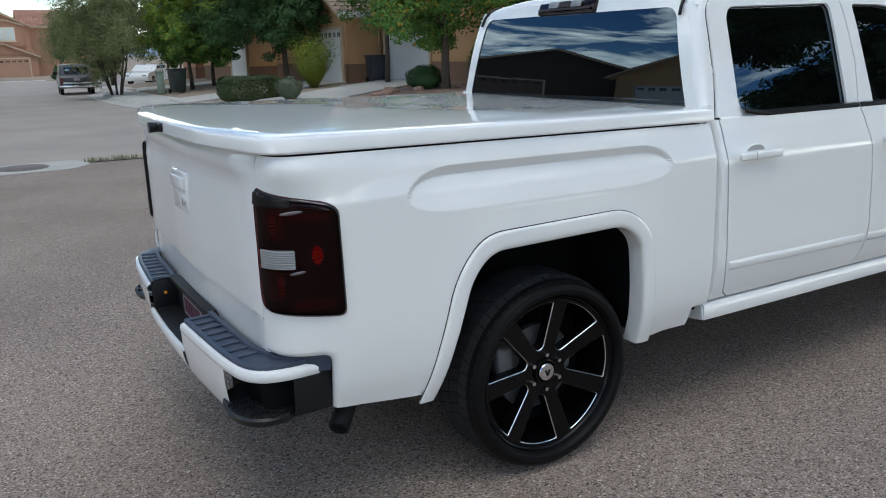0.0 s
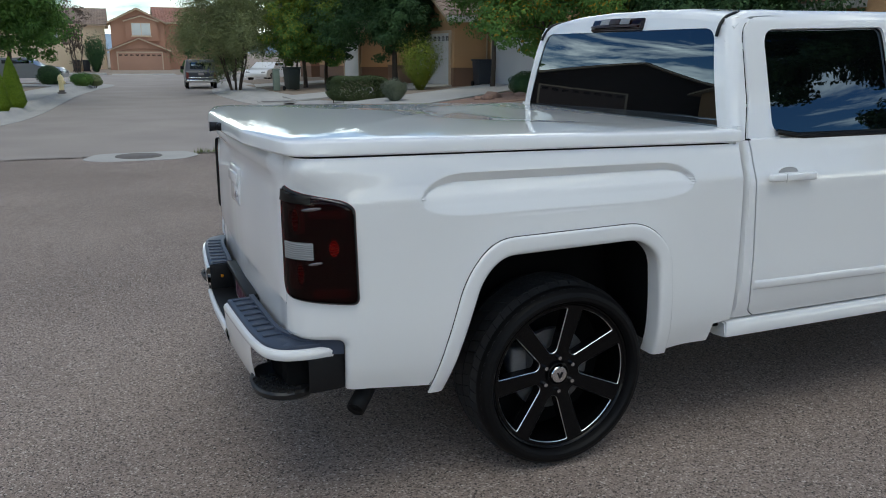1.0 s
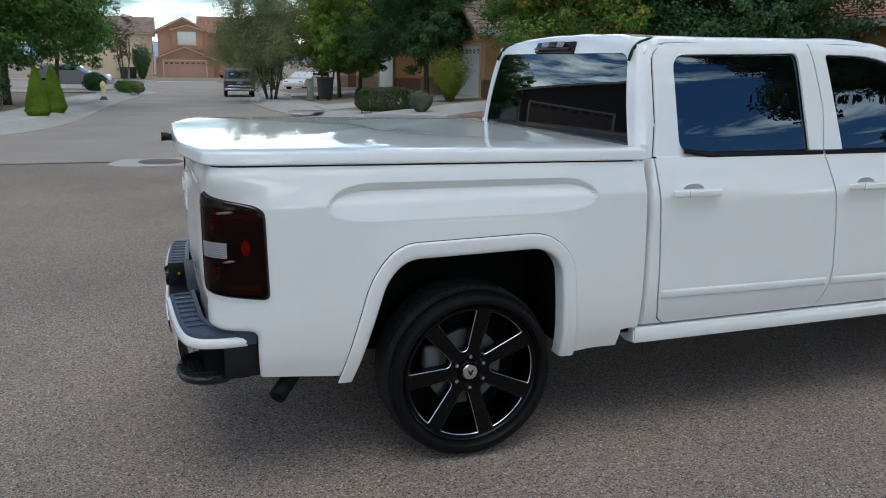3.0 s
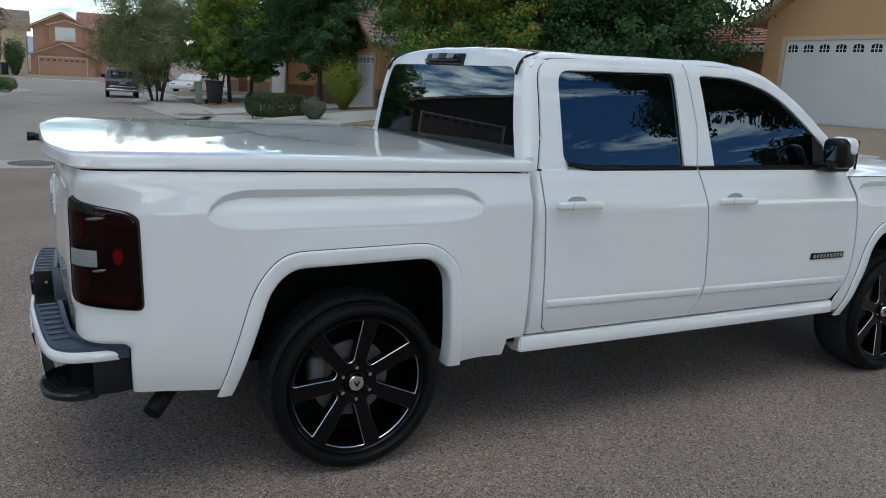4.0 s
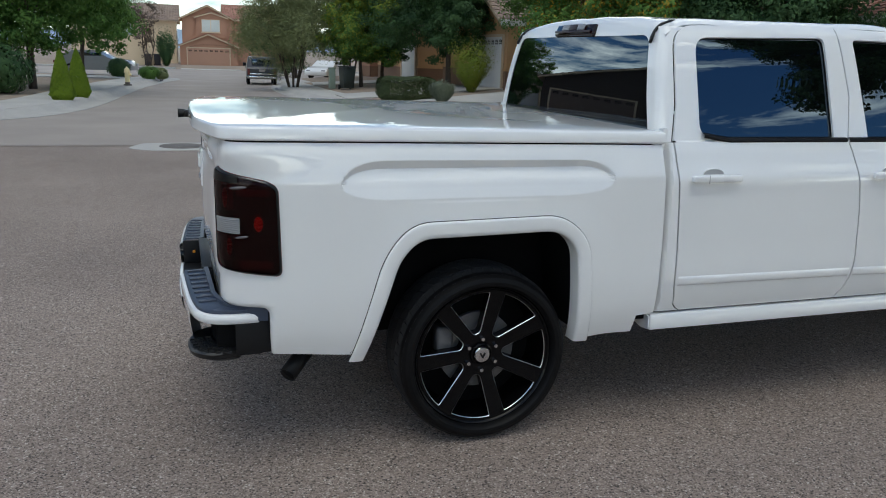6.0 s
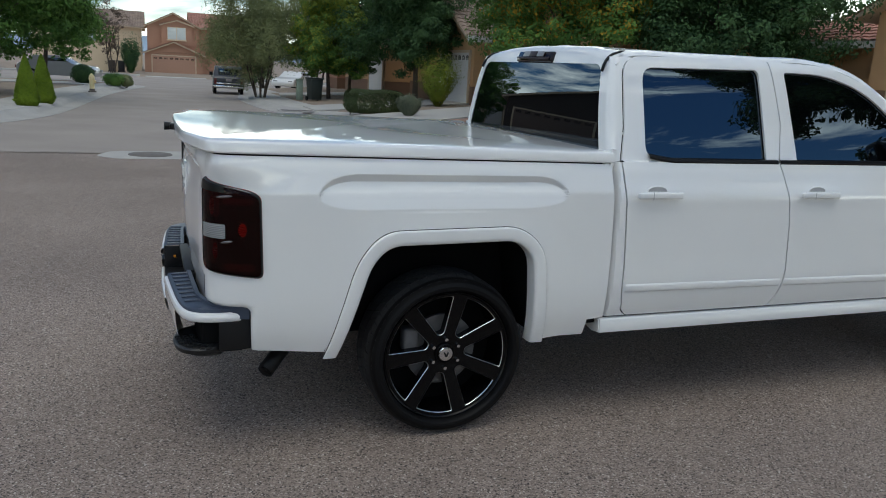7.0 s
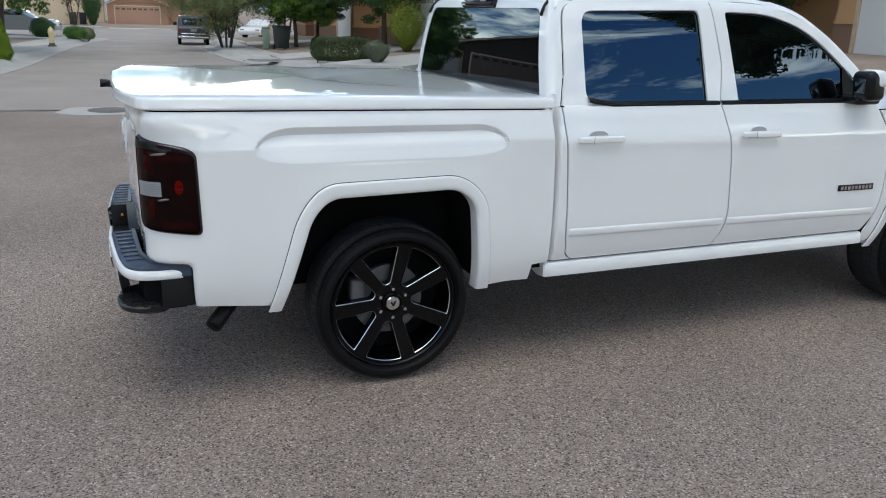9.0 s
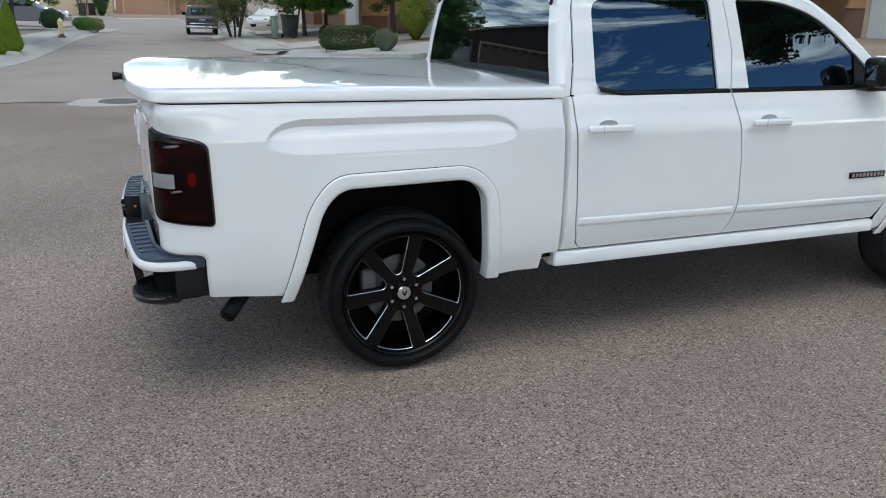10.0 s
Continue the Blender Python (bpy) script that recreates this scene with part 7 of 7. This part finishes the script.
bin_(12.15, 26.35, 0.50, 0, (0.03, 0.035, 0.045), "dark wheelie bin beside the garage")
bin_(5.45, 31.6, HZ(5.45, 31.6), 12, (0.012, 0.02, 0.018), "dark green wheelie bin at the kerb", 0.95)
bin_(-5.2, 83.2, 0.1, 0, (0.02, 0.02, 0.025), "black wheelie bin by the garden wall", 1.1)
bin_(-4.3, 83.4, 0.1, 0, (0.02, 0.02, 0.025), "black wheelie bin by the garden wall", 1.1)
M_UBOX = mat("pale_green_enamel", (0.20, 0.25, 0.20), 0.5, vary=0.2, bump=0.05)
ub = thing("utility_pedestal", pose(4.95, 32.6, HZ(5, 32.6)), "pale green utility pedestal beside the bin", "utility box")
boxpart("body", (-0.14, 0.14, -0.14, 0.14, 0, 0.88), M_UBOX, ub, "", 0.02)
boxpart("cap", (-0.16, 0.16, -0.16, 0.16, 0.88, 0.95), M_UBOX, ub, "", 0.02)
vt = thing("utility_vault", pose(3.35, 23.6, 0.158), "flat concrete utility cover in the pavement", "utility cover")
boxpart("frame", (-0.65, 0.65, -0.35, 0.35, -0.03, 0.006), M_CONC, vt, "", 0.004)
boxpart("plate", (-0.55, 0.55, -0.26, 0.26, 0.006, 0.014), M_IRON, vt, "dark steel plate", 0.003)


# ---- parked vehicles ----
def far_car(name, m, paint, label, prof, width, wheels, glass_z, cat, dark_back=False, wheel_r=0.33):
    """A vehicle from its side profile (x, z), with wheels, glass, lamps and bumpers. It looks to +x."""
    c = thing(name, m, label, cat)
    pts = [tuple(p) for p in round_poly(prof, 0.09, 4)]
    n = len(pts)
    vs = []
    for yy, k in ((-0.5, 0.94), (-0.47, 1.0), (0.47, 1.0), (0.5, 0.94)):
        for x, z in pts:
            tuck = 0.12 * sstep(glass_z, glass_z + 0.6, z)
            xm = sum(p[0] for p in pts) / n
            vs.append((xm + (x - xm) * (0.99 if k < 1 else 1), yy * width * (1 - tuck), 0.5 + (z - 0.5) * (0.985 if k < 1 else 1)))
    fs = [f for f in grid_faces(4, n)] + [((j * n + n - 1), (j + 1) * n + n - 1, (j + 1) * n, j * n) for j in range(3)]
    fs += [tuple(range(n)), tuple(range(3 * n, 4 * n))[::-1]]
    b = obj("body", vs, fs, paint, c, "", True)
    b.data.set_sharp_from_angle(angle=radians(40))
    for wx in wheels:
        for sg in (-1, 1):
            t = lathe("wheel", [(0.0005, -0.09), (wheel_r * 0.6, -0.10), (wheel_r * 0.95, -0.10), (wheel_r, -0.06), (wheel_r, 0.08), (0.05, 0.09)], 28, M_RUBBER, c, "dark wheel")
            t.matrix_basis = pose(wx, sg * (width / 2 - 0.10), wheel_r, 0, 0, 0 if sg < 0 else 180)
            lathe("rim", [(0.0005, -0.112), (wheel_r * 0.5, -0.108), (wheel_r * 0.58, -0.10)], 20, M_STEEL, t, "grey rim")
    return c


M_GREYP = mat("grey_car_paint", (0.050, 0.055, 0.066), 0.4, vary=0.1, bump=0, coat=0.3, spec=0.4)
# silver darkened in its base colour for the tree's shade
M_SILVER = mat("silver_car_paint", (0.20, 0.22, 0.235), 0.3, 0.3, vary=0.08, bump=0, coat=0.8)
M_TAILRED = mat("tail_red", (0.13, 0.012, 0.01), 0.3, vary=0.1, bump=0, coat=0.5)
gt = far_car("parked_pickup", pose(2.72, 44.0, -0.02, 0, 0, 87) @ Matrix.Scale(0.95, 4), M_GREYP, "dark grey older pickup with a camper shell parked at the kerb",
             [(-2.35, 0.45), (-2.38, 0.95), (-2.30, 1.02), (-2.12, 1.62), (-0.6, 1.64), (-0.5, 1.62), (0.45, 1.60), (1.0, 1.08), (2.2, 0.98), (2.35, 0.6), (2.3, 0.40), (-2.2, 0.38)], 1.72, (-1.4, 1.45), 1.0, "truck", wheel_r=0.35)
boxpart("rear_window", (-2.30, -2.16, -0.58, 0.58, 1.10, 1.50), M_GLASS, gt, "dark shell window", 0.03).matrix_basis = pose(0.03, 0, 0)
boxpart("rear_bumper", (-2.50, -2.36, -0.84, 0.84, 0.42, 0.56), M_CHROME, gt, "chrome rear bumper", 0.03)
boxpart("tailgate_strip", (-2.40, -2.37, -0.70, 0.70, 0.62, 0.70), M_CHROME, gt, "bright tailgate strip", 0.01)
boxpart("number_plate", (-2.40, -2.385, -0.16, 0.16, 0.78, 0.92), M_PLATE, gt, "pale plate", 0.005)
for sg in (-1, 1):
    boxpart("tail_lamp", (-2.39, -2.33, sg * 0.75 - 0.07, sg * 0.75 + 0.07, 0.62, 0.95), M_TAILRED, gt, "red tail lamp", 0.01)
    boxpart("mirror", (0.62, 0.72, sg * 0.95 - 0.10, sg * 0.95 + 0.10, 1.05, 1.25), M_TRIM, gt, "", 0.02)
for x0 in (-1.9, -0.5):
    tube("roof_bar", [(x0, -0.66, 1.66), (x0, -0.60, 1.74), (x0, 0.60, 1.74), (x0, 0.66, 1.66)], 0.02, M_TRIM, gt, "roof rack bar", 6)
wc = far_car("parked_sedan", pose(7.9, 51.6, 0.16, 0, 0, 236) @ Matrix.Scale(0.88, 4), M_PAINT, "white saloon car parked on a drive",
             [(-2.3, 0.35), (-2.35, 0.75), (-2.2, 0.95), (-1.5, 1.0), (-0.9, 1.40), (0.35, 1.42), (1.05, 0.98), (2.1, 0.85), (2.35, 0.6), (2.3, 0.30), (-2.2, 0.28)], 1.80, (-1.4, 1.4), 0.95, "car")
lc = far_car("parked_sedan", pose(-6.7, 50.6, 0.17, 0, 0, -12), M_SILVER, "silver-blue car parked in the shade of a tree",
             [(-2.2, 0.35), (-2.25, 0.8), (-2.0, 1.0), (-1.2, 1.45), (0.2, 1.48), (1.0, 1.02), (2.0, 0.9), (2.25, 0.6), (2.2, 0.30), (-2.1, 0.28)], 1.78, (-1.35, 1.35), 0.98, "car")
for c, sx in ((wc, 1), (lc, 1)):
    for sg in (-1, 1):
        boxpart("side_window", (-0.95, 0.55, sg * 0.845 - 0.02, sg * 0.845 + 0.02, 1.02, 1.32), M_GLASS, c, "dark side window", 0.015)
        boxpart("head_lamp", (2.20, 2.31, sg * 0.62 - 0.16, sg * 0.62 + 0.16, 0.58, 0.72), M_LAMPCLR, c, "", 0.02)
        boxpart("tail_lamp", (-2.32, -2.22, sg * 0.66 - 0.14, sg * 0.66 + 0.14, 0.66, 0.82), M_TAILRED, c, "", 0.02)

# far hills
rs = np.random.RandomState(3)
vs, fs = [], []
for i in range(121):
    a = radians(30 + i * 1.0)
    hgt = 60 + 55 * noise.noise(Vector((i * 0.07, 1.3, 0))) + 20 * noise.noise(Vector((i * 0.3, 4, 0)))
    vs += [(2900 * math.cos(a), 2900 * math.sin(a), -5), (2980 * math.cos(a), 2980 * math.sin(a), max(10, hgt))]
fs = grid_faces(121, 2)
# distance haze is put into the hills' pale blue colour
M_HILL = mat("hazy_hill", (0.30, 0.38, 0.47), 0.95, vary=0.2, scale=0.01, fine=0.05, bump=0)
tagged(obj("backdrop", vs, fs, M_HILL, smooth=True), "hazy blue mountains on the horizon", "mountains", kind="structure")

# the street lies at a small angle to the truck
STREET = Matrix.Translation((-1.2, -3.8, 0)) @ Matrix.Rotation(radians(-0.8), 4, "Z") @ Matrix.Translation((1.2, 3.8, 0))


def fall(y):
    """The street falls gently away from the turning circle."""
    return -0.0085 * min(max(y - 14.0, 0.0), 41.0)


bpy.context.view_layer.update()
sunk = set()
for ob in list(scene.objects):
    if ob.parent is None and ob.type in ("MESH", "EMPTY") and ob is not truck:
        flat = ob.get("kind") in ("structure", "stuff") and ob.type == "MESH" and ob.name != "backdrop"
        if flat:
            for o in (ob, *ob.children):
                if o.data.name not in sunk:
                    sunk.add(o.data.name)
                    for v in o.data.vertices:
                        v.co.z += fall(v.co.y)
            ob.matrix_basis = STREET @ ob.matrix_basis
        else:
            pts = [o.matrix_world @ Vector(c) for o in (ob, *ob.children) if o.type == "MESH" for c in o.bound_box]
            yc = sum(p.y for p in pts) / max(1, len(pts))
            ob.matrix_basis = STREET @ Matrix.Translation((0, 0, fall(yc))) @ ob.matrix_basis
